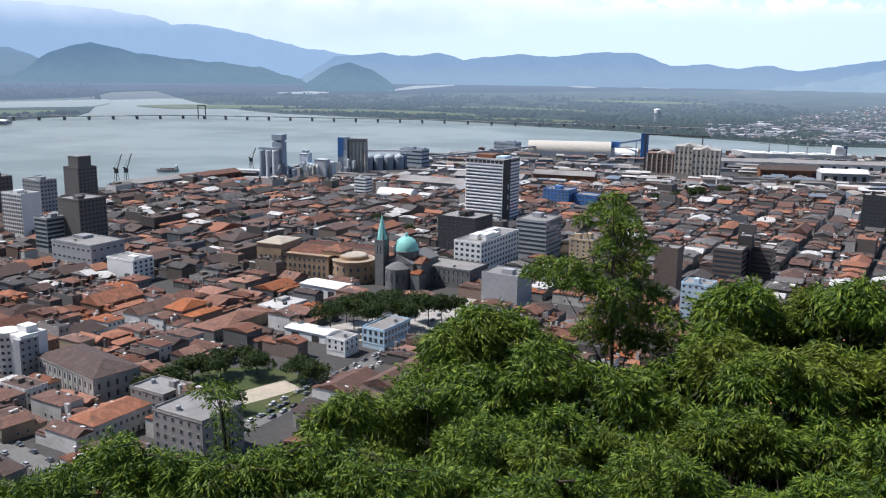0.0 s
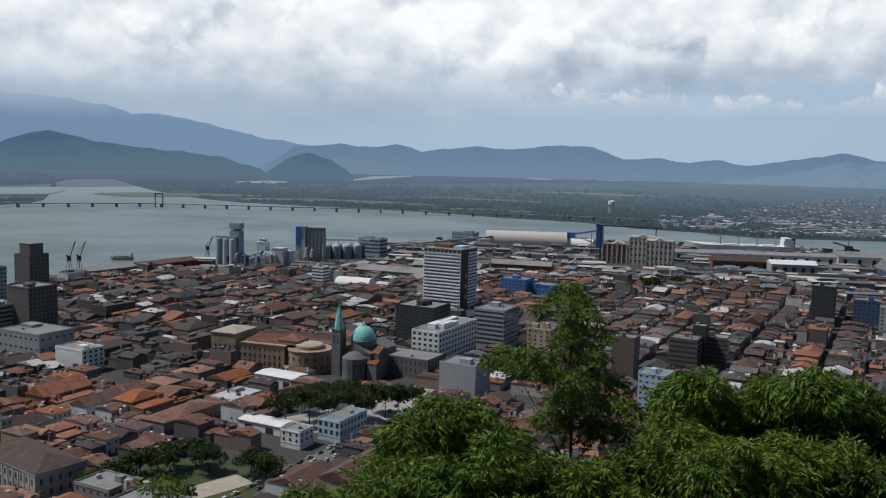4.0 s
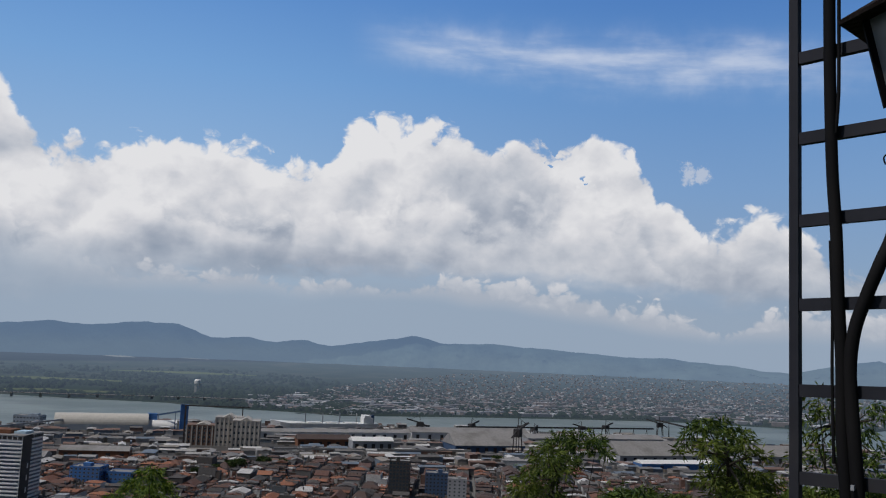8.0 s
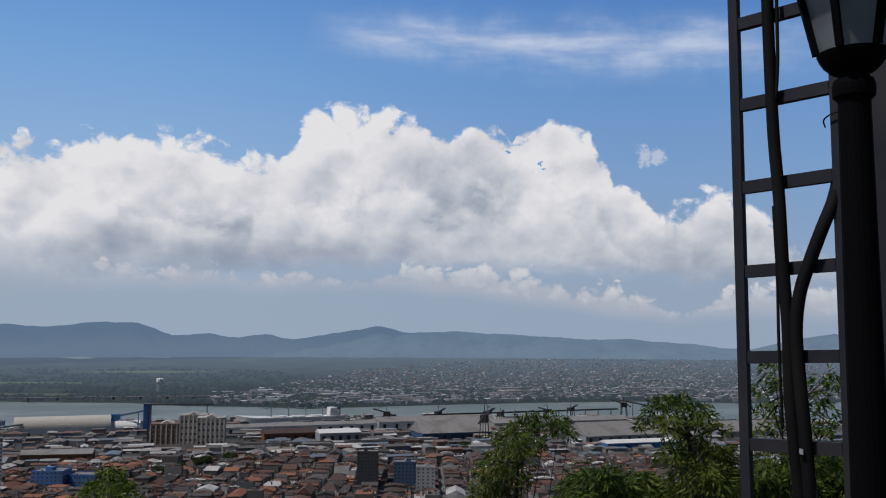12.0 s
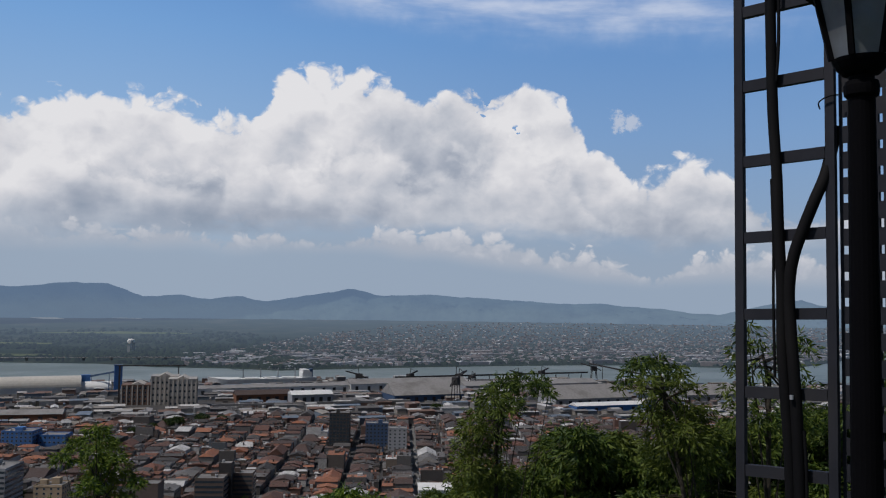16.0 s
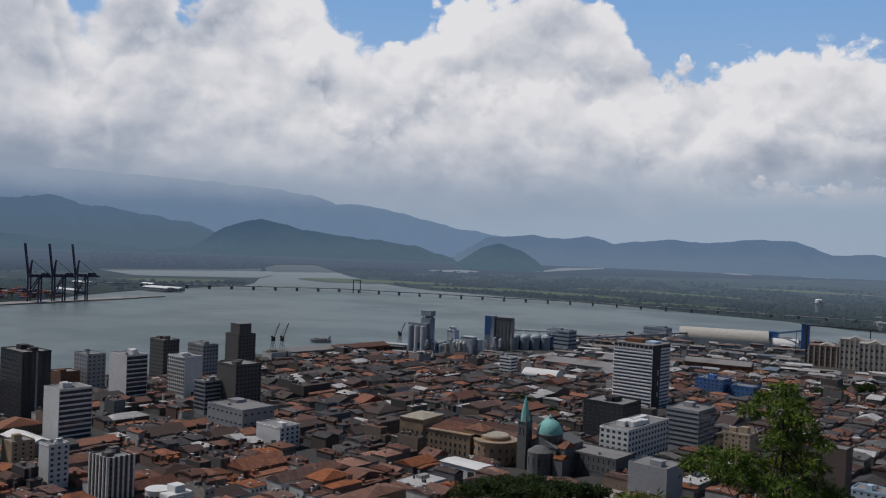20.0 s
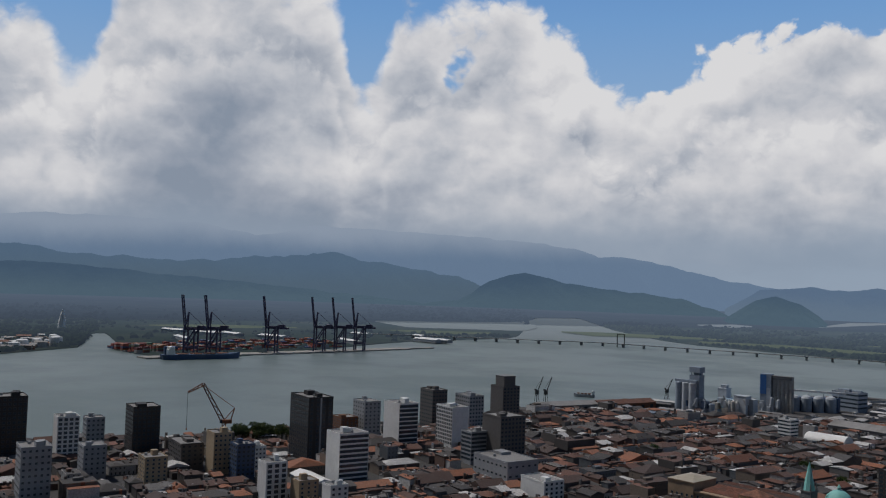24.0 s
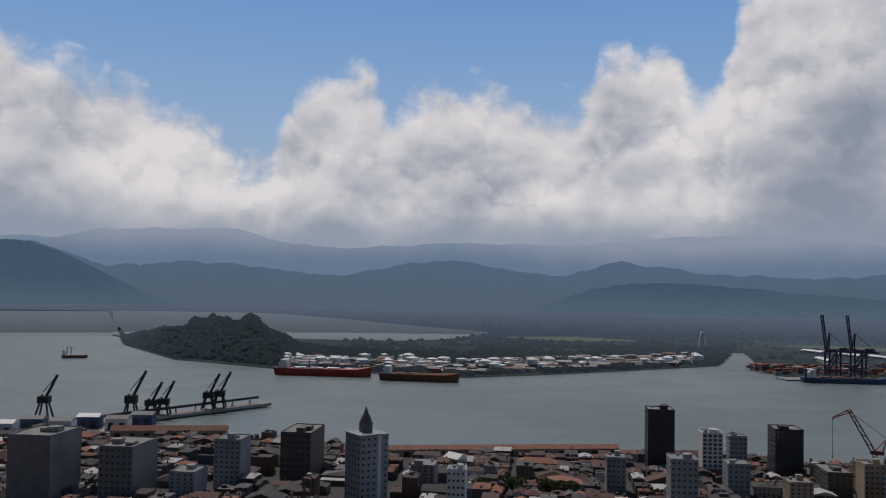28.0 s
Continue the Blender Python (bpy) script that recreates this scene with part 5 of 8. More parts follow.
def clutter(parent, x, y, w, d, zs, n, seed, mats):
    """Bins, huts, ducts and ladders crowded round an industrial building."""
    rng = random.Random(seed)
    for i in range(n):
        a, b, z = x + rng.uniform(-0.5, 0.5) * w, y + rng.uniform(-0.5, 0.5) * d, rng.choice(zs)
        kind = rng.random()
        if kind < 0.45:
            part("annex", Form().box(a, b, z, rng.uniform(3, 8), rng.uniform(3, 6), rng.uniform(3, 9)), rng.choice(mats), parent)
        elif kind < 0.75:
            r, h = rng.uniform(1.4, 3.0), rng.uniform(6, 14)
            part("bin", Form().turn(a, b, [(r, z), (r, z + h), (r * 0.5, z + h + r * 0.5)], 12), rng.choice(mats), parent)
        else:
            part("duct", bar(Form(), (a, b, z), (a + rng.uniform(-9, 9), b + rng.uniform(-2, 2), z + rng.uniform(6, 14)), 1.1, 1.1), rng.choice(mats), parent)


silo = thing("grain_silo", "blue-grey concrete grain silos with a tall lift tower", "silo", pose(-216, 1140, 0, 0, 0, -20))
clear(-216, 1140, 36)
part("lift_tower", Form().box(4, 0, 0, 14, 12, 48).box(4, 0, 51, 15, 12, 7).box(-1, -4, 48, 1, 1, 3).box(9, -4, 48, 1, 1, 3).box(4, 3, 48, 10, 5, 3), M_SILO, silo)
for i in range(3):
    part("bin", Form().turn(-16 + i * 9.5, -8, [(4.7, 0), (4.7, 37), (4.2, 38)], 16), M_SILOPALE if i else M_SILO, silo)
for i in range(3):
    part("low_bin", Form().turn(14 + i * 7, -5, [(3.6, 0), (3.6, 20 - i * 3), (3.2, 21 - i * 3)], 14), M_SILO, silo)
part("gallery", Form().box(-6, -8, 38, 30, 4, 3.5), M_SILO, silo)
clutter(silo, 8, -9, 34, 8, (0, 5, 9), 14, 51, (M_SILO, M_SILOPALE, M_BLUEDK))
plant = thing("cement_plant", "pale industrial plant with hoppers and stair towers", "plant", pose(-172, 1170, 0, 0, 0, -20))
clear(-172, 1170, 34)
for nm, x, y, w, d, h in (("hall", 0, 0, 34, 20, 18), ("tower", -14, 2, 12, 12, 30), ("block", 14, -4, 16, 14, 24), ("hut", -14, 2, 7, 7, 34), ("annex", 22, 4, 10, 12, 20)):
    part(nm, Form().box(x, y, 0, w, d, h).box(x, y, h, w + 0.8, d + 0.8, 0.6), M_SILOPALE if nm != "hall" else M_PALEBLUE, plant)
for i in range(4):
    part("hopper", Form().turn(-4 + i * 5, -12, [(2.2, 4), (2.2, 15), (1.0, 18)], 12), M_WHITE, plant)
clutter(plant, 2, -9, 46, 12, (0, 5, 10, 14), 20, 52, (M_SILOPALE, M_CONC, M_SILO, HALL_WALL))
mill2 = thing("grain_mill", "dark blue grain mill tower with a grey block", "mill", pose(-128, 1230, 0, 0, 0, -12))
clear(-128, 1230, 36)
part("tower", Form().box(-12, 0, 0, 14, 12, 48), M_SILO, mill2)
part("panel", Form().box(-15, -6.1, 22, 8, 0.3, 25), M_BLUE, mill2, "blue painted front")
part("pale_panel", Form().box(-8, -6.1, 4, 5, 0.3, 26), M_SILOPALE, mill2)
for i in range(5):
    part("bin", Form().turn(-2 + i * 5.4, 0, [(2.9, 0), (2.9, 42), (2.6, 43)], 14), HALL_WALL, mill2)
part("headhouse", Form().box(8, 0, 42, 26, 8, 4).box(8, 0, 46, 27, 9, 0.6), M_CONC, mill2)
clutter(mill2, -6, -10, 26, 6, (0, 6), 10, 53, (M_SILO, M_SILOPALE))
for i in range(5):
    a = thing("vaulted_silo", "blue-grey round storage silo with a pale cap", "silo", pose(-122 + i * 14.5, 1254 + i * 5, 0, 0, 0, -10), group="row of round storage silos")
    part("bay", Form().turn(0, -4, [(6.9, 0), (6.9, 17), (6.6, 17.6)], 18), M_SILO, a)
    part("vault", Form().turn(0, -4, [(6.7, 17.6), (5.2, 20.0), (1.2, 21.6)], 18), M_SILOPALE, a)
    part("rear_wall", Form().box(0, 9, 0, 14.3, 14, 18), M_BLUEDK, a)
clear(-95, 1262, 46)
block("blue-grey process building with window bands on the quay", -44, 1312, 38, 22, 25, M_SILO, 4, (0, 0), (3, 2), bands=0.4, huts=3, name="process_building")
clear(-44, 1312, 30)
block("grey-blue plant building near the sugar shed", 112, 1565, 42, 24, 15, M_SILO, 2, (8, 4), (3, 2), huts=4, name="process_building")

# conveyor bridges
def conveyor(label, a, b, z0, z1, legs, mat):
    c = thing("conveyor", label, "conveyor", pose(a[0], a[1], 0))
    dx, dy = b[0] - a[0], b[1] - a[1]
    part("gallery", bar(Form(), (0, 0, z0), (dx, dy, z1), 3.2, 2.6), mat, c)
    for i in range(legs):
        t = (i + 0.5) / legs
        f = Form()
        for s in (-1, 1):
            bar(f, (dx * t - dy / 100 * s, dy * t + dx / 100 * s, 0), (dx * t, dy * t, z0 + (z1 - z0) * t - 1.3), 0.6, 0.6)
        part("trestle", f, mat, c)


conveyor("long grey conveyor gallery to the mill", (-20, 1330), (190, 1520), 12, 16, 9, M_GREYW)
conveyor("white-topped conveyor over the vaulted bays", (-118, 1256), (-48, 1290), 27, 24, 4, M_WHITE)
conveyor("dark conveyor to the blue tower", (284, 1496), (326, 1442), 20, 33, 2, M_BLUEDK)
conveyor("dark quayside conveyor on trestles", (760, 1330), (1150, 1275), 17, 17, 14, M_DARKW)
conveyor("steep dark loading conveyor", (1150, 1270), (1215, 1120), 34, 12, 3, M_DARKW)
conveyor("elevated road along the rail yard", (380, 1150), (645, 1085), 8, 8, 12, M_CONC)
bt = thing("blue_tower", "dark blue steel loading tower", "tower", pose(326, 1442, 0, 0, 0, -10))
part("shaft", Form().box(0, 0, 0, 12, 10, 42), M_BLUE, bt)
part("cap", Form().box(0, 0, 42, 13, 11, 1.2), M_BLUEDK, bt)
bt2 = thing("blue_tower", "blue panelled end tower of the shed", "tower", pose(287, 1490, 0, 0, 0, -10))
part("shaft", Form().box(0, 0, 0, 15, 12, 25), M_BLUE, bt2)

# flour mill of three pale blocks
M_MILLWALL = paint("mill wall", (0.43, 0.40, 0.365), 0.85, 0.3, 0.3, 0.4)
M_MILLRED = paint("mill brick", (0.20, 0.125, 0.095), 0.9, 0.3, 0.3, 0.4)
M_MILLTRIM = paint("mill trim", (0.47, 0.435, 0.39), 0.85, 0.3, 0.25, 0.35)
mill = thing("flour_mill", "big pale flour mill of pilastered brick blocks", "mill", pose(345, 1260, 0, 0, 0, -20))
clear(345, 1260, 66)
for nm, x, y, w, d, h, m in (("left_block", -32, 8, 42, 34, 27, M_MILLRED), ("middle_block", 4, 4, 36, 30, 39, M_MILLWALL), ("front_block", 30, -28, 36, 34, 38, M_MILLWALL)):
    part(nm, Form().box(x, y, 0, w, d, h).box(x, y, h, w + 1.4, d + 1.4, 1.0), m, mill)
    for i in range(7):
        part("pilaster", Form().box(x - w / 2 + w * i / 6, y - d / 2 - 0.4, 0, 1.6, 0.8, h), M_MILLTRIM, mill)
    for i in range(6):
        part("pilaster", Form().box(x + w / 2 + 0.4, y - d / 2 + d * i / 5, 0, 0.8, 1.6, h), M_MILLTRIM, mill)
        for j in range(4):
            part("window", pane_mesh(2.2, 3.0), None, mill, m=pose(x - w / 2 + w * (i + 0.5) / 6, y - d / 2 - 0.05, 4 + j * h / 4.6))
    part("gable", Form().gable(x, y, h + 1, w * 0.4, d, 4, along="y"), M_MILLTRIM, mill)
part("conveyor_frame", bar(bar(bar(Form(), (-62, 20, 52), (30, 20, 52), 1.6, 1.6), (-60, 20, 0), (-60, 20, 52), 2.4, 2.4), (20, 20, 38), (20, 20, 52), 1.4, 1.4), M_DARKW, mill)

# bulk loaders: dark machines over the quay sheds
def loader(x, y, h, yaw, label="dark ship loader with a slanting boom"):
    b = thing("ship_loader", label, "crane", pose(x, y, 0, 0, 0, yaw), group="ship loaders")
    f = Form()
    for sx in (-1, 1):
        for sy in (-1, 1):
            bar(f, (sx * 6, sy * 5, 0), (sx * 4, sy * 4, h * 0.6), 1.0, 1.0)
    part("portal", f, M_DARKW, b)
    part("cabin", Form().box(0, 0, h * 0.6, 11, 9, h * 0.25), M_DARKW, b)
    part("boom", bar(bar(Form(), (0, 0, h * 0.8), (h * 0.75, 0, h), 1.6, 2.2), (0, 0, h * 0.85), (-h * 0.4, 0, h * 0.6), 1.4, 1.8), M_DARKW, b)
    part("mast", bar(bar(Form(), (0, 0, h * 0.8), (1, 0, h * 1.2), 0.8, 0.8), (1, 0, h * 1.2), (h * 0.6, 0, h * 0.96), 0.4, 0.4), M_DARKW, b)


for x, y, h, yaw in ((716, 1075, 46, 30), (690, 1330, 30, 160), (790, 1330, 26, 20), (1160, 1268, 34, 150), (1050, 1290, 26, 10), (1000, 1295, 24, 170), (880, 1312, 24, 20), (905, 1308, 20, 30)):
    loader(x, y, h, yaw)


def quay_crane(x, y, h, yaw, k=1.0):
    b = thing("quay_crane", "slim level-luffing quay crane with a raised jib", "crane", pose(x, y, 0, 0, 0, yaw), group="old quay cranes")
    f = Form()
    for sx in (-1, 1):
        for sy in (-1, 1):
            bar(f, (sx * 2.5 * k, sy * 2.5 * k, 0), (sx * 1.2 * k, sy * 1.2 * k, h * 0.35), 0.5 * k, 0.5 * k)
    part("portal", f, M_DARKW, b)
    part("cabin", Form().box(0, 0, h * 0.35, 4 * k, 3.4 * k, h * 0.16), M_DARKW, b)
    part("jib", bar(bar(Form(), (1, 0, h * 0.45), (h * 0.28, 0, h), 0.7 * k, 0.9 * k), (-1.5, 0, h * 0.6), (h * 0.28, 0, h), 0.25 * k, 0.25 * k), M_DARKW, b)
    part("counterweight", Form().box(-2.4, 0, h * 0.5, 1.8, 2.4, 2), M_DARKW, b)


for x, y, h, yaw in ((-404, 1084, 35, 60), (-394, 1090, 35, 60), (-425, 1020, 28, 60), (-274, 1252, 29, 40), (-258, 1248, 29, 40)):
    quay_crane(x, y, h, yaw)


# ships
def ship(label, x, y, length, beam, yaw, hull, free, house_h, masts=0, name="cargo_ship", z=-2.0):
    b = thing(name, label, "ship", pose(x, y, z, 0, 0, yaw), group="")
    n = 12
    lower, upper = [], []
    for side in (1, -1):
        for i in (range(n + 1) if side == 1 else range(n, -1, -1)):
            t = i / n
            wid = beam / 2 * (1 - max(0, (t - 0.78) / 0.22) ** 2 * 0.97) * (1 - max(0, (0.08 - t) / 0.08) * 0.35)
            lower.append((length * (t - 0.5) * 0.97, side * wid * 0.86, 0))
            upper.append((length * (t - 0.5), side * wid, free * (1 + 0.35 * max(0, t - 0.85) / 0.15)))
    m = len(lower)
    f = Form().add(lower + upper, [(i, (i + 1) % m, m + (i + 1) % m, m + i) for i in range(m)] + [tuple(range(m, 2 * m))])
    part("hull", f, hull, b)
    upper_works = part("superstructure", Form().box(-length * 0.40, 0, free, length * 0.09, beam * 0.8, house_h * 0.7).box(-length * 0.39, 0, free + house_h * 0.7, length * 0.06, beam * 0.95, house_h * 0.3), M_WHITE, b)
    part("funnel", Form().box(-length * 0.45, 0, free, length * 0.03, beam * 0.25, house_h * 1.05), M_BLUEDK, upper_works)
    for i in range(4):
        part("hatch", Form().box(length * (-0.24 + 0.17 * i), 0, free, length * 0.12, beam * 0.6, 1.6), M_ROOFWHITE if masts else M_RUST, b)
    for i in range(masts):
        part("deck_crane", bar(bar(Form(), (length * (-0.3 + 0.16 * i), 0, free), (length * (-0.3 + 0.16 * i), 0, free + 17), 1.6, 1.6), (length * (-0.3 + 0.16 * i), 0, free + 14), (length * (-0.2 + 0.16 * i), 0, free + 16), 0.8, 0.8), M_GREYW, b)
    return b


ship("white bulk carrier moored behind the quay shed", 575, 1470, 190, 28, -188.5, M_WHITE, 13, 14, 4)
ship("red-hulled tanker moored by the island", -1452, 420, 168, 26, 60.7, M_REDHULL, 12, 14, 2)
ship("long dark bulk ship moored by the island", -1336, 548, 133, 24, 57, M_RUST, 11, 12, 0)
ship("blue-hulled container ship at the terminal", -1128, 1262, 150, 26, 62, M_BLUEDK, 9, 14, 0)
ship("small coaster lying at anchor", -1886, 41, 48, 10, 80, M_RUST, 5, 10, 2)
ship("grey passenger ferry under way", -382, 1216, 30, 8, 190, M_GREYW, 4, 5, 0, name="ferry")
ship("white coaster at the far basin", 1245, 1150, 60, 14, -10, M_WHITE, 8, 14, 1)


# container terminal
def sts_crane(x, y, yaw):
    b = thing("container_crane", "dark ship-to-shore container crane with its boom raised", "crane", pose(x, y, 0, 0, 0, yaw), group="container cranes")
    f = Form()
    for sx in (-10, 10):
        for sy in (-9, 9):
            part("leg", bar(Form(), (sx, sy, 0), (sx, sy, 52), 2.6, 2.6), M_CRANE, b)
    f = Form()
    for sy in (-9, 9):
        bar(f, (-10, sy, 16), (10, sy, 16), 2.8, 2.8)
        bar(f, (-10, sy, 52), (10, sy, 52), 3, 3)
        bar(f, (-10, sy, 16), (10, sy, 50), 2.0, 2.0)
    for sx in (-10, 10):
        bar(f, (sx, -9, 50), (sx, 9, 50), 2.8, 2.8)
        bar(f, (sx, -9, 18), (sx, 9, 18), 2.2, 2.2)
    part("portal_beams", f, M_CRANE, b)
    part("girder", bar(bar(Form(), (34, -4, 50), (-12, -4, 50), 2.6, 3.4), (34, 4, 50), (-12, 4, 50), 2.6, 3.4), M_CRANE, b)
    part("a_frame", bar(bar(bar(Form(), (-10, -6, 52), (-6, 0, 82), 2.2, 2.2), (-10, 6, 52), (-6, 0, 82), 2.2, 2.2), (-6, 0, 82), (30, 0, 52), 0.8, 0.8), M_CRANE, b)
    f = bar(bar(Form(), (-12, -4, 51), (-20, -4, 114), 1.8, 2.2), (-12, 4, 51), (-20, 4, 114), 1.8, 2.2)
    for i in range(6):
        z = 58 + i * 11
        bar(f, (-12 - (z - 51) * 0.113, -4, z), (-12 - (z - 51) * 0.113, 4, z), 1.8, 1.8)
    part("boom", f, M_CRANE, b)
    part("machine_house", Form().box(20, 0, 51, 14, 9, 6), M_CRANE, b)
    return b


M_CRANE = paint("dark blue crane steel", (0.075, 0.065, 0.115), 0.6, 0.4, 0.25, 0.2)
first = sts_crane(-1170, 1278, 19)
for x, y in ((-1150, 1318), (-1118, 1455), (-1074, 1562), (-1050, 1604), (-1028, 1648)):
    copy_thing(first, pose(x, y, 0, 0, 0, 19))
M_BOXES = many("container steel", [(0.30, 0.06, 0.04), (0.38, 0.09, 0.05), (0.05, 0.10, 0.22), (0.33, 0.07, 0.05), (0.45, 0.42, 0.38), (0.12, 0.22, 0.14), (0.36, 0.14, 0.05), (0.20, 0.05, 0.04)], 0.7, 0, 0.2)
f = Form()
k = random.Random(8)
for i in range(34):
    for j in range(9):
        if k.random() < 0.22:
            continue
        t, q = i * 14.5, 62 + j * 15
        x, y = -1215 + t * 0.325 - q * 0.946, 1230 + t * 0.946 + q * 0.325
        for l in range(k.choice((1, 2, 3, 4, 5))):
            f.box(x, y, l * 2.6 + 0.3, 2.5 * 4, 12.2, 2.55, radians(-19), skip_floor=True)
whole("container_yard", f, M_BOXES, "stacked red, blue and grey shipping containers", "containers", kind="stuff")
f = Form()
for t in range(0, 640, 40):
    f.box(-1172 + t * 0.325 - 24, 1200 + t * 0.946 + 8, -4, 40, 41, 4.6, radians(-19))
f.box(-985, 1815, -4, 16, 120, 4.4, radians(-19))
whole("pavement_2", f, M_QUAY, "pale concrete container quay", "quay", kind="structure")
f = Form()
k = random.Random(3)
far_sheds = []
for i in range(10):
    a = k.uniform(-44, -27)
    r = k.uniform(2150, 2500)
    b = shed("pale roofed depot shed behind the terminal", *polar(a, r)[:2], k.uniform(40, 110), k.uniform(18, 30), 7, 3, M_GREYW, M_ROOFWHITE, k.uniform(-40, 0), False, 0)
    tagged(b, group="depot sheds")


# bulk pier with loaders
f = Form()
bar(f, (-975, 12, 1.2), (-1108, 246, 1.2), 24, 3.4)
for i in range(14):
    t = i / 13
    for e in (-9, 9):
        f.box(-978 - t * 128 + e * 0.87, 18 + t * 224 + e * 0.5, -5, 1.6, 1.6, 5)
f.box(-960, 0, -2.5, 60, 200, 3.0, radians(8))
whole("pavement_3", f, M_QUAY, "grey concrete bulk pier", "pier", kind="structure")
conveyor("dark enclosed conveyor gallery on the bulk pier", (-978, 24), (-1100, 236), 9, 10, 9, M_DARKW)
for x, y, h in ((-1059, -6, 47), (-1014, 80, 54), (-1026, 102, 40), (-1034, 116, 40), (-1065, 170, 44), (-1073, 184, 45)):
    quay_crane(x, y, h, 70, 3.0)
for i in range(6):
    shed("blue and white pier store", -955 + (i % 2) * -22, -40 + i * 26, 22, 16, 12, 3, M_BLUEDK if i % 2 else M_WHITE, M_ROOFGREY if i % 3 else M_ROOFWHITE, 70, False, 2)

# luffing tower crane among the roofs
tc = thing("tower_crane", "faded orange-red luffing crane with a raised jib", "crane", pose(-542, 640, 0, 0, 0, 40))
clear(-542, 640, 6)


def lattice(a, b, w0, w1, n, t0=0.75, t1=0.4):
    """A four-chord lattice boom between two points in the crane's own upright plane."""
    f = Form()
    a, b = Vector(a), Vector(b)
    d = (b - a).normalized()
    s = Vector((0, 1, 0))
    u = d.cross(s)
    at = lambda t, i, j: a.lerp(b, t) + s * i * (w0 + (w1 - w0) * t) + u * j * (w0 + (w1 - w0) * t)
    for i, j in ((-1, -1), (1, -1), (1, 1), (-1, 1)):
        bar(f, tuple(at(0, i, j)), tuple(at(1, i, j)), t0, t0)
    for q in range(n):
        e = 1 if q % 2 else -1
        for j in (-1, 1):
            bar(f, tuple(at(q / n, -e, j)), tuple(at((q + 1) / n, e, j)), t1, t1)
            bar(f, tuple(at(q / n, j, -e)), tuple(at((q + 1) / n, j, e)), t1, t1)
    return f


part("tower", lattice((0, 0, 0), (0, 0, 16), 1.6, 1.6, 5), M_YELLOW, tc)
part("machine_deck", Form().box(2.5, 0, 16, 9, 4, 3.4), M_YELLOW, tc)
part("cabin", Form().box(-2.6, -2.4, 16.5, 2.4, 1.6, 2.6), M_GLASS, tc)
part("counter_frame", bar(bar(bar(Form(), (6, -1.4, 19), (9, 0, 30), 0.8, 0.8), (6, 1.4, 19), (9, 0, 30), 0.8, 0.8), (0, 0, 19), (9, 0, 30), 0.7, 0.7), M_YELLOW, tc)
part("stay", bar(Form(), (9, 0, 30), (-20, 0, 51), 0.45, 0.45), M_YELLOW, tc)
part("jib_head", lattice((-19.4, 0, 51.5), (-33, 0, 44), 1.2, 0.5, 4), M_YELLOW, tc)
part("hoist_rope", Form().tube((-33, 0, 44), (-33, 0, 12), 0.18, 0.18, 6), M_STEEL, tc)
part("hook_block", Form().box(-33, 0, 10, 1.2, 0.8, 2), M_YELLOW, tc)
f = lattice((-1, 0, 18), (-20, 0, 52), 1.7, 1.1, 9)
part("jib", f, M_RUST, tc, "rust-red lattice jib")

# clock tower building
ct = thing("clock_tower", "grey tower block with a pointed stone turret", "building", pose(-592, 204, 0, 0, 0, 10))
clear(-592, 204, 22)
part("wall", Form().box(0, 0, 0, 22, 22, 47).box(0, 0, 47, 23, 23, 0.8), M_GREYW, ct)
windows_on(ct, "f", 22, 22, 47, 4, 10, 5, 1.6, 1.6)
windows_on(ct, "r", 22, 22, 47, 4, 10, 5, 1.6, 1.6)
part("turret", Form().box(-2, 0, 47.8, 7, 7, 7).turn(-2, 0, [(4.2, 54.8), (3.6, 58), (1.6, 61), (0.1, 66)], 8), M_STONE, ct)
part("stripe", Form().box(11.1, 4, 2, 0.4, 2.4, 45), M_WHITE, ct, "pale vertical strip")
for x, y, w, d, h, wl in ((-540, 250, 16, 12, 30, M_WHITE), (-560, 390, 18, 14, 26, M_GREYW), (-520, 470, 20, 16, 24, M_GREYW), (-470, 480, 18, 16, 20, M_BEIGE), (-620, 260, 26, 18, 18, M_ROOFGREY), (-640, 90, 24, 18, 20, M_GREYW), (-430, 545, 14, 12, 22, M_WHITE)):
    block("plain mid-rise block among tiled roofs", x, y, w, d, h, wl, 6, (4, 4), (1.5, 1.4), huts=1)
    clear(x, y, 13)
wp = thing("white_canopy", "bright white folded canopy roof", "canopy", pose(-664, 306, 0, 0, 0, 20))
part("roof", Form().gable(0, 0, 11, 16, 12, 4).gable(7, 5, 9, 12, 8, 4, 0.6), M_ROOFWHITE, wp)
for sx in (-1, 1):
    for sy in (-1, 1):
        part("post", Form().box(sx * 6, sy * 4, 0, 0.6, 0.6, 11), M_GREYW, wp)

# long bridge over the river
BRIDGE = [(-1330, 2085), (-690, 2350), (0, 2290), (357, 2195), (700, 2085)]
br = thing("bridge", "long low grey concrete bridge on many piers", "bridge", pose(0, 0, 0))
for (ax, ay), (bx, by) in zip(BRIDGE, BRIDGE[1:]):
    part("deck", bar(Form(), (ax, ay, 7), (bx, by, 7), 9, 1.6), M_CONC, br)
    n = int(math.hypot(bx - ax, by - ay) / 56)
    for i in range(n):
        t = i / n
        part("pier", Form().box(ax + (bx - ax) * t, ay + (by - ay) * t, -6, 5, 8, 12.4), M_CONC, br)
lt = Form()
for s in (-9, 9):
    bar(lt, (-640 + s, 2349 + s * 0.3, -4), (-640 + s, 2349 + s * 0.3, 34), 2, 2)
bar(lt, (-649, 2346, 33), (-631, 2352, 33), 2, 2)
part("lift_span_tower", lt, M_DARKW, br)

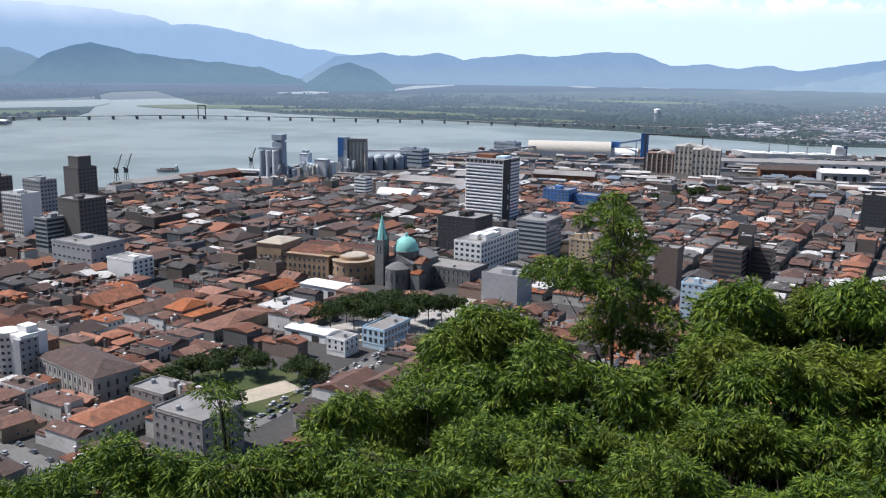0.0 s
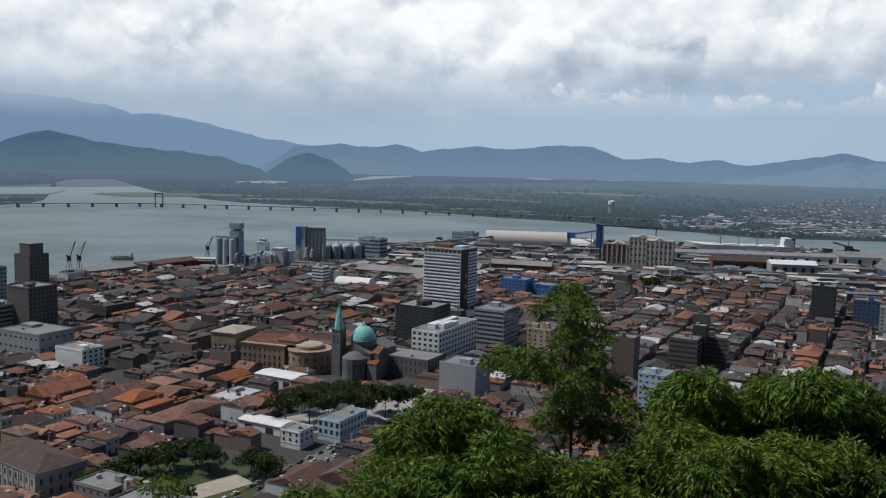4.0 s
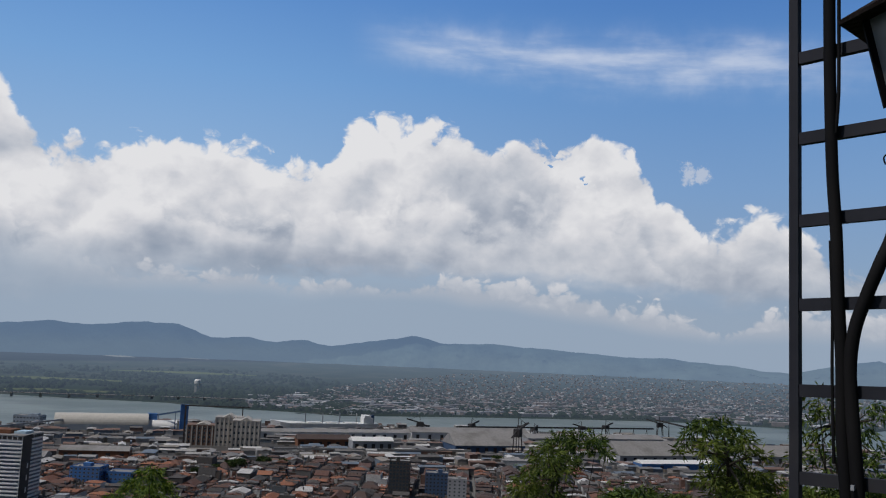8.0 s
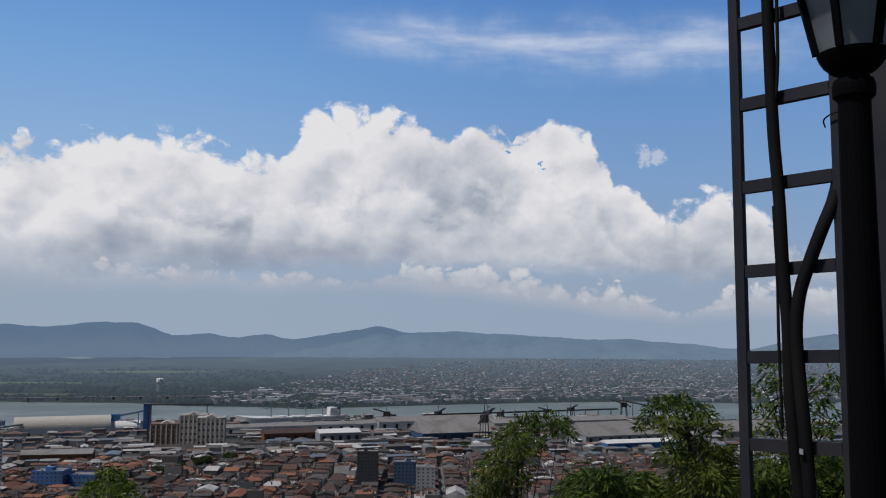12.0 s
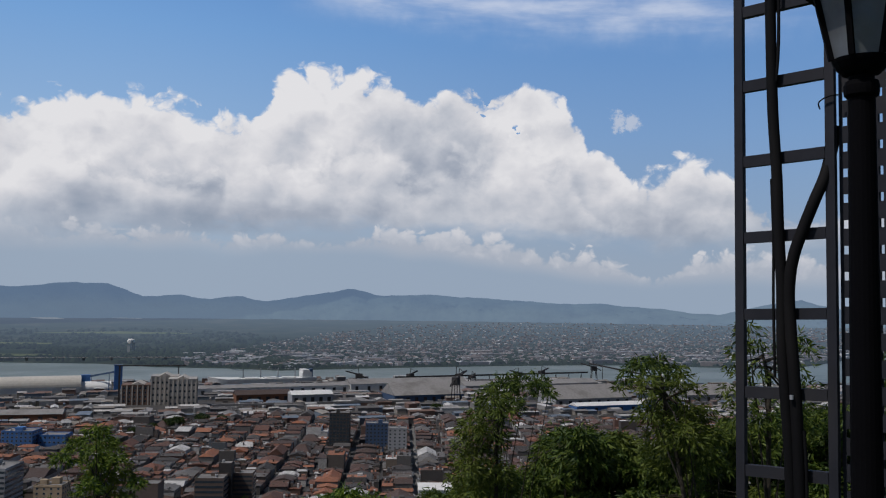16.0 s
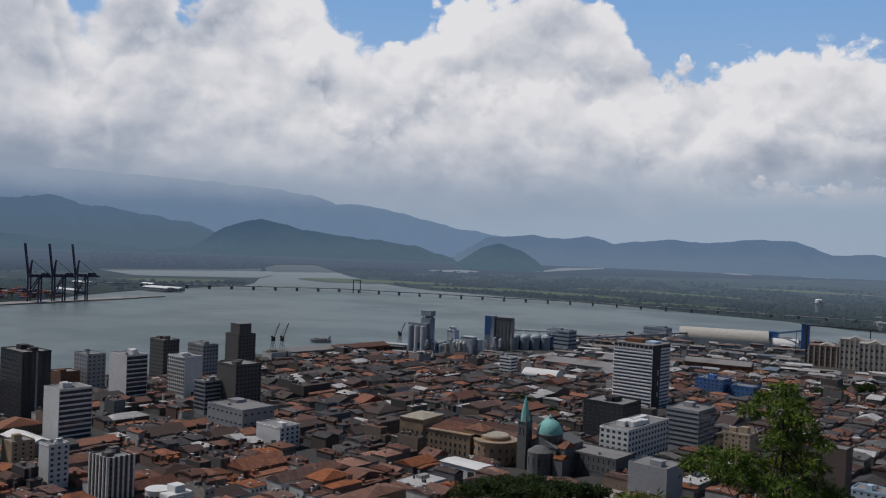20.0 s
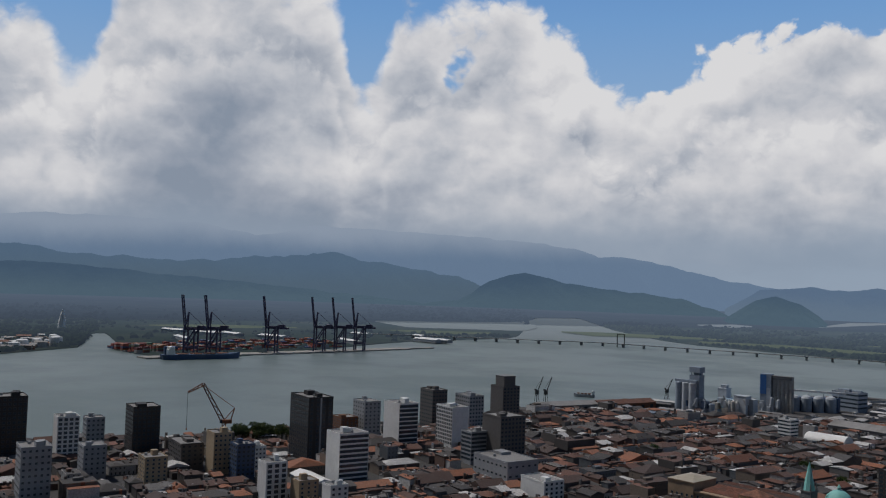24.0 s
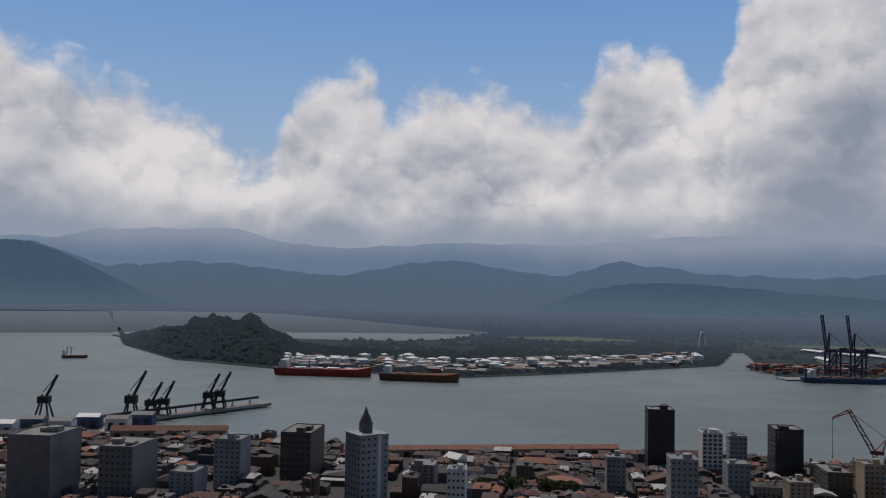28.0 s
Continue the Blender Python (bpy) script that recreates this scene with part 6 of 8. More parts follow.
# ---- island, tank farm and far bank ----
isl = Form()
n, m = 90, 10
ISLE = [(-86.4, 0), (-85.6, 12), (-83.4, 46), (-82, 62), (-80, 74), (-78.6, 76), (-77.6, 62), (-76.4, 42), (-75.6, 28), (-74, 20), (-70, 17), (-67, 12), (-66, 0)]


def isle(az, s):
    """A place on the wooded island: its hill in the west, and the low ridge that runs on behind the depots."""
    set_back = between(az, [(-77, 30), (-75, 210), (-66, 230)])
    r = far_r(az) + set_back + s * between(az, [(-77, 420), (-75, 130), (-66, 100)])
    h = between(az, ISLE) * math.sin(math.pi * s) ** 0.8 * (1 + 0.2 * noise.fractal((az * 0.9, s * 4, 2), 0.8, 2, 4))
    return r, max(0.2, h)


for i in range(n + 1):
    az = -86.4 + 20.4 * i / n
    for k2 in range(m + 1):
        r, z = isle(az, k2 / m)
        isl.v.append(polar(az, r, z))
isl.f = [(i * (m + 1) + j, i * (m + 1) + j + 1, (i + 1) * (m + 1) + j + 1, (i + 1) * (m + 1) + j) for i in range(n) for j in range(m)]
isl.m = [0] * len(isl.f)
# A faint emission paints haze over the island's woods.
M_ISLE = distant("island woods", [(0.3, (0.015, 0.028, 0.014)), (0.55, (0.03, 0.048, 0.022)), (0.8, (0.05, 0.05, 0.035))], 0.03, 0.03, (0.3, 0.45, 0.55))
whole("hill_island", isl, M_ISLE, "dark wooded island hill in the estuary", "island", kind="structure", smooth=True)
k = random.Random(17)
tank = thing("storage_tank", "white cylindrical storage tank on the far bank", "tank", pose(*polar(-70, 1800)), group="tank farm")
part("shell", Form().turn(0, 0, [(11, 0), (11, 13), (10.6, 13.4)], 20), M_WHITE, tank)
part("roof", Form().turn(0, 0, [(10.6, 13.4), (5, 14.8), (0.4, 15.4)], 20), M_ROOFWHITE, tank)
for i in range(70):
    az = k.uniform(-77, -50)
    r = far_r(az) + k.uniform(40, 230)
    s = k.uniform(0.55, 1.15)
    c = copy_thing(tank, pose(*polar(az, r, 0.3)))
    c.scale = (s, s, s * k.uniform(0.8, 1.3))
k = random.Random(23)
f = Form()
for i in range(330):
    az = k.uniform(-77, -50.5)
    r = far_r(az) + k.uniform(25, 300)
    x, y, _ = polar(az, r)
    w, d, h = k.uniform(10, 38), k.uniform(8, 16), k.uniform(4, 10)
    q = radians(-az + k.uniform(-20, 20))
    f.box(x, y, 0.2, w, d, h, q, skip_floor=True)
    if k.random() < 0.7:
        f.gable(x, y, h + 0.2, w, d, k.uniform(1.5, 3.5), q)
M_DEPOT = many("depot walls and roofs", [(0.50, 0.49, 0.47), (0.34, 0.33, 0.32), (0.62, 0.61, 0.59), (0.24, 0.20, 0.17), (0.42, 0.40, 0.37), (0.30, 0.15, 0.10)], 0.85)
whole("depot_buildings", f, M_DEPOT, "pale low depot buildings between the storage tanks", "buildings", kind="stuff")
sail = thing("sail_monument", "tall white conical tower on the far bank", "tower", pose(*polar(-49.9, 2580)))
part("shaft", Form().turn(0, 0, [(11, 0), (9, 18), (6, 34), (2, 46), (0.3, 50)], 16), M_WHITE, sail)
wt = thing("water_tower", "white water tower with two linked shafts", "tower", pose(580, 2427, 0, 0, 0, -13))
part("shaft", Form().box(-7, 0, 0, 7, 7, 30).box(6, 0, 0, 8, 7, 26), M_WHITE, wt)
part("tank", Form().turn(-2, 0, [(9, 26), (9, 34), (5, 37)], 16), M_WHITE, wt)
fac = thing("far_factory", "pale factory with a stack across the basin", "factory", pose(1600, 880, 0, 0, 0, -30))
part("hall", Form().box(0, 0, 0, 70, 30, 30).gable(0, 0, 30, 70, 30, 8), M_WHITE, fac)
part("tower", Form().box(-6, 0, 30, 12, 12, 22).box(36, 0, 0, 10, 14, 40), M_RUST, fac)
for i in range(5):
    part("bay", Form().box(-28 + i * 13, -15.2, 3, 8, 0.4, 22), M_GREYW, fac)
for i, (x, y, h) in enumerate(((1280, 688, 20), (1302, 676, 17), (1324, 664, 15))):
    block("white apartment tower by the far quarter", x, y, 16, 14, h, M_WHITE, 5, (5, 4), (1.8, 1.4), huts=1)

k = random.Random(23)
W, R = Form(), Form()
count = 0
while count < 7000:
    az = k.uniform(16.5, 66)
    dep = 1.2 + (between(az, FAR_SHORE) - 1.25) * k.random() ** 0.85
    edge = between(az, [(16, 4.0), (19, 3.5), (24, 2.4), (30, 1.65), (38, 1.35), (66, 1.25)])
    if dep < edge or dep > between(az, FAR_SHORE) - 0.05:
        continue
    r = at_dep(az, dep)
    x, y, _ = polar(az, r)
    z = land_z(r) + 0.3
    q = min(1.0, 2500 / r)
    w, d, h = k.uniform(6, 14) * q, k.uniform(6, 11) * q, k.choice((3, 3.5, 4, 5, 6, 7)) * q
    yaw = radians(k.choice((-30, 60)) + k.uniform(-8, 8))
    W.box(x, y, z - 3, w, d, h + 3, yaw, skip_floor=True)
    R.gable(x, y, z + h, w, d, k.uniform(0.6, 2.0), yaw, 0, 0, 0.3)
    count += 1
for i in range(90):
    az = k.uniform(17, 60)
    r = far_r(az) + k.uniform(15, 500)
    x, y, _ = polar(az, r)
    W.box(x, y, land_z(r), k.uniform(30, 80), k.uniform(14, 26), k.uniform(6, 10), radians(-12 + k.uniform(-20, 20)), skip_floor=True)
far_town = thing("far_town", "far low town of small pale houses beyond the river", "houses", pose(0, 0, 0), kind="stuff")
# Far houses get haze painted on as a faint blue glow.
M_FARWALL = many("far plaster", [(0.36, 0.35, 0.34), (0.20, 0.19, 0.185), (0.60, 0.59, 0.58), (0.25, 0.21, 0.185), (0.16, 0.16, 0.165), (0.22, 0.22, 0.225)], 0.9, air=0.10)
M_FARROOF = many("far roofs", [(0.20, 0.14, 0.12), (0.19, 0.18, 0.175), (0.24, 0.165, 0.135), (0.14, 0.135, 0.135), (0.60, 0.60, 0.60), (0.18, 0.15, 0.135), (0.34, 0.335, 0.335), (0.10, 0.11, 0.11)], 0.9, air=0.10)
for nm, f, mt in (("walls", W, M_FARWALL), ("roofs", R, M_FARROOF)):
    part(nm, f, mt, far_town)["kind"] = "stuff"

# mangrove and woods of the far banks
# Distance haze is put into the crowns' own glow.
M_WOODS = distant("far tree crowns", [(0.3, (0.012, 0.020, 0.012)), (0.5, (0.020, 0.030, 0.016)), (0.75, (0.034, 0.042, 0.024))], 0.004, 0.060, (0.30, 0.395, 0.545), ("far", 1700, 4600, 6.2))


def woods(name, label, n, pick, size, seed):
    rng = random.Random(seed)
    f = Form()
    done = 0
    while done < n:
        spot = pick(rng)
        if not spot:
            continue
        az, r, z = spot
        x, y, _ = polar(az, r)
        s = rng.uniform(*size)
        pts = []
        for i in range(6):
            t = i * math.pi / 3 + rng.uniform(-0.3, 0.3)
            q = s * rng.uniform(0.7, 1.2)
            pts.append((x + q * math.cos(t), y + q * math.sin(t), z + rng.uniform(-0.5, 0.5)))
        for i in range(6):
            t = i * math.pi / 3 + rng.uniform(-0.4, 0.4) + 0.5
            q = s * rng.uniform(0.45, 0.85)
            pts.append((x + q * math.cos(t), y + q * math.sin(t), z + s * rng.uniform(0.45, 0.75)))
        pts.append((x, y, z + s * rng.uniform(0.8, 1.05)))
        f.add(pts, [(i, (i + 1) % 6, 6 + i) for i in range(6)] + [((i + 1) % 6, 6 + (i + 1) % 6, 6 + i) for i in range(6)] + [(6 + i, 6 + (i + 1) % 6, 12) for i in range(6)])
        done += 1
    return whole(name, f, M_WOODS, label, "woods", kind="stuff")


def bank(rng):
    az = rng.uniform(-95, 66)
    sh = between(az, FAR_SHORE)
    lo = 2.0 if az < 17 else between(az, [(17, 2.0), (24, 2.6), (30, 3.4), (66, 3.4)])
    if -31.5 < az < -21.3 and sh > 2.4:
        if rng.random() < 0.7:
            return None
        dep = rng.uniform(1.5, 2.3) if rng.random() < 0.8 else rng.uniform(3.2, sh)
        r = at_dep(az, dep)
        return (az, r, land_z(r)) if dep < sh - 0.05 else None
    if -48 < az < -26 and rng.random() < 0.85:
        return None
    dep = lo + (sh - lo) * rng.random() ** 0.8
    if az < -63 and dep > between(az, [(q[0], q[1]) for q in ESTUARY]) - 0.04 and (az < -73.5 or dep < between(az, [(q[0], q[2]) for q in ESTUARY])):
        return None
    if dep > sh - 0.03 or dep < 1.3:
        return None
    if az > 24 and rng.random() < 0.8:
        return None
    if any(q[0][0] < az < q[-1][0] and between(az, [(m[0], m[1]) for m in q]) < dep < between(az, [(m[0], m[2]) for m in q]) + 0.05 for q in MEADOWS):
        return None
    if noise.noise((az * 0.5, dep * 3.2, 4.0)) > 0.22:
        return None
    r = at_dep(az, dep)
    return az, r, land_z(r)


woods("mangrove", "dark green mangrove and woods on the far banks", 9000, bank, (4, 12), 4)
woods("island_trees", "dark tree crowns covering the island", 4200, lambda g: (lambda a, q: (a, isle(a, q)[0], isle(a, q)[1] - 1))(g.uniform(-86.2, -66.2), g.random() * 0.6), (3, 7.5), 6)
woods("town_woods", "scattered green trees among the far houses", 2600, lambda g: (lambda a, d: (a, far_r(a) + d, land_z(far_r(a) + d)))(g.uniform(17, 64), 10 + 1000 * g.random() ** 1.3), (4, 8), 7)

# yards between the sheds: huts, wagons, trucks and stacks
k = random.Random(41)
W, R = Form(), Form()
n = 0
while n < 2900:
    az, r = k.uniform(-16, 68), k.uniform(1080, 1850)
    if r > near_r(az) - 22:
        continue
    x, y, _ = polar(az, r)
    if any(abs((x - a) * math.cos(q) + (y - b) * math.sin(q)) < e + 5 and abs(-(x - a) * math.sin(q) + (y - b) * math.cos(q)) < g + 5 for a, b, e, g, q in CLEAR):
        continue
    n += 1
    yaw = radians(-14 + k.uniform(-6, 6) + k.choice((0, 0, 90)))
    if k.random() < 0.35:
        w, d, h = k.uniform(12, 38), k.uniform(8, 16), k.uniform(3.5, 8)
        W.box(x, y, 0, w, d, h, yaw, skip_floor=True)
        R.gable(x, y, h, w, d, k.uniform(0.8, 2.4), yaw, 0, 0, 0.4)
    else:
        W.box(x, y, 0.2, k.uniform(6, 16), 2.6, k.uniform(2.4, 4.0), yaw, skip_floor=True)
yard = thing("port_yard", "rail wagons, trucks, huts and stacks in the port yards", "yard", pose(0, 0, 0), kind="stuff")
M_YARD = many("yard steel and plaster", [(0.42, 0.41, 0.39), (0.20, 0.195, 0.19), (0.30, 0.27, 0.23), (0.62, 0.61, 0.59), (0.13, 0.125, 0.12), (0.20, 0.12, 0.09), (0.16, 0.21, 0.27), (0.36, 0.35, 0.34)], 0.8)
for nm, f, mt in (("body", W, M_YARD), ("roof", R, M_YARD)):
    part(nm, f, mt, yard)["kind"] = "stuff"


# ---- the old town: rows of tiled houses on a street grid ----
rnd = random.Random(11)
PITCH_U, PITCH_V, STREET = 58.0, 88.0, 7.0
for c in ((-96, 384, 30), (-76, 396, 22), (-40, 492, 30), (-10, 505, 26), (4, 540, 16), (-62, 372, 8), (-50, 404, 8), (-38, 430, 8), (-74, 356, 8), (-25, 450, 8), (-180, 330, 5), (-170, 323, 5), (-160, 316, 5), (-150, 309, 5), (-140, 301, 5)):
    clear(*c)


def free(x, y, r=6.0):
    for a, b, e, g, q in CLEAR:
        dx, dy = x - a, y - b
        if abs(dx * math.cos(q) + dy * math.sin(q)) < e + r and abs(-dx * math.sin(q) + dy * math.cos(q)) < g + r:
            return False
    return True


def house_specs():
    out = []
    for iu in range(-20, 16):
        for iv in range(-12, 22):
            u0, v0 = 15 + iu * PITCH_U + STREET / 2, -20 + iv * PITCH_V + STREET / 2
            cu, cv = u0 + (PITCH_U - STREET) / 2, v0 + (PITCH_V - STREET) / 2
            x, y = town(cu, cv)
            r, az = math.hypot(x, y), math.degrees(math.atan2(x, y))
            if not (-112 < az < 74) or r < 240 or r > 1700:
                continue
            for side in (0, 1):
                v = v0
                while v < v0 + PITCH_V - STREET - 5:
                    fw = rnd.uniform(6.5, 13.5)
                    if rnd.random() < 0.22:
                        fw = rnd.uniform(15, 34)
                    fw = min(fw, v0 + PITCH_V - STREET - v)
                    half = (PITCH_U - STREET) / 2
                    dep = rnd.uniform(0.82, 1.0) * half
                    pu = u0 + dep / 2 if side == 0 else u0 + 2 * half - dep / 2
                    hx, hy = town(pu, v + fw / 2)
                    hr, ha = math.hypot(hx, hy), math.degrees(math.atan2(hx, hy))
                    edge = foot_r(ha) + 10
                    if edge < hr < min(near_r(ha) - 26, 1130 if ha > -16 else 1600) and free(hx, hy, min(fw, dep) * 0.42) and rnd.random() > 0.03:
                        big = rnd.random()
                        h = rnd.uniform(4.2, 7.0) if big < 0.6 else rnd.uniform(6.5, 9.5) if big < 0.97 else rnd.uniform(12, 17)
                        port = hr > 0.82 * near_r(ha)
                        out.append(dict(x=hx, y=hy, w=dep, d=fw - 0.15, h=h, side=side, r=hr, az=ha, flat=big > 0.97 or rnd.random() < 0.07, along="y" if rnd.random() < 0.62 else "x", hip=rnd.choice((0, 0, 0.6, 0.9)), rise=rnd.uniform(1.1, 2.4), seed=rnd.random(), port=port))
                    v += fw
    return out


def house_forms(s, W, R, G, x=0.0, y=0.0, yaw=0.0, windows=True):
    """Writes one house into the forms for walls, roof and openings."""
    k = random.Random(s["seed"])
    w, d, h = s["w"], s["d"], s["h"]
    out = -1 if s["side"] == 0 else 1
    c, q = math.cos(yaw), math.sin(yaw)

    def put(a, b):
        return x + a * c - b * q, y + a * q + b * c

    main = w * k.uniform(0.55, 0.8)
    px, py = put(out * (w - main) / 2, 0)
    W.box(px, py, 0, main, d, h, yaw, skip_floor=True)
    if s["flat"]:
        R.box(px, py, h - 0.35, main - 0.5, d - 0.5, 0.2 + 0.2, yaw, skip_floor=True)
        hx, hy = put(out * (w - main) / 2 + k.uniform(-0.2, 0.2) * main, k.uniform(-0.2, 0.2) * d)
        W.box(hx, hy, h, main * 0.25, d * 0.3, 2.0, yaw, skip_floor=True)
    else:
        R.gable(px, py, h, main, d, s["rise"] * (0.6 + d / 18), yaw, 0, s["hip"], 0.35, s["along"])
        if s["hip"] == 0:
            for e in (-1, 1):
                if s["along"] == "x":
                    rx, ry = put(out * (w - main) / 2 + e * (main / 2 + 0.1), 0)
                    W.box(rx, ry, h, 0.3, d, 0.35, yaw, skip_floor=True)
        if k.random() < 0.3:
            tx, ty = put(out * (w - main) / 2 + k.uniform(-0.3, 0.3) * main, k.uniform(-0.3, 0.3) * d)
            W.box(tx, ty, h + 0.4, 1.2, 1.2, s["rise"] + k.uniform(0.4, 1.2), yaw, skip_floor=True)
    rest = w - main
    ax, ay = put(-out * main / 2, k.choice((-1, 1)) * d * 0.04)
    ah = h * k.uniform(0.5, 0.85)
    wide = d * k.uniform(0.8, 1.0)
    W.box(ax, ay, 0, rest, wide, ah, yaw, skip_floor=True)
    R.gable(ax, ay, ah, rest, wide, k.uniform(0.5, 1.3), yaw, 0, k.choice((0, 0.7)), 0.25, k.choice("xy"))
    for i in range(k.choice((1, 2, 3, 4, 5))):
        tx, ty = put(k.uniform(-0.45, 0.45) * w, k.uniform(-0.42, 0.42) * d)
        W.box(tx, ty, ah, k.uniform(0.8, 2.2), k.uniform(0.8, 1.8), (h - ah) + k.uniform(0.6, 2.2), yaw, skip_floor=True)
    for i in range(k.choice((1, 2, 3))):
        tx, ty = put(k.uniform(-0.4, 0.4) * w, k.uniform(-0.4, 0.4) * d)
        R.box(tx, ty, ah + 0.6, k.uniform(1.2, 3.5), k.uniform(1.0, 2.5), (h - ah) * 0.7 + k.uniform(0.3, 1.2), yaw, skip_floor=True)
    if k.random() < 0.35:
        tx, ty = put(-out * main / 2, k.uniform(-0.3, 0.3) * d)
        R.box(tx, ty, ah + 0.5, rest * k.uniform(0.5, 0.9), d * k.uniform(0.2, 0.45), 0.5, yaw, skip_floor=True)
    if windows:
        floors = max(1, int(h / 3.2))
        n = max(1, int(d / 2.6))
        for i in range(floors):
            for j in range(n):
                gx, gy = put(out * w / 2, -d / 2 + d * (j + 0.5) / n)
                G.box(gx, gy, 0.9 + i * h / floors if i else 0.2, 0.16, 1.1, 1.5 if i else 2.1, yaw, skip_floor=True)
        if k.random() < 0.5:
            for i in range(floors):
                for j in range(2):
                    gx, gy = put(out * (w - main) / 2 + (j - 0.5) * main * 0.5, -d / 2)
                    G.box(gx, gy, 1.0 + i * h / floors, 1.0, 0.16, 1.3, yaw, skip_floor=True)


specs = house_specs()
# crooked rows along the street under the hill
k = random.Random(77)
for row, (ox, oy) in enumerate(((-208, 366), (-216, 390))):
    run = 0.0
    while run < 112:
        fw = k.uniform(7, 13)
        x, y = ox + (run + fw / 2) * 0.777, oy - (run + fw / 2) * 0.629
        run += fw
        if row == 1 and run > 30 or not free(x, y, 3.0):
            continue
        specs.append(dict(x=x, y=y, w=k.uniform(15, 19), d=fw - 0.15, h=k.uniform(4.5, 7.5), side=0, r=math.hypot(x, y), az=math.degrees(math.atan2(x, y)), flat=False, along=k.choice("xy"), hip=k.choice((0, 0.7)), rise=k.uniform(1.2, 2.2), seed=k.random(), port=False, yaw=51.0))
near = sorted([s for s in specs if -42 < s["az"] < 14 and s["h"] < 11 and not s["flat"]], key=lambda s: s["r"])[:240]
ids = {id(s) for s in near}
W, R, G = Form(), Form(), Form()
for s in specs:
    if id(s) not in ids:
        house_forms(s, W, R, G, s["x"], s["y"], radians(s.get("yaw", -30.0)), s["r"] < 760)
rows_of = thing("old_town_houses", "dense rows of plastered houses under terracotta and grey roofs", "houses", pose(0, 0, 0), kind="stuff")
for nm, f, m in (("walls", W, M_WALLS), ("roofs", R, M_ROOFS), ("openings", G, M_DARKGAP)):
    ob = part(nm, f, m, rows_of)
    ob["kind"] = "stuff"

HOUSE_WALLS = [paint("house plaster", c, 0.85, 0.7, 0.3, 0.35, per="object", spread=0.12) for c in ((0.60, 0.59, 0.565), (0.48, 0.47, 0.44), (0.20, 0.195, 0.19), (0.28, 0.23, 0.165), (0.11, 0.107, 0.104), (0.20, 0.135, 0.10))]
for s in near:
    k = random.Random(s["seed"] * 7 + 1)
    tone = k.choice(("orange", "orange", "red-brown", "weathered brown", "faded orange", "faded orange"))
    root = thing("row_house", f"old plastered row house with a {tone} tiled roof", "house", pose(s["x"], s["y"], 0, 0, 0, s.get("yaw", -30.0)), group="row houses of the old town")
    W, R, G = Form(), Form(), Form()
    house_forms(s, W, R, G, windows=False)
    part("wall", W, k.choice(HOUSE_WALLS), root)
    part("roof", R, M_TERRA[("faded orange", "orange", "red-brown", "weathered brown").index(tone)], root)
    out = -1 if s["side"] == 0 else 1
    if out > 0:
        n = max(1, int(s["d"] / 2.8))
        floors = max(1, int(s["h"] / 3.3))
        for i in range(floors):
            for j in range(n):
                m = pose(s["w"] / 2, -s["d"] / 2 + s["d"] * (j + 0.5) / n, 0.1 if i == 0 else 0.9 + i * s["h"] / floors, 0, 0, 90)
                part("door" if i == 0 and j == 0 else "window", pane_mesh(1.1, 2.3 if i == 0 else 1.5), None, root, m=m)
    else:
        for j in range(2):
            part("window", pane_mesh(1.0, 1.3), None, root, m=pose((j - 0.5) * 4 - 1, -s["d"] / 2, 1.6))
        if "yaw" in s:
            for i in range(max(1, int(s["h"] / 3.2))):
                for j in range(max(1, int(s["d"] / 2.6))):
                    part("window", pane_mesh(1.1, 1.9), None, root, m=pose(-s["w"] / 2, -s["d"] / 2 + 1.3 + j * 2.6, 0.5 + i * 3.2, 0, 0, -90))


# ---- foreground trees on the hillside ----
def leaf_material(name, cols):
    k = Nodes(name)
    r = k.node("NewGeometry").outputs["Random Per Island"]
    c = k.ramp(r, [(i / (len(cols) - 1), c) for i, c in enumerate(cols)])
    c = k.mix(k.math("MULTIPLY", k.smooth(k.noise(0.35, 3), 0.45, 0.72), 0.4), c, (0.17, 0.18, 0.02))
    k.link(c, k.bsdf.inputs["Base Color"])
    k.bsdf.inputs["Roughness"].default_value = 0.6
    k.bsdf.inputs["Specular IOR Level"].default_value = 0.28
    t = k.node("BsdfTranslucent")
    k.link(c, t.inputs["Color"])
    m = k.node("MixShader", Fac=0.2)
    k.link(k.bsdf.outputs[0], m.inputs[1])
    k.link(t.outputs[0], m.inputs[2])
    k.link(m.outputs[0], k.out.inputs["Surface"])
    return k.mat


M_BAMBOO = leaf_material("bamboo leaves", [(0.028, 0.068, 0.007), (0.085, 0.155, 0.011), (0.19, 0.25, 0.02), (0.05, 0.10, 0.009), (0.014, 0.036, 0.006)])
# Darker copy of the bamboo leaves: backlit shade is painted into the colour.
M_BAMBOO_SHADED = leaf_material("bamboo leaves, backlit tone", [(0.022, 0.050, 0.008), (0.058, 0.100, 0.012), (0.115, 0.155, 0.017), (0.04, 0.075, 0.009), (0.014, 0.032, 0.006)])
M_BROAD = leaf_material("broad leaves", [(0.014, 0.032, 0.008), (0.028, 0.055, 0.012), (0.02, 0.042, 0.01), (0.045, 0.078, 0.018)])


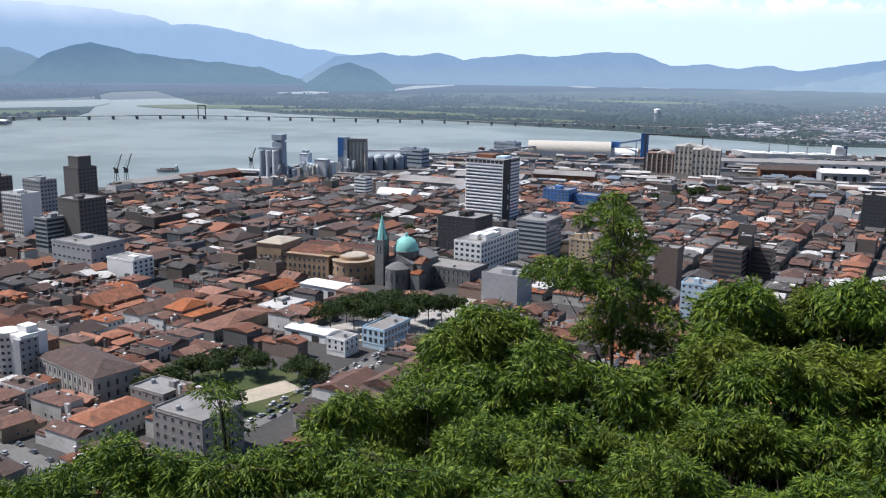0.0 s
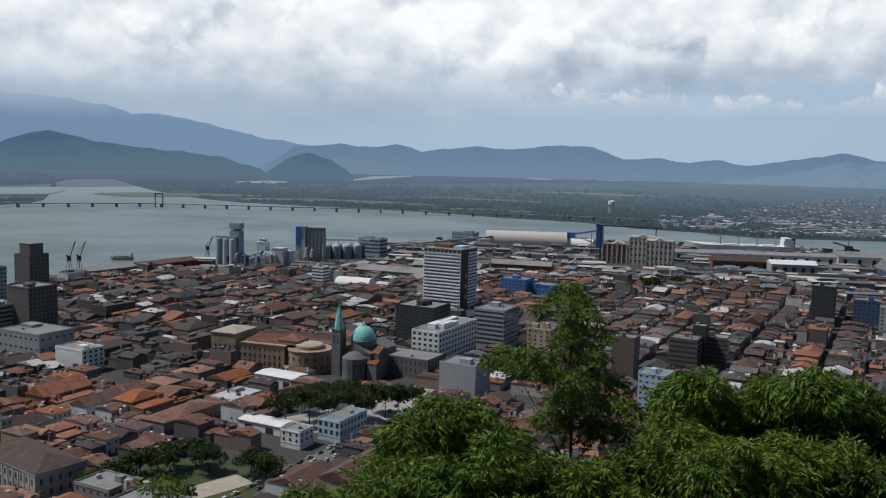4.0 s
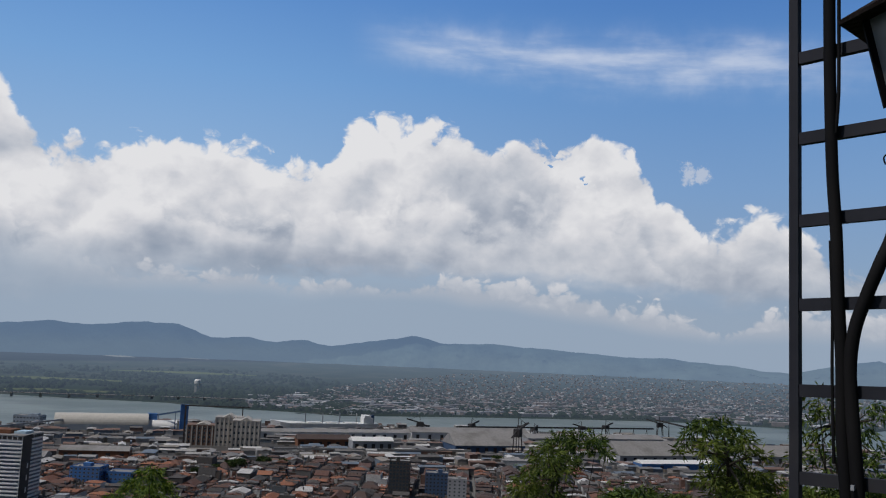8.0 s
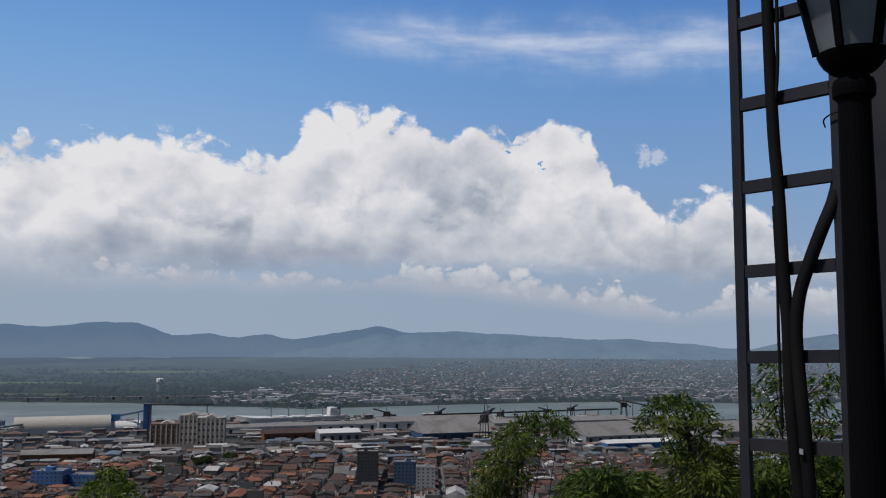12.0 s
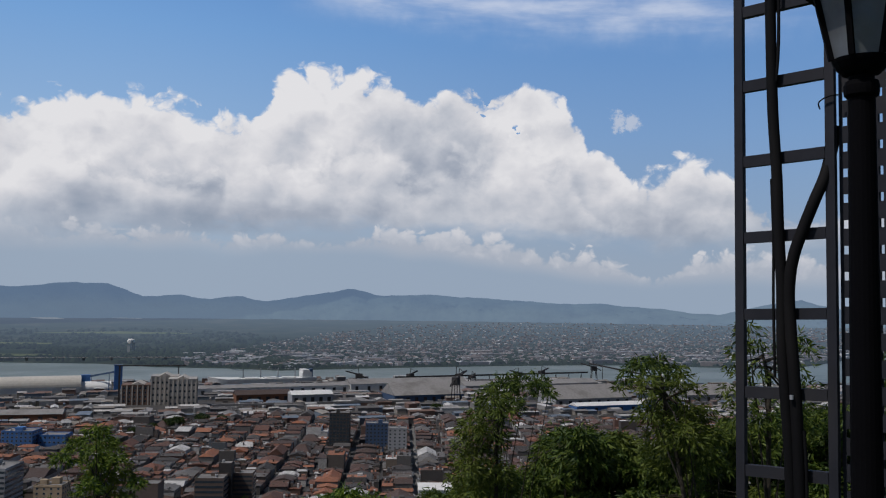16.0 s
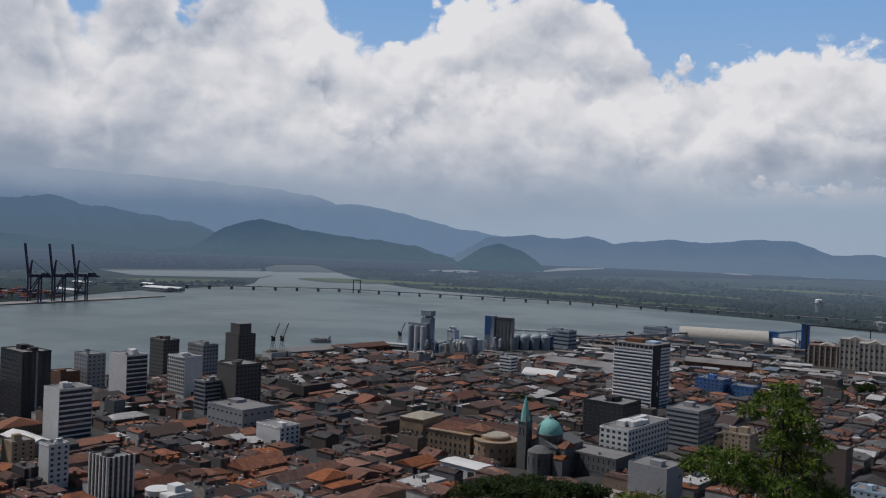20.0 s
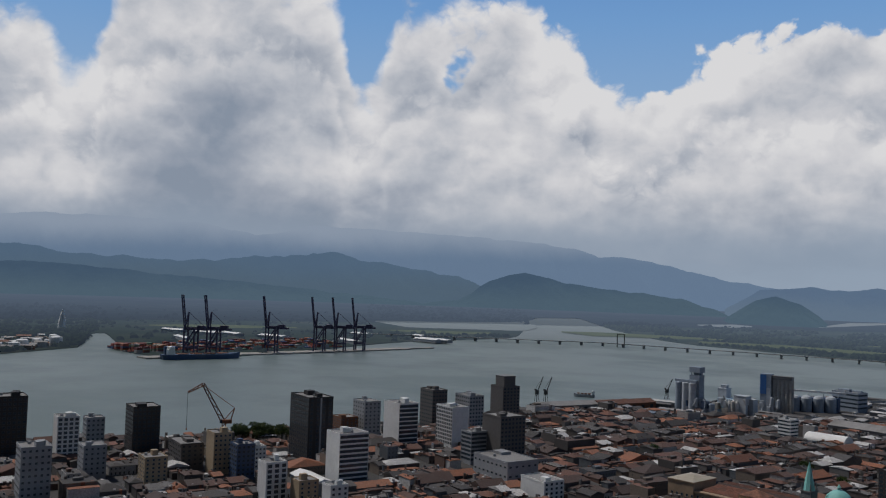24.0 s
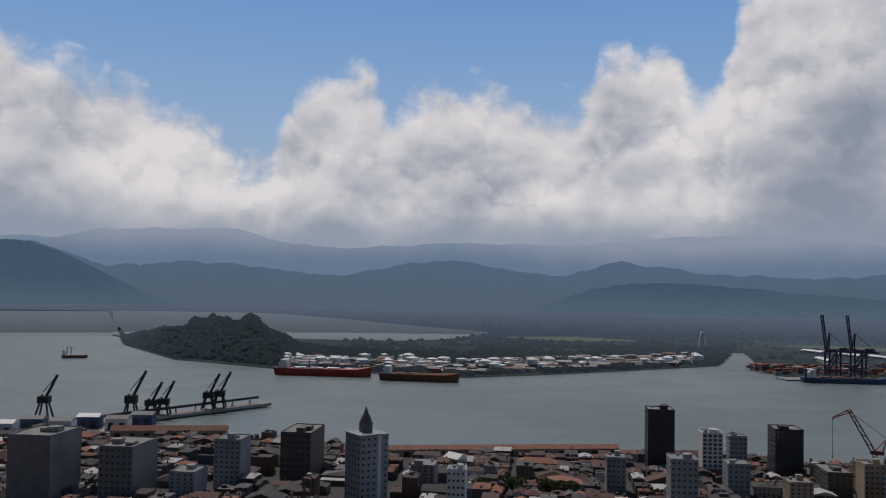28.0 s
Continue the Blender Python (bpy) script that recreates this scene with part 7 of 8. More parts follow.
def sprays(clumps, per_m2, leaf, width, fan, rng, droop=0.55):
    """Leaf diamonds in hanging fans over the upper side of rough domes, hollow underneath. Returns vertices (n, 4, 3)."""
    out = []
    for cx, cy, cz, cr in clumps:
        n = max(8, int(per_m2 * cr * cr * 10.0))
        d = rng.normal(size=(n, 3))
        d[:, 2] = np.where(d[:, 2] < -0.25, -d[:, 2] * rng.choice([-0.35, 1.0], n), d[:, 2])
        d /= np.linalg.norm(d, axis=1)[:, None]
        rad = cr * rng.uniform(0.5, 1.06, n) ** 0.6
        lump = 1 + 0.26 * np.sin(d[:, 0] * 5 + cx * 3) * np.sin(d[:, 1] * 6 + cy) + 0.16 * np.sin(d[:, 2] * 9 + cz)
        p = np.array([cx, cy, cz]) + d * (rad * lump)[:, None] * np.array([1.0, 1.0, 0.85])
        flat = d * np.array([1.0, 1.0, 0.35])
        for _ in range(fan):
            g = flat * 0.8 + rng.normal(size=(n, 3)) * 0.42 + np.array([0, 0, -droop])
            g /= np.linalg.norm(g, axis=1)[:, None]
            s = np.cross(g, rng.normal(size=(n, 3)) * 0.5 + d)
            s /= np.linalg.norm(s, axis=1)[:, None] + 1e-6
            ln = (leaf * rng.uniform(0.6, 1.4, n))[:, None]
            wd = (width * rng.uniform(0.7, 1.3, n))[:, None]
            b = p + rng.normal(size=(n, 3)) * leaf * 0.16
            out.append(np.stack([b, b + g * ln * 0.4 + s * wd, b + g * ln, b + g * ln * 0.4 - s * wd], 1))
    return np.concatenate(out)


def leaf_mesh(name, quads, mat):
    n = len(quads)
    me = bpy.data.meshes.new(name)
    me.vertices.add(n * 4)
    me.vertices.foreach_set("co", quads.reshape(-1))
    me.loops.add(n * 4)
    me.loops.foreach_set("vertex_index", np.arange(n * 4, dtype=np.int32))
    me.polygons.add(n)
    me.polygons.foreach_set("loop_start", np.arange(0, n * 4, 4, dtype=np.int32))
    me.materials.append(mat)
    me.update(calc_edges=True)
    return me


def limbs(form, base, clumps, r0, rng):
    """A bent, tapered trunk with a limb to every clump."""
    top = np.mean([c[:3] for c in clumps], axis=0)
    hi = max(c[2] for c in clumps)
    spine = [np.array(base), np.array(base) * 0.6 + top * 0.4 + rng.normal(size=3) * 0.25, np.array([top[0], top[1], top[2]]), np.array([top[0] * 0.7 + clumps[0][0] * 0.3, top[1] * 0.7 + clumps[0][1] * 0.3, (top[2] + hi) / 2])]
    for i in range(3):
        form.tube(spine[i], spine[i + 1], r0 * (1 - 0.26 * i), r0 * (1 - 0.26 * (i + 1)), 7)
    for cx, cy, cz, cr in clumps:
        t = rng.uniform(0.35, 1.0)
        j = 1 if t < 0.6 else 2
        a = spine[j] + (spine[j + 1] - spine[j]) * rng.uniform(0, 1)
        m = (a + np.array([cx, cy, cz])) / 2 + np.array([0, 0, 0.25 * cr])
        form.tube(a, m, r0 * 0.3, r0 * 0.2, 5)
        form.tube(m, (cx, cy, cz), r0 * 0.2, r0 * 0.07, 5)


def tree(name, label, base, clumps, mat, per_m2, leaf, width, seed, fan=5, r0=0.16, category="tree", droop=0.55, group=""):
    rng = np.random.default_rng(seed)
    root = thing(name, label, category, pose(*base), group)
    loc = [(c[0] - base[0], c[1] - base[1], c[2] - base[2], c[3]) for c in clumps]
    f = Form()
    limbs(f, (0, 0, -0.4), loc, r0, rng)
    part("trunk", f, M_BARK, root)
    part("crown", leaf_mesh("crown", sprays(loc, per_m2, leaf, width, fan, rng, droop), mat), None, root)
    return root


def sight(az, dep, r):
    return polar(az, r, EYE - r * math.tan(radians(dep)))


def view_tree(name, label, r, marks, seed, per_m2=105.0, leaf=0.13, width=0.014, r0=0.07, trunk_az=None, grow=1.22, mat=None):
    """A tree at distance r from the terrace; marks: azimuth, depression and half-width in degrees of its clumps."""
    k = random.Random(seed)
    clumps = []
    for az, dep, half in marks:
        rr = r + k.uniform(-0.06, 0.06) * r
        clumps.append((*sight(az, dep, rr), grow * rr * math.tan(radians(half))))
    ta = trunk_az if trunk_az is not None else sum(m[0] for m in marks) / len(marks)
    x, y, _ = polar(ta, r)
    return tree(name, label, (x, y, hill_z(r, ta)), clumps, mat or M_BAMBOO, per_m2, leaf, width, seed, r0=r0)


view_tree("bamboo_tree", "tall feathery bamboo rising above the canopy", 24, [(11.2, 8.5, 0.64), (10.3, 9.1, 0.57), (11.9, 9.2, 0.63), (9.4, 9.9, 0.5), (11.2, 9.8, 0.71), (12.3, 10.2, 0.63), (11.5, 10.9, 0.78), (12.9, 11.1, 0.56), (10.9, 11.6, 0.64), (13.6, 11.5, 0.42), (12.1, 12.2, 0.84), (12.8, 12.8, 0.77), (11.2, 12.9, 0.71), (8.5, 12.9, 0.79), (7.2, 12.9, 0.72), (6.1, 13.4, 0.58), (9.6, 13.2, 0.71), (7.8, 13.8, 0.65), (8.9, 13.9, 0.72), (10.4, 14.2, 0.78), (11.8, 14.3, 0.88), (13.3, 14.2, 0.87), (14.4, 14.3, 0.62), (11.2, 15.6, 0.99), (12.6, 15.7, 1.05), (14.1, 15.6, 0.87), (15.3, 15.7, 0.62), (10.1, 16.9, 0.89), (12.0, 17.2, 1.13), (13.8, 17.4, 1.11), (15.4, 17.2, 0.86)], 1, per_m2=145.0, trunk_az=12.6)
view_tree("bamboo_tree", "slender bamboo arching over the harbour roofs", 18, [(38.0, 5.6, 0.8), (36.7, 5.8, 0.8), (38.9, 5.8, 0.65), (35.8, 6.5, 0.8), (37.1, 6.7, 0.73), (35.5, 7.6, 0.91), (36.6, 7.6, 0.73), (34.6, 8.5, 0.81), (35.7, 9.0, 0.91), (34.4, 9.6, 0.81), (35.1, 10.4, 1.02), (34.3, 11.1, 0.92), (35.9, 11.3, 1.02), (39.5, 6.2, 0.4), (35.0, 12.0, 1.28), (36.4, 12.0, 1.09)], 2, trunk_az=35.0, mat=M_BAMBOO_SHADED)
view_tree("bamboo_tree", "bushy bamboo with a drooping crown, leaves darkened as if backlit", 16, [(45.6, 4.2, 0.63), (46.5, 4.1, 0.62), (44.9, 4.5, 0.56), (47.3, 4.6, 0.68), (44.4, 5.2, 0.46), (44.0, 5.7, 0.28), (45.8, 5.4, 0.69), (47.0, 5.6, 0.76), (47.8, 5.1, 0.55), (48.6, 5.6, 0.44), (46.7, 6.6, 0.86), (46.0, 7.3, 0.76), (47.3, 7.4, 0.96), (48.3, 7.2, 0.85), (49.2, 7.1, 0.67), (48.0, 8.7, 1.19), (46.7, 8.8, 1.03), (49.3, 8.6, 1.01), (49.0, 10.0, 1.18), (47.3, 10.4, 1.37)], 3, trunk_az=48.2, mat=M_BAMBOO_SHADED)
view_tree("bamboo_tree", "airy bamboo behind the steel mast", 15, [(51.9, 1.9, 0.7), (51.4, 3.0, 0.7), (52.5, 3.1, 0.69), (51.0, 4.4, 0.58), (52.0, 4.5, 0.82), (50.8, 5.7, 0.51), (52.1, 5.8, 0.88), (54.7, 2.5, 0.67), (54.1, 3.5, 0.61), (55.2, 3.0, 0.54), (54.6, 4.3, 0.76), (55.3, 5.3, 0.66), (54.2, 5.7, 0.61), (51.8, 7.4, 1.21), (53.3, 7.8, 1.18), (54.8, 7.2, 1.15)], 4, per_m2=50.0, trunk_az=53, mat=M_BAMBOO_SHADED)
view_tree("bamboo_tree", "bushy bamboo beside the lamp post, leaves darkened as if backlit", 15, [(59.8, 3.2, 0.48), (59.4, 4.1, 0.61), (60.3, 4.7, 0.54), (59.4, 5.4, 0.79), (60.7, 6.0, 0.53), (59.5, 6.7, 0.85), (60.8, 7.2, 0.74)], 5, trunk_az=60, mat=M_BAMBOO_SHADED)
view_tree("bamboo_tree", "slender young bamboo standing before the town", 20, [(-15.2, 20.4, 0.69), (-16.2, 20.4, 0.48), (-14.1, 20.7, 0.62), (-14.8, 21.3, 0.76), (-15.7, 20.9, 0.55), (-13.8, 21.8, 0.56), (-14.7, 22.4, 0.69), (-14.2, 23.3, 0.62), (-13.1, 22.9, 0.42), (-14.8, 23.9, 0.69), (-14.6, 24.8, 0.76)], 6, per_m2=50.0, trunk_az=-14.6)
# the upper edge of the thicket: azimuth and depression in degrees
CANOPY = [(-34, 24.4), (-28.3, 23.4), (-26.5, 24.4), (-23.5, 23.9), (-22.3, 22.7), (-20.6, 22.9), (-19, 23.9), (-17.2, 24.2), (-14.7, 25.3), (-13.1, 24.4), (-9.3, 24.3), (-8.5, 22.8), (-7.4, 21.9), (-5.8, 20.8), (-4.7, 21.8), (-3.1, 22.0), (-2.5, 20.9), (-1.2, 19.5), (0.3, 16.6), (1.8, 15.2), (2.9, 15.0), (4.5, 15.7), (6.4, 16.6), (7.6, 17.6), (10.6, 18.7), (14, 19.1), (16.7, 17.3), (17.3, 13.6), (18.8, 12.7), (20.5, 13.4), (21.6, 14.7), (23.4, 13.1), (25.3, 12.6), (27.3, 11.9), (29.5, 13.2), (33.8, 11.8), (35.5, 10.9), (38, 11.2), (39.6, 8.9), (41, 8.3), (44.2, 8.4), (46, 9.0), (49.3, 7.7), (52, 6.5), (56.3, 6.5), (59.4, 6.0), (61.1, 6.9), (72, 6.6)]
k = random.Random(5)
az = -33.0
seed = 30
while az < 70:
    step = k.uniform(3.0, 4.6)
    mid = az + step / 2
    top = min(between(az + step * q, CANOPY) for q in (0.2, 0.5, 0.8))
    band = 0
    while top < 31.0 - max(0, (mid - 25) * 0.35):
        r = max(10.0, 26.0 - 0.95 * max(0, top - 11)) * k.uniform(0.92, 1.08)
        marks = []
        for i in range(3):
            a = mid + (i - 1) * 0.42 * step + k.uniform(-0.25, 0.25) * step
            edge = between(a, CANOPY) if band == 0 else top
            half = k.uniform(1.2, 2.0) * (1 + 0.12 * band)
            dep = max(edge, top) + half * 0.8 + k.uniform(0, 1.0)
            marks.append((a, dep, half))
            for j in range(5):
                q = k.uniform(-1.3, 1.3)
                marks.append((a + half * math.sin(q) * 1.0, dep - half * math.cos(q) * 0.75, half * k.uniform(0.2, 0.42)))
        marks = [(a, max(d, between(a, CANOPY) + 0.6 * h), h) for a, d, h in marks]
        leaf = 0.0088 * r
        # Past azimuth 32 the thicket takes the leaves darkened for backlight.
        view_tree("bamboo_tree", "dense bamboo thicket covering the hillside", r, marks, seed, per_m2=31000.0 / r / r, leaf=leaf, width=0.105 * leaf, r0=0.05, trunk_az=mid, grow=1.08, mat=M_BAMBOO_SHADED if mid > 32 else M_BAMBOO)
        seed += 1
        band += 1
        top += k.uniform(3.5, 4.7)
    az += step * 0.86
# dark leaf layer added to stand in for shade between the bamboo tiers
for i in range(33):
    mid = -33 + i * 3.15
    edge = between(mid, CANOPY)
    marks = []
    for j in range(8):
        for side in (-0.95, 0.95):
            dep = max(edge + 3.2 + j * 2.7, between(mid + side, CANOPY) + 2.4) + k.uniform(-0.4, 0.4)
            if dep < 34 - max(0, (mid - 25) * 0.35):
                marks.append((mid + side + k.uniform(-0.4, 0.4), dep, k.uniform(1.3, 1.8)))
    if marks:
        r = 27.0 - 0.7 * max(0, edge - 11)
        view_tree("undergrowth_bush", "dark leaf layer added for the shade below the bamboo", r, marks, 300 + i, per_m2=10000.0 / r / r, leaf=0.012 * r, width=0.003 * r, r0=0.05, trunk_az=mid, grow=1.15, mat=M_BROAD)


# ---- town trees ----
def town_tree(x, y, h, spread, seed, label="broad-crowned dark green street tree", z=0.0, group="town trees"):
    k = random.Random(seed)
    clumps = []
    spread *= 1.12
    for i in range(15):
        a, q = k.uniform(0, 6.28), k.uniform(0.1, 0.8) * spread
        clumps.append((x + q * math.cos(a), y + q * math.sin(a), z + h * k.uniform(0.55, 0.9), spread * k.uniform(0.2, 0.36)))
    clumps.append((x, y, z + h * 0.82, spread * 0.45))
    return tree("town_tree", label, (x, y, z), clumps, M_BROAD, 1.3, 0.85, 0.30, seed, fan=3, r0=0.3, droop=0.25, group=group)


seed = 400
for x, y, h, s in ((-62, 476, 13, 8), (-50, 484, 14, 8), (-38, 478, 13, 8), (-30, 490, 14, 9), (-20, 482, 13, 8), (-8, 492, 14, 8), (-44, 500, 13, 8), (-56, 498, 12, 7), (-16, 504, 13, 8), (0, 500, 12, 7), (-30, 512, 12, 7), (8, 508, 11, 6),
                   (-118, 398, 12, 9), (-106, 404, 12, 9), (-96, 412, 12, 8), (-88, 404, 12, 8), (-126, 386, 11, 8), (-68, 398, 12, 9), (-60, 392, 12, 8), (-132, 374, 10, 7), (-90, 360, 10, 6), (-96, 350, 9, 6), (-54, 352, 9, 4),
                   (285, 1010, 11, 10), (300, 1030, 11, 10), (262, 990, 10, 9), (330, 1040, 11, 10), (350, 1020, 10, 9), (240, 975, 10, 8), (90, 700, 10, 7), (55, 590, 11, 7), (66, 600, 10, 6), (395, 690, 11, 6), (640, 1010, 10, 9),
                   (-513, 630, 17, 11), (-500, 645, 18, 11), (-486, 652, 18, 11), (-525, 640, 16, 10), (-478, 668, 16, 10), (-512, 655, 17, 10), (-560, 512, 12, 8), (-560, 330, 12, 9), (-572, 310, 12, 9), (-548, 345, 12, 8), (-585, 290, 11, 8), (-190, 820, 9, 6), (-60, 820, 9, 7), (-30, 770, 9, 6)):
    grown = 1.35 if seed < 412 else 1.0
    town_tree(x, y, h * grown, s * min(grown, 1.15), seed)
    seed += 1


# ---- steel mast, lamp post and bracket on the terrace ----
M_GALV = paint("weathered dark steel", (0.032, 0.033, 0.041), 0.65, 9.0, 0.35, 0.3, metal=0.2, shine=0.15)
M_CABLE = paint("black cable rubber", (0.008, 0.008, 0.009), 0.7, 8.0, 0.2, 0.1, shine=0.08)
wide = 0.366
mast = thing("antenna_mast", "dark steel ladder mast with cables and a slotted upright", "mast", pose(2.8795, 2.0416, TERRACE_Z, 0, 0, -72.9))
for sx in (-1, 1):
    part("rail", bar(Form(), (sx * wide / 2, 0, 0), (sx * wide / 2, 0, 4.6), 0.035, 0.035), M_GALV, mast)
for i in range(14):
    z = 2.827 + 0.3185 * (5 - i)
    if 0.1 < z < 4.55:
        part("rung", bar(Form(), (-wide / 2 + 0.02, 0.0, z - 0.004), (wide / 2 - 0.02, 0.0, z + 0.006), 0.03, 0.046), M_GALV, mast)
# slotted upright: two perforated flanges
for dx in (0.228, 0.357):
    f = Form()
    for e in (-0.0155, 0.0155):
        bar(f, (dx + e, 0.03, 0), (dx + e, 0.03, 4.4), 0.014, 0.004)
    z = 0.03
    while z < 4.35:
        bar(f, (dx - 0.009, 0.03, z), (dx + 0.009, 0.03, z), 0.004, 0.068)
        z += 0.1016
    part("slotted_upright", f, M_GALV, mast, "slotted galvanised angle")
part("web", bar(Form(), (0.30, 0.05, 0), (0.30, 0.05, 4.4), 0.10, 0.006), M_GALV, mast)


def hose(form, pts, r, n=8, steps=10):
    """A smooth hose through points."""
    p = [Vector(q) for q in pts]
    p = [p[0] * 2 - p[1]] + p + [p[-1] * 2 - p[-2]]
    path = []
    for i in range(1, len(p) - 2):
        for j in range(steps):
            t = j / steps
            path.append(0.5 * ((2 * p[i]) + (p[i + 1] - p[i - 1]) * t + (2 * p[i - 1] - 5 * p[i] + 4 * p[i + 1] - p[i + 2]) * t * t + (3 * p[i] - p[i - 1] - 3 * p[i + 1] + p[i + 2]) * t ** 3))
    path.append(p[-2])
    verts, faces = [], []
    for i, c in enumerate(path):
        along = (path[min(i + 1, len(path) - 1)] - path[max(i - 1, 0)]).normalized()
        side = along.cross(Vector((0, 1, 0.01))).normalized()
        up = side.cross(along)
        verts += [tuple(c + side * r * math.cos(2 * math.pi * j / n) + up * r * math.sin(2 * math.pi * j / n)) for j in range(n)]
    for i in range(len(path) - 1):
        faces += [(i * n + j, i * n + (j + 1) % n, (i + 1) * n + (j + 1) % n, (i + 1) * n + j) for j in range(n)]
    return form.add(verts, faces)


part("cable", hose(Form(), [(0.035, -0.035, 0.0), (0.025, -0.035, 0.9), (0.012, -0.035, 1.17), (-0.002, -0.035, 1.41), (-0.002, -0.035, 1.65), (-0.012, -0.035, 1.89), (-0.018, -0.035, 2.13), (-0.031, -0.035, 2.37), (-0.037, -0.035, 2.7), (-0.038, -0.035, 3.1), (-0.036, -0.035, 4.5)], 0.0225, 10), M_CABLE, mast, smooth=True)
part("cable", hose(Form(), [(0.06, -0.035, 0.0), (0.062, -0.035, 0.8), (0.05, -0.035, 1.2), (0.032, -0.035, 1.5), (0.027, -0.035, 1.65), (0.045, -0.035, 1.78), (0.085, -0.03, 1.9), (0.128, -0.025, 2.01), (0.165, 0.0, 2.12), (0.19, 0.05, 2.3)], 0.024, 10), M_CABLE, mast, smooth=True)
part("thin_cable", hose(Form(), [(-0.016, -0.04, 2.5), (-0.006, -0.04, 2.62), (-0.003, -0.04, 2.75), (-0.001, -0.04, 3.1), (-0.004, -0.04, 3.6), (-0.002, -0.04, 4.5)], 0.007, 6), M_CABLE, mast, smooth=True)
part("thin_cable", hose(Form(), [(-0.03, -0.04, 1.3), (-0.032, -0.045, 1.6), (-0.03, -0.045, 1.85), (-0.036, -0.045, 2.1)], 0.006, 6), M_CABLE, mast, smooth=True)
part("thin_cable", hose(Form(), [(0.085, -0.04, 0.1), (0.09, -0.04, 0.85), (0.082, -0.04, 1.1)], 0.007, 6), M_CABLE, mast, smooth=True)
part("wire_loop", hose(Form(), [(0.152, -0.03, 2.365), (0.147, -0.03, 2.39), (0.165, -0.032, 2.405), (0.20, -0.03, 2.415), (0.22, -0.01, 2.417)], 0.003, 6), M_CABLE, mast, smooth=True)
# Pale grey box puts a small white sparkle on the cable.
part("clamp", Form().box(0.045, -0.07, 1.22, 0.012, 0.01, 0.018), M_GREYW, mast, "cable clamp, pale for a white sparkle")

lamp = thing("street_lamp", "black cast lamp post with a six-sided lantern", "lamp", pose(1.5857, 0.9006, TERRACE_Z, 0, 0, -45))
E0 = 1.65
part("post", Form().turn(0, 0, [(0.07, 0), (0.07, 0.25), (0.04, 0.3), (0.034, 0.9), (0.031, 1.6), (0.028, E0 + 0.395), (0.036, E0 + 0.402), (0.037, E0 + 0.412), (0.037, E0 + 0.422), (0.034, E0 + 0.432), (0.027, E0 + 0.436), (0.027, E0 + 0.445)], 20), M_STEEL, lamp)
cup = part("lantern", Form().turn(0, 0, [(0.022, E0 + 0.442), (0.038, E0 + 0.448), (0.05, E0 + 0.46), (0.058, E0 + 0.474), (0.061, E0 + 0.482)], 18), M_STEEL, lamp)


def hexring(form, rows, mi=0):
    form.turn(0, 0, rows, 6, mi)
    return form


M_LAMPROOF = paint("weathered brown-black iron", (0.019, 0.012, 0.009), 0.7, 14.0, 0.4, 0.35, bump=0.2, shine=0.1)
part("roof", hexring(Form(), [(0.090, E0 + 0.652), (0.143, E0 + 0.646), (0.145, E0 + 0.654), (0.064, E0 + 0.702), (0.061, E0 + 0.706), (0.052, E0 + 0.735), (0.03, E0 + 0.752), (0.012, E0 + 0.76)]), M_LAMPROOF, lamp, "rusty brown lantern roof")


def frosted():
    k = Nodes("dusty lantern glass")
    k.link(k.mix(k.smooth(k.noise(9, 4), 0.35, 0.7), (0.30, 0.33, 0.34), (0.17, 0.17, 0.16)), k.bsdf.inputs["Base Color"])
    k.bsdf.inputs["Roughness"].default_value = 0.45
    k.bsdf.inputs["Transmission Weight"].default_value = 0.55
    return k.mat


M_FROST = frosted()
for i in range(6):
    a0, a1 = i * math.pi / 3, (i + 1) * math.pi / 3
    lo, hi, z0, z1 = 0.059, 0.094, E0 + 0.482, E0 + 0.652
    f = Form().add([(lo * math.cos(a0), lo * math.sin(a0), z0), (lo * math.cos(a1), lo * math.sin(a1), z0), (hi * math.cos(a1), hi * math.sin(a1), z1), (hi * math.cos(a0), hi * math.sin(a0), z1)], [(0, 1, 2, 3)])
    part("pane", f, M_FROST, cup)
    part("glazing_bar", bar(Form(), (lo * math.cos(a0) * 1.03, lo * math.sin(a0) * 1.03, z0), (hi * math.cos(a0) * 1.03, hi * math.sin(a0) * 1.03, z1), 0.012, 0.012), M_STEEL, cup)
part("bulb", Form().turn(0, 0, [(0.01, E0 + 0.486), (0.014, E0 + 0.51), (0.022, E0 + 0.545), (0.017, E0 + 0.57), (0.004, E0 + 0.58)], 12), M_WHITE, lamp, smooth=True)

bx, by, ex, ey = 1.401, -0.002, 1.113, 0.523
bracket = thing("lamp_bracket", "black iron post with a side arm ending in a ball", "lamp", pose(bx, by, TERRACE_Z))
part("post", Form().turn(0, 0, [(0.03, 0), (0.026, 1.95)], 14), M_STEEL, bracket)
dx, dy = ex - bx, ey - by
part("arm", Form().tube((0, 0, 1.601), (dx * 0.985, dy * 0.985, 1.601), 0.009, 0.008, 10), M_STEEL, bracket)
ball = Form().turn(0, 0, [((0.0215 + 0.001 * math.sin(7 * t)) * math.sin(t) + 0.001, 0.0215 * -math.cos(t)) for t in np.linspace(0.05, 3.1, 10)], 14)
part("ball", ball, M_STEEL, bracket, smooth=True, m=pose(dx, dy, 1.601))
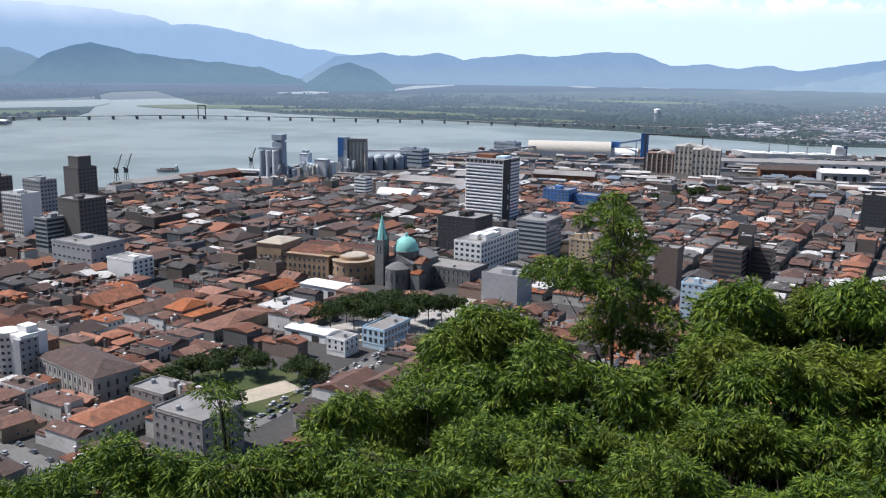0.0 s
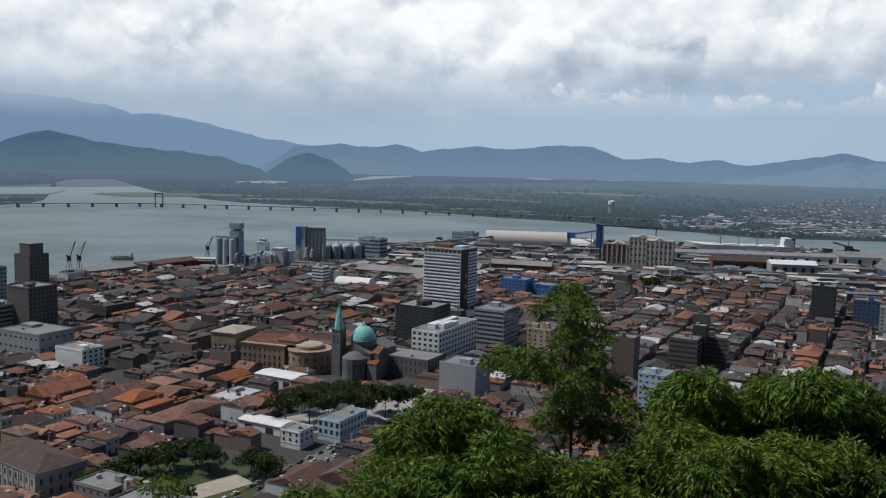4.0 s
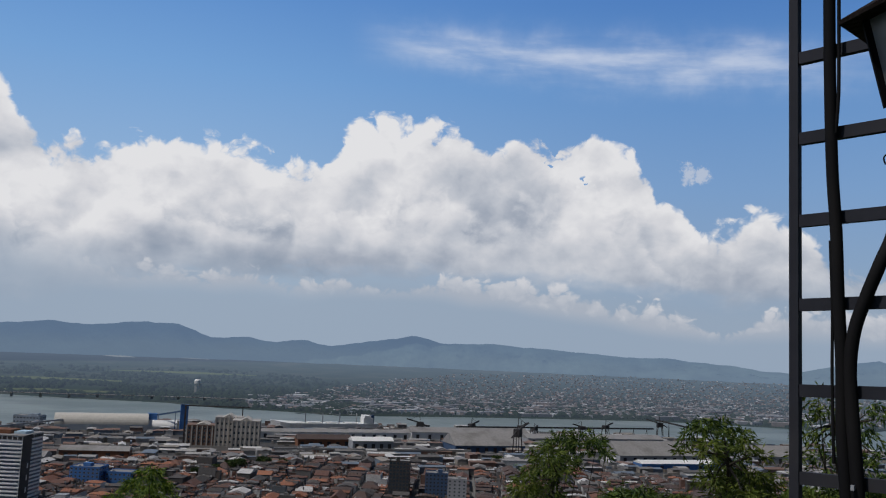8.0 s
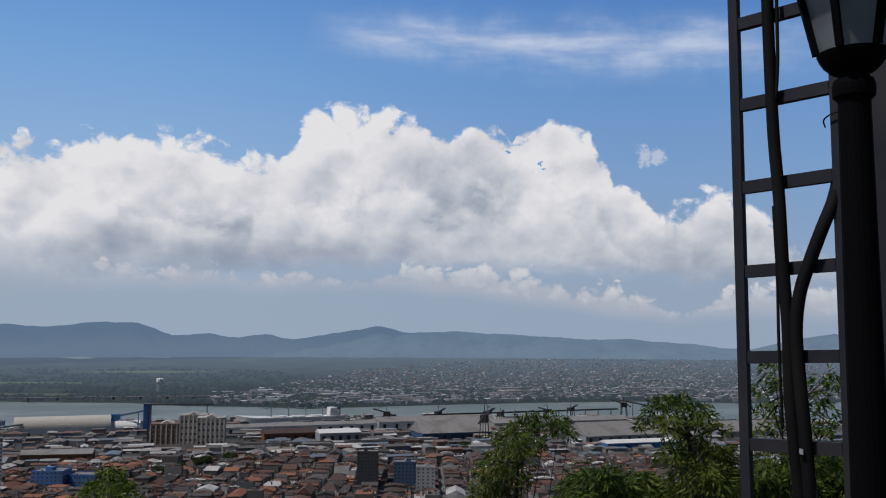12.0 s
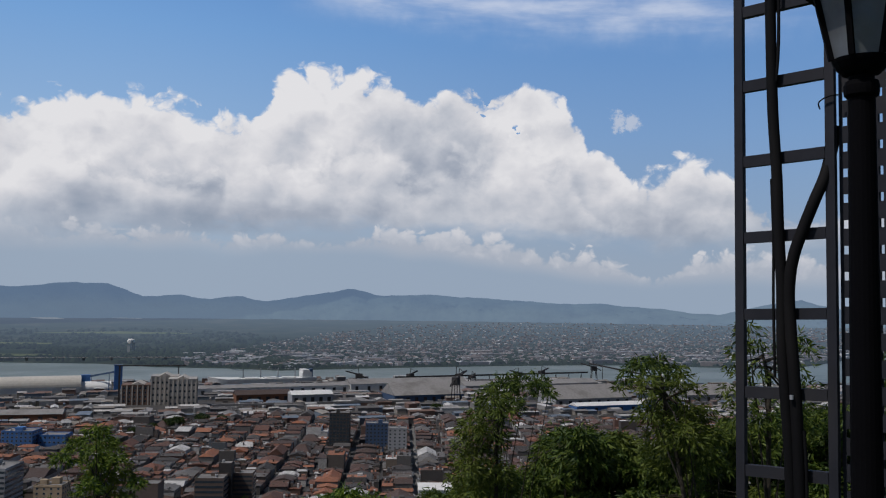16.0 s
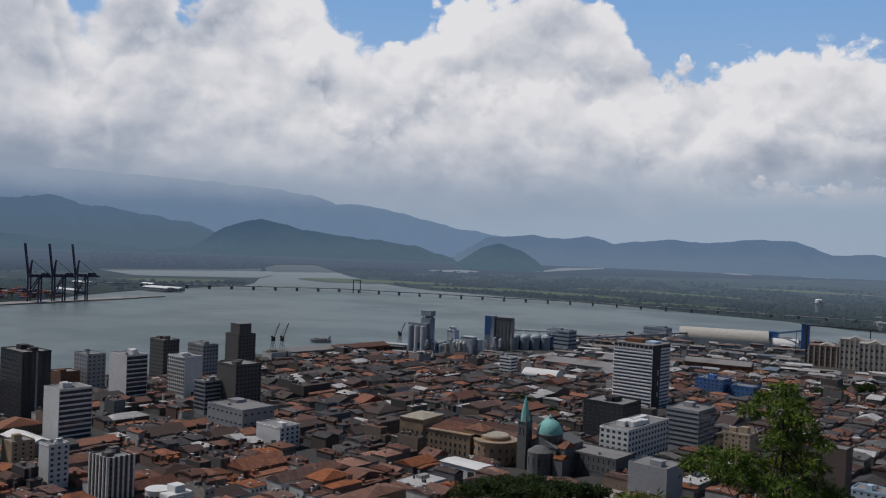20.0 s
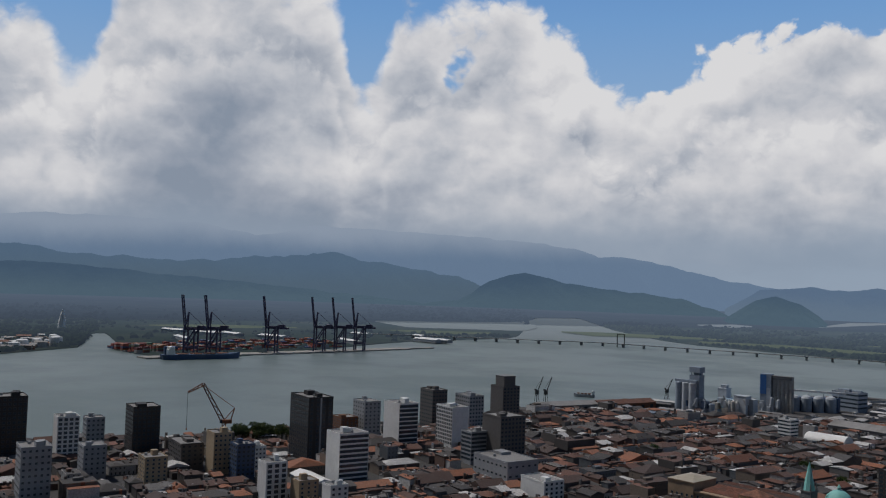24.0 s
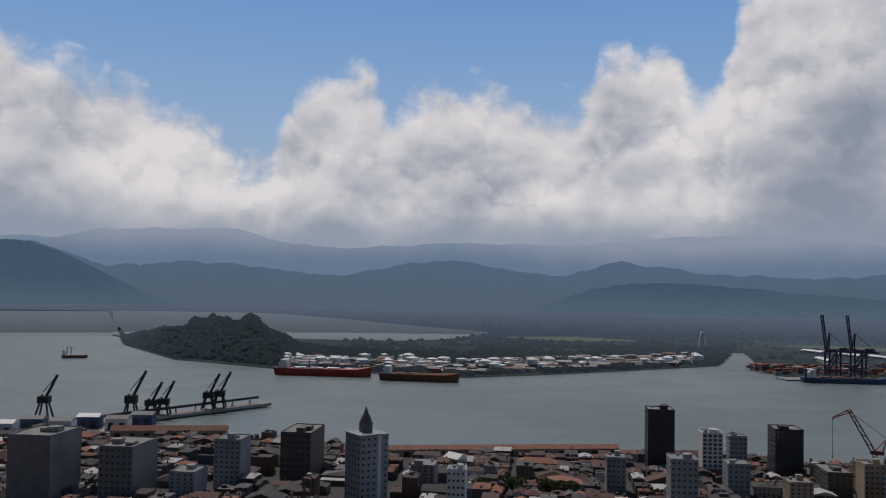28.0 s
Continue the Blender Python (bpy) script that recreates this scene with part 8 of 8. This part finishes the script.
part("wire", hose(Form(), [(0, 0, 1.93), (dx * 0.6, dy * 0.6, 1.9), (dx * 0.88, dy * 0.88, 1.876), (dx * 0.93, dy * 0.93, 1.868), (dx * 0.955, dy * 0.955, 1.856)], 0.0035, 6), M_CABLE, bracket)


# ---- streets, squares and parked cars ----
def strip(name, label, a, b, width, mat, z=0.06):
    dx, dy = b[0] - a[0], b[1] - a[1]
    ln = math.hypot(dx, dy)
    nx, ny = -dy / ln * width / 2, dx / ln * width / 2
    f = Form().add([(a[0] + nx, a[1] + ny, z), (a[0] - nx, a[1] - ny, z), (b[0] - nx, b[1] - ny, z), (b[0] + nx, b[1] + ny, z)], [(0, 1, 2, 3)])
    return whole(name, f, mat, label, "road", kind="structure")


M_ROAD = paint("worn pale asphalt", (0.16, 0.16, 0.155), 0.9, 0.6, 0.35, 0.35)
for u in (15 - 2 * 58, 15, 15 + 58 * 4):
    v0 = 330 if u > -60 else 260 if u > -200 else 210
    strip("road_1", "worn grey street between the blocks", town(u, v0), town(u, 1060), 6.6, M_ROAD)
AVENUE = ((-86, 342), (-22, 452))
strip("road_2", "pale avenue beside the garden square", *AVENUE, 13.0, M_ROAD, 0.09)
strip("road_3", "street under the hill", (-196, 343), (-126, 290), 9.0, M_ROAD, 0.09)
strip("road_4", "forecourt paving before the cathedral", (-18, 455), (22, 560), 26.0, M_PAVE, 0.12)
strip("road_5", "paved square under the trees", (-66, 470), (4, 520), 34.0, M_PAVE, 0.15)
f = Form()
f.turn(-94, 386, [(34, 0.0), (34, 0.12)], 24)
whole("ground_garden", f, M_GRASS, "garden square lawn with worn edges", "lawn", kind="structure")
strip("ground_sand", "bare sandy play ground in the garden", (-94, 374), (-70, 396), 15.0, M_SAND, 0.2)
f = Form()
for i in range(18):
    a = Vector((-77, 366, 0.1)).lerp(Vector((-44, 424, 0.1)), i / 17)
    f.box(a.x, a.y, 0, 0.25, 0.25, 1.5)
bar(f, (-77, 366, 1.4), (-44, 424, 1.4), 0.12, 0.12)
bar(f, (-77, 366, 0.8), (-44, 424, 0.8), 0.12, 0.12)
whole("garden_fence", f, M_BEIGE, "low yellowish fence along the garden", "fence")

CAR_PAINT = [paint("car paint", c, 0.3, 4.0, 0.08, 0.05) for c in ((0.62, 0.62, 0.62), (0.35, 0.36, 0.38), (0.03, 0.03, 0.035), (0.12, 0.13, 0.15))]
M_TYRE = paint("tyre rubber", (0.02, 0.02, 0.02), 0.9, 4.0)


def car(m, colour, words):
    c = thing("car", f"{words} parked hatchback car on the street", "car", m, group="parked cars")
    f = Form()
    f.add([(-2.0, -0.84, 0.3), (2.0, -0.84, 0.3), (2.0, 0.84, 0.3), (-2.0, 0.84, 0.3), (-2.05, -0.86, 0.8), (2.05, -0.82, 0.68), (2.05, 0.82, 0.68), (-2.05, 0.86, 0.8), (-1.9, -0.8, 0.95), (0.85, -0.8, 0.9), (0.85, 0.8, 0.9), (-1.9, 0.8, 0.95)],
          [(0, 1, 5, 4), (1, 2, 6, 5), (2, 3, 7, 6), (3, 0, 4, 7), (4, 5, 9, 8), (6, 7, 11, 10), (5, 6, 10, 9), (7, 4, 8, 11), (8, 9, 10, 11), (3, 2, 1, 0)])
    part("body", f, CAR_PAINT[colour], c)
    g = Form().add([(-1.85, -0.76, 0.93), (0.9, -0.76, 0.89), (0.9, 0.76, 0.89), (-1.85, 0.76, 0.93), (-1.45, -0.6, 1.42), (0.2, -0.6, 1.42), (0.2, 0.6, 1.42), (-1.45, 0.6, 1.42)], [(0, 1, 5, 4), (1, 2, 6, 5), (2, 3, 7, 6), (3, 0, 4, 7)])
    part("cabin_glass", g, M_GLASS, c)
    part("roof", Form().box(-0.62, 0, 1.415, 1.7, 1.22, 0.05), CAR_PAINT[colour], c)
    for sx in (-1.25, 1.3):
        for sy in (-0.78, 0.78):
            part("wheel", Form().tube((sx, sy - 0.1, 0.31), (sx, sy + 0.1, 0.31), 0.31, 0.31, 12), M_TYRE, c)
    return c


cars = [car(pose(-80.2 + i * 3, 352 + i * 5.2, 0.1, 0, 0, 60), i, ("white", "silver", "black", "dark grey")[i]) for i in range(4)]
k = random.Random(31)


def park(a, b, n, side, width, z):
    dx, dy = b[0] - a[0], b[1] - a[1]
    ln = math.hypot(dx, dy)
    for i in range(n):
        t = (i + 0.5) / n + k.uniform(-0.2, 0.2) / n
        x, y = a[0] + dx * t - dy / ln * side * width, a[1] + dy * t + dx / ln * side * width
        copy_thing(k.choice(cars), pose(x, y, z, 0, 0, math.degrees(math.atan2(dy, dx)) + k.choice((0, 180))))


park((-72, 366), AVENUE[1], 13, 1, 4.8, 0.1)
park((-78, 356), AVENUE[1], 15, -1, 4.8, 0.1)
park((-74, 363), AVENUE[1], 7, 0, 0, 0.1)
park((-190, 338), (-130, 293), 7, 1, 3.8, 0.1)
park((-190, 338), (-130, 293), 6, -1, 3.8, 0.1)
park(town(-101, 420), town(-101, 600), 12, 1, 2.2, 0.08)
park(town(15, 600), town(15, 900), 16, 1, 2.3, 0.08)
park(town(15, 600), town(15, 900), 13, -1, 2.3, 0.08)
park(town(-101, 640), town(-101, 900), 12, 1, 2.3, 0.08)
park((-8, 470), (18, 545), 8, 1, 9.0, 0.16)
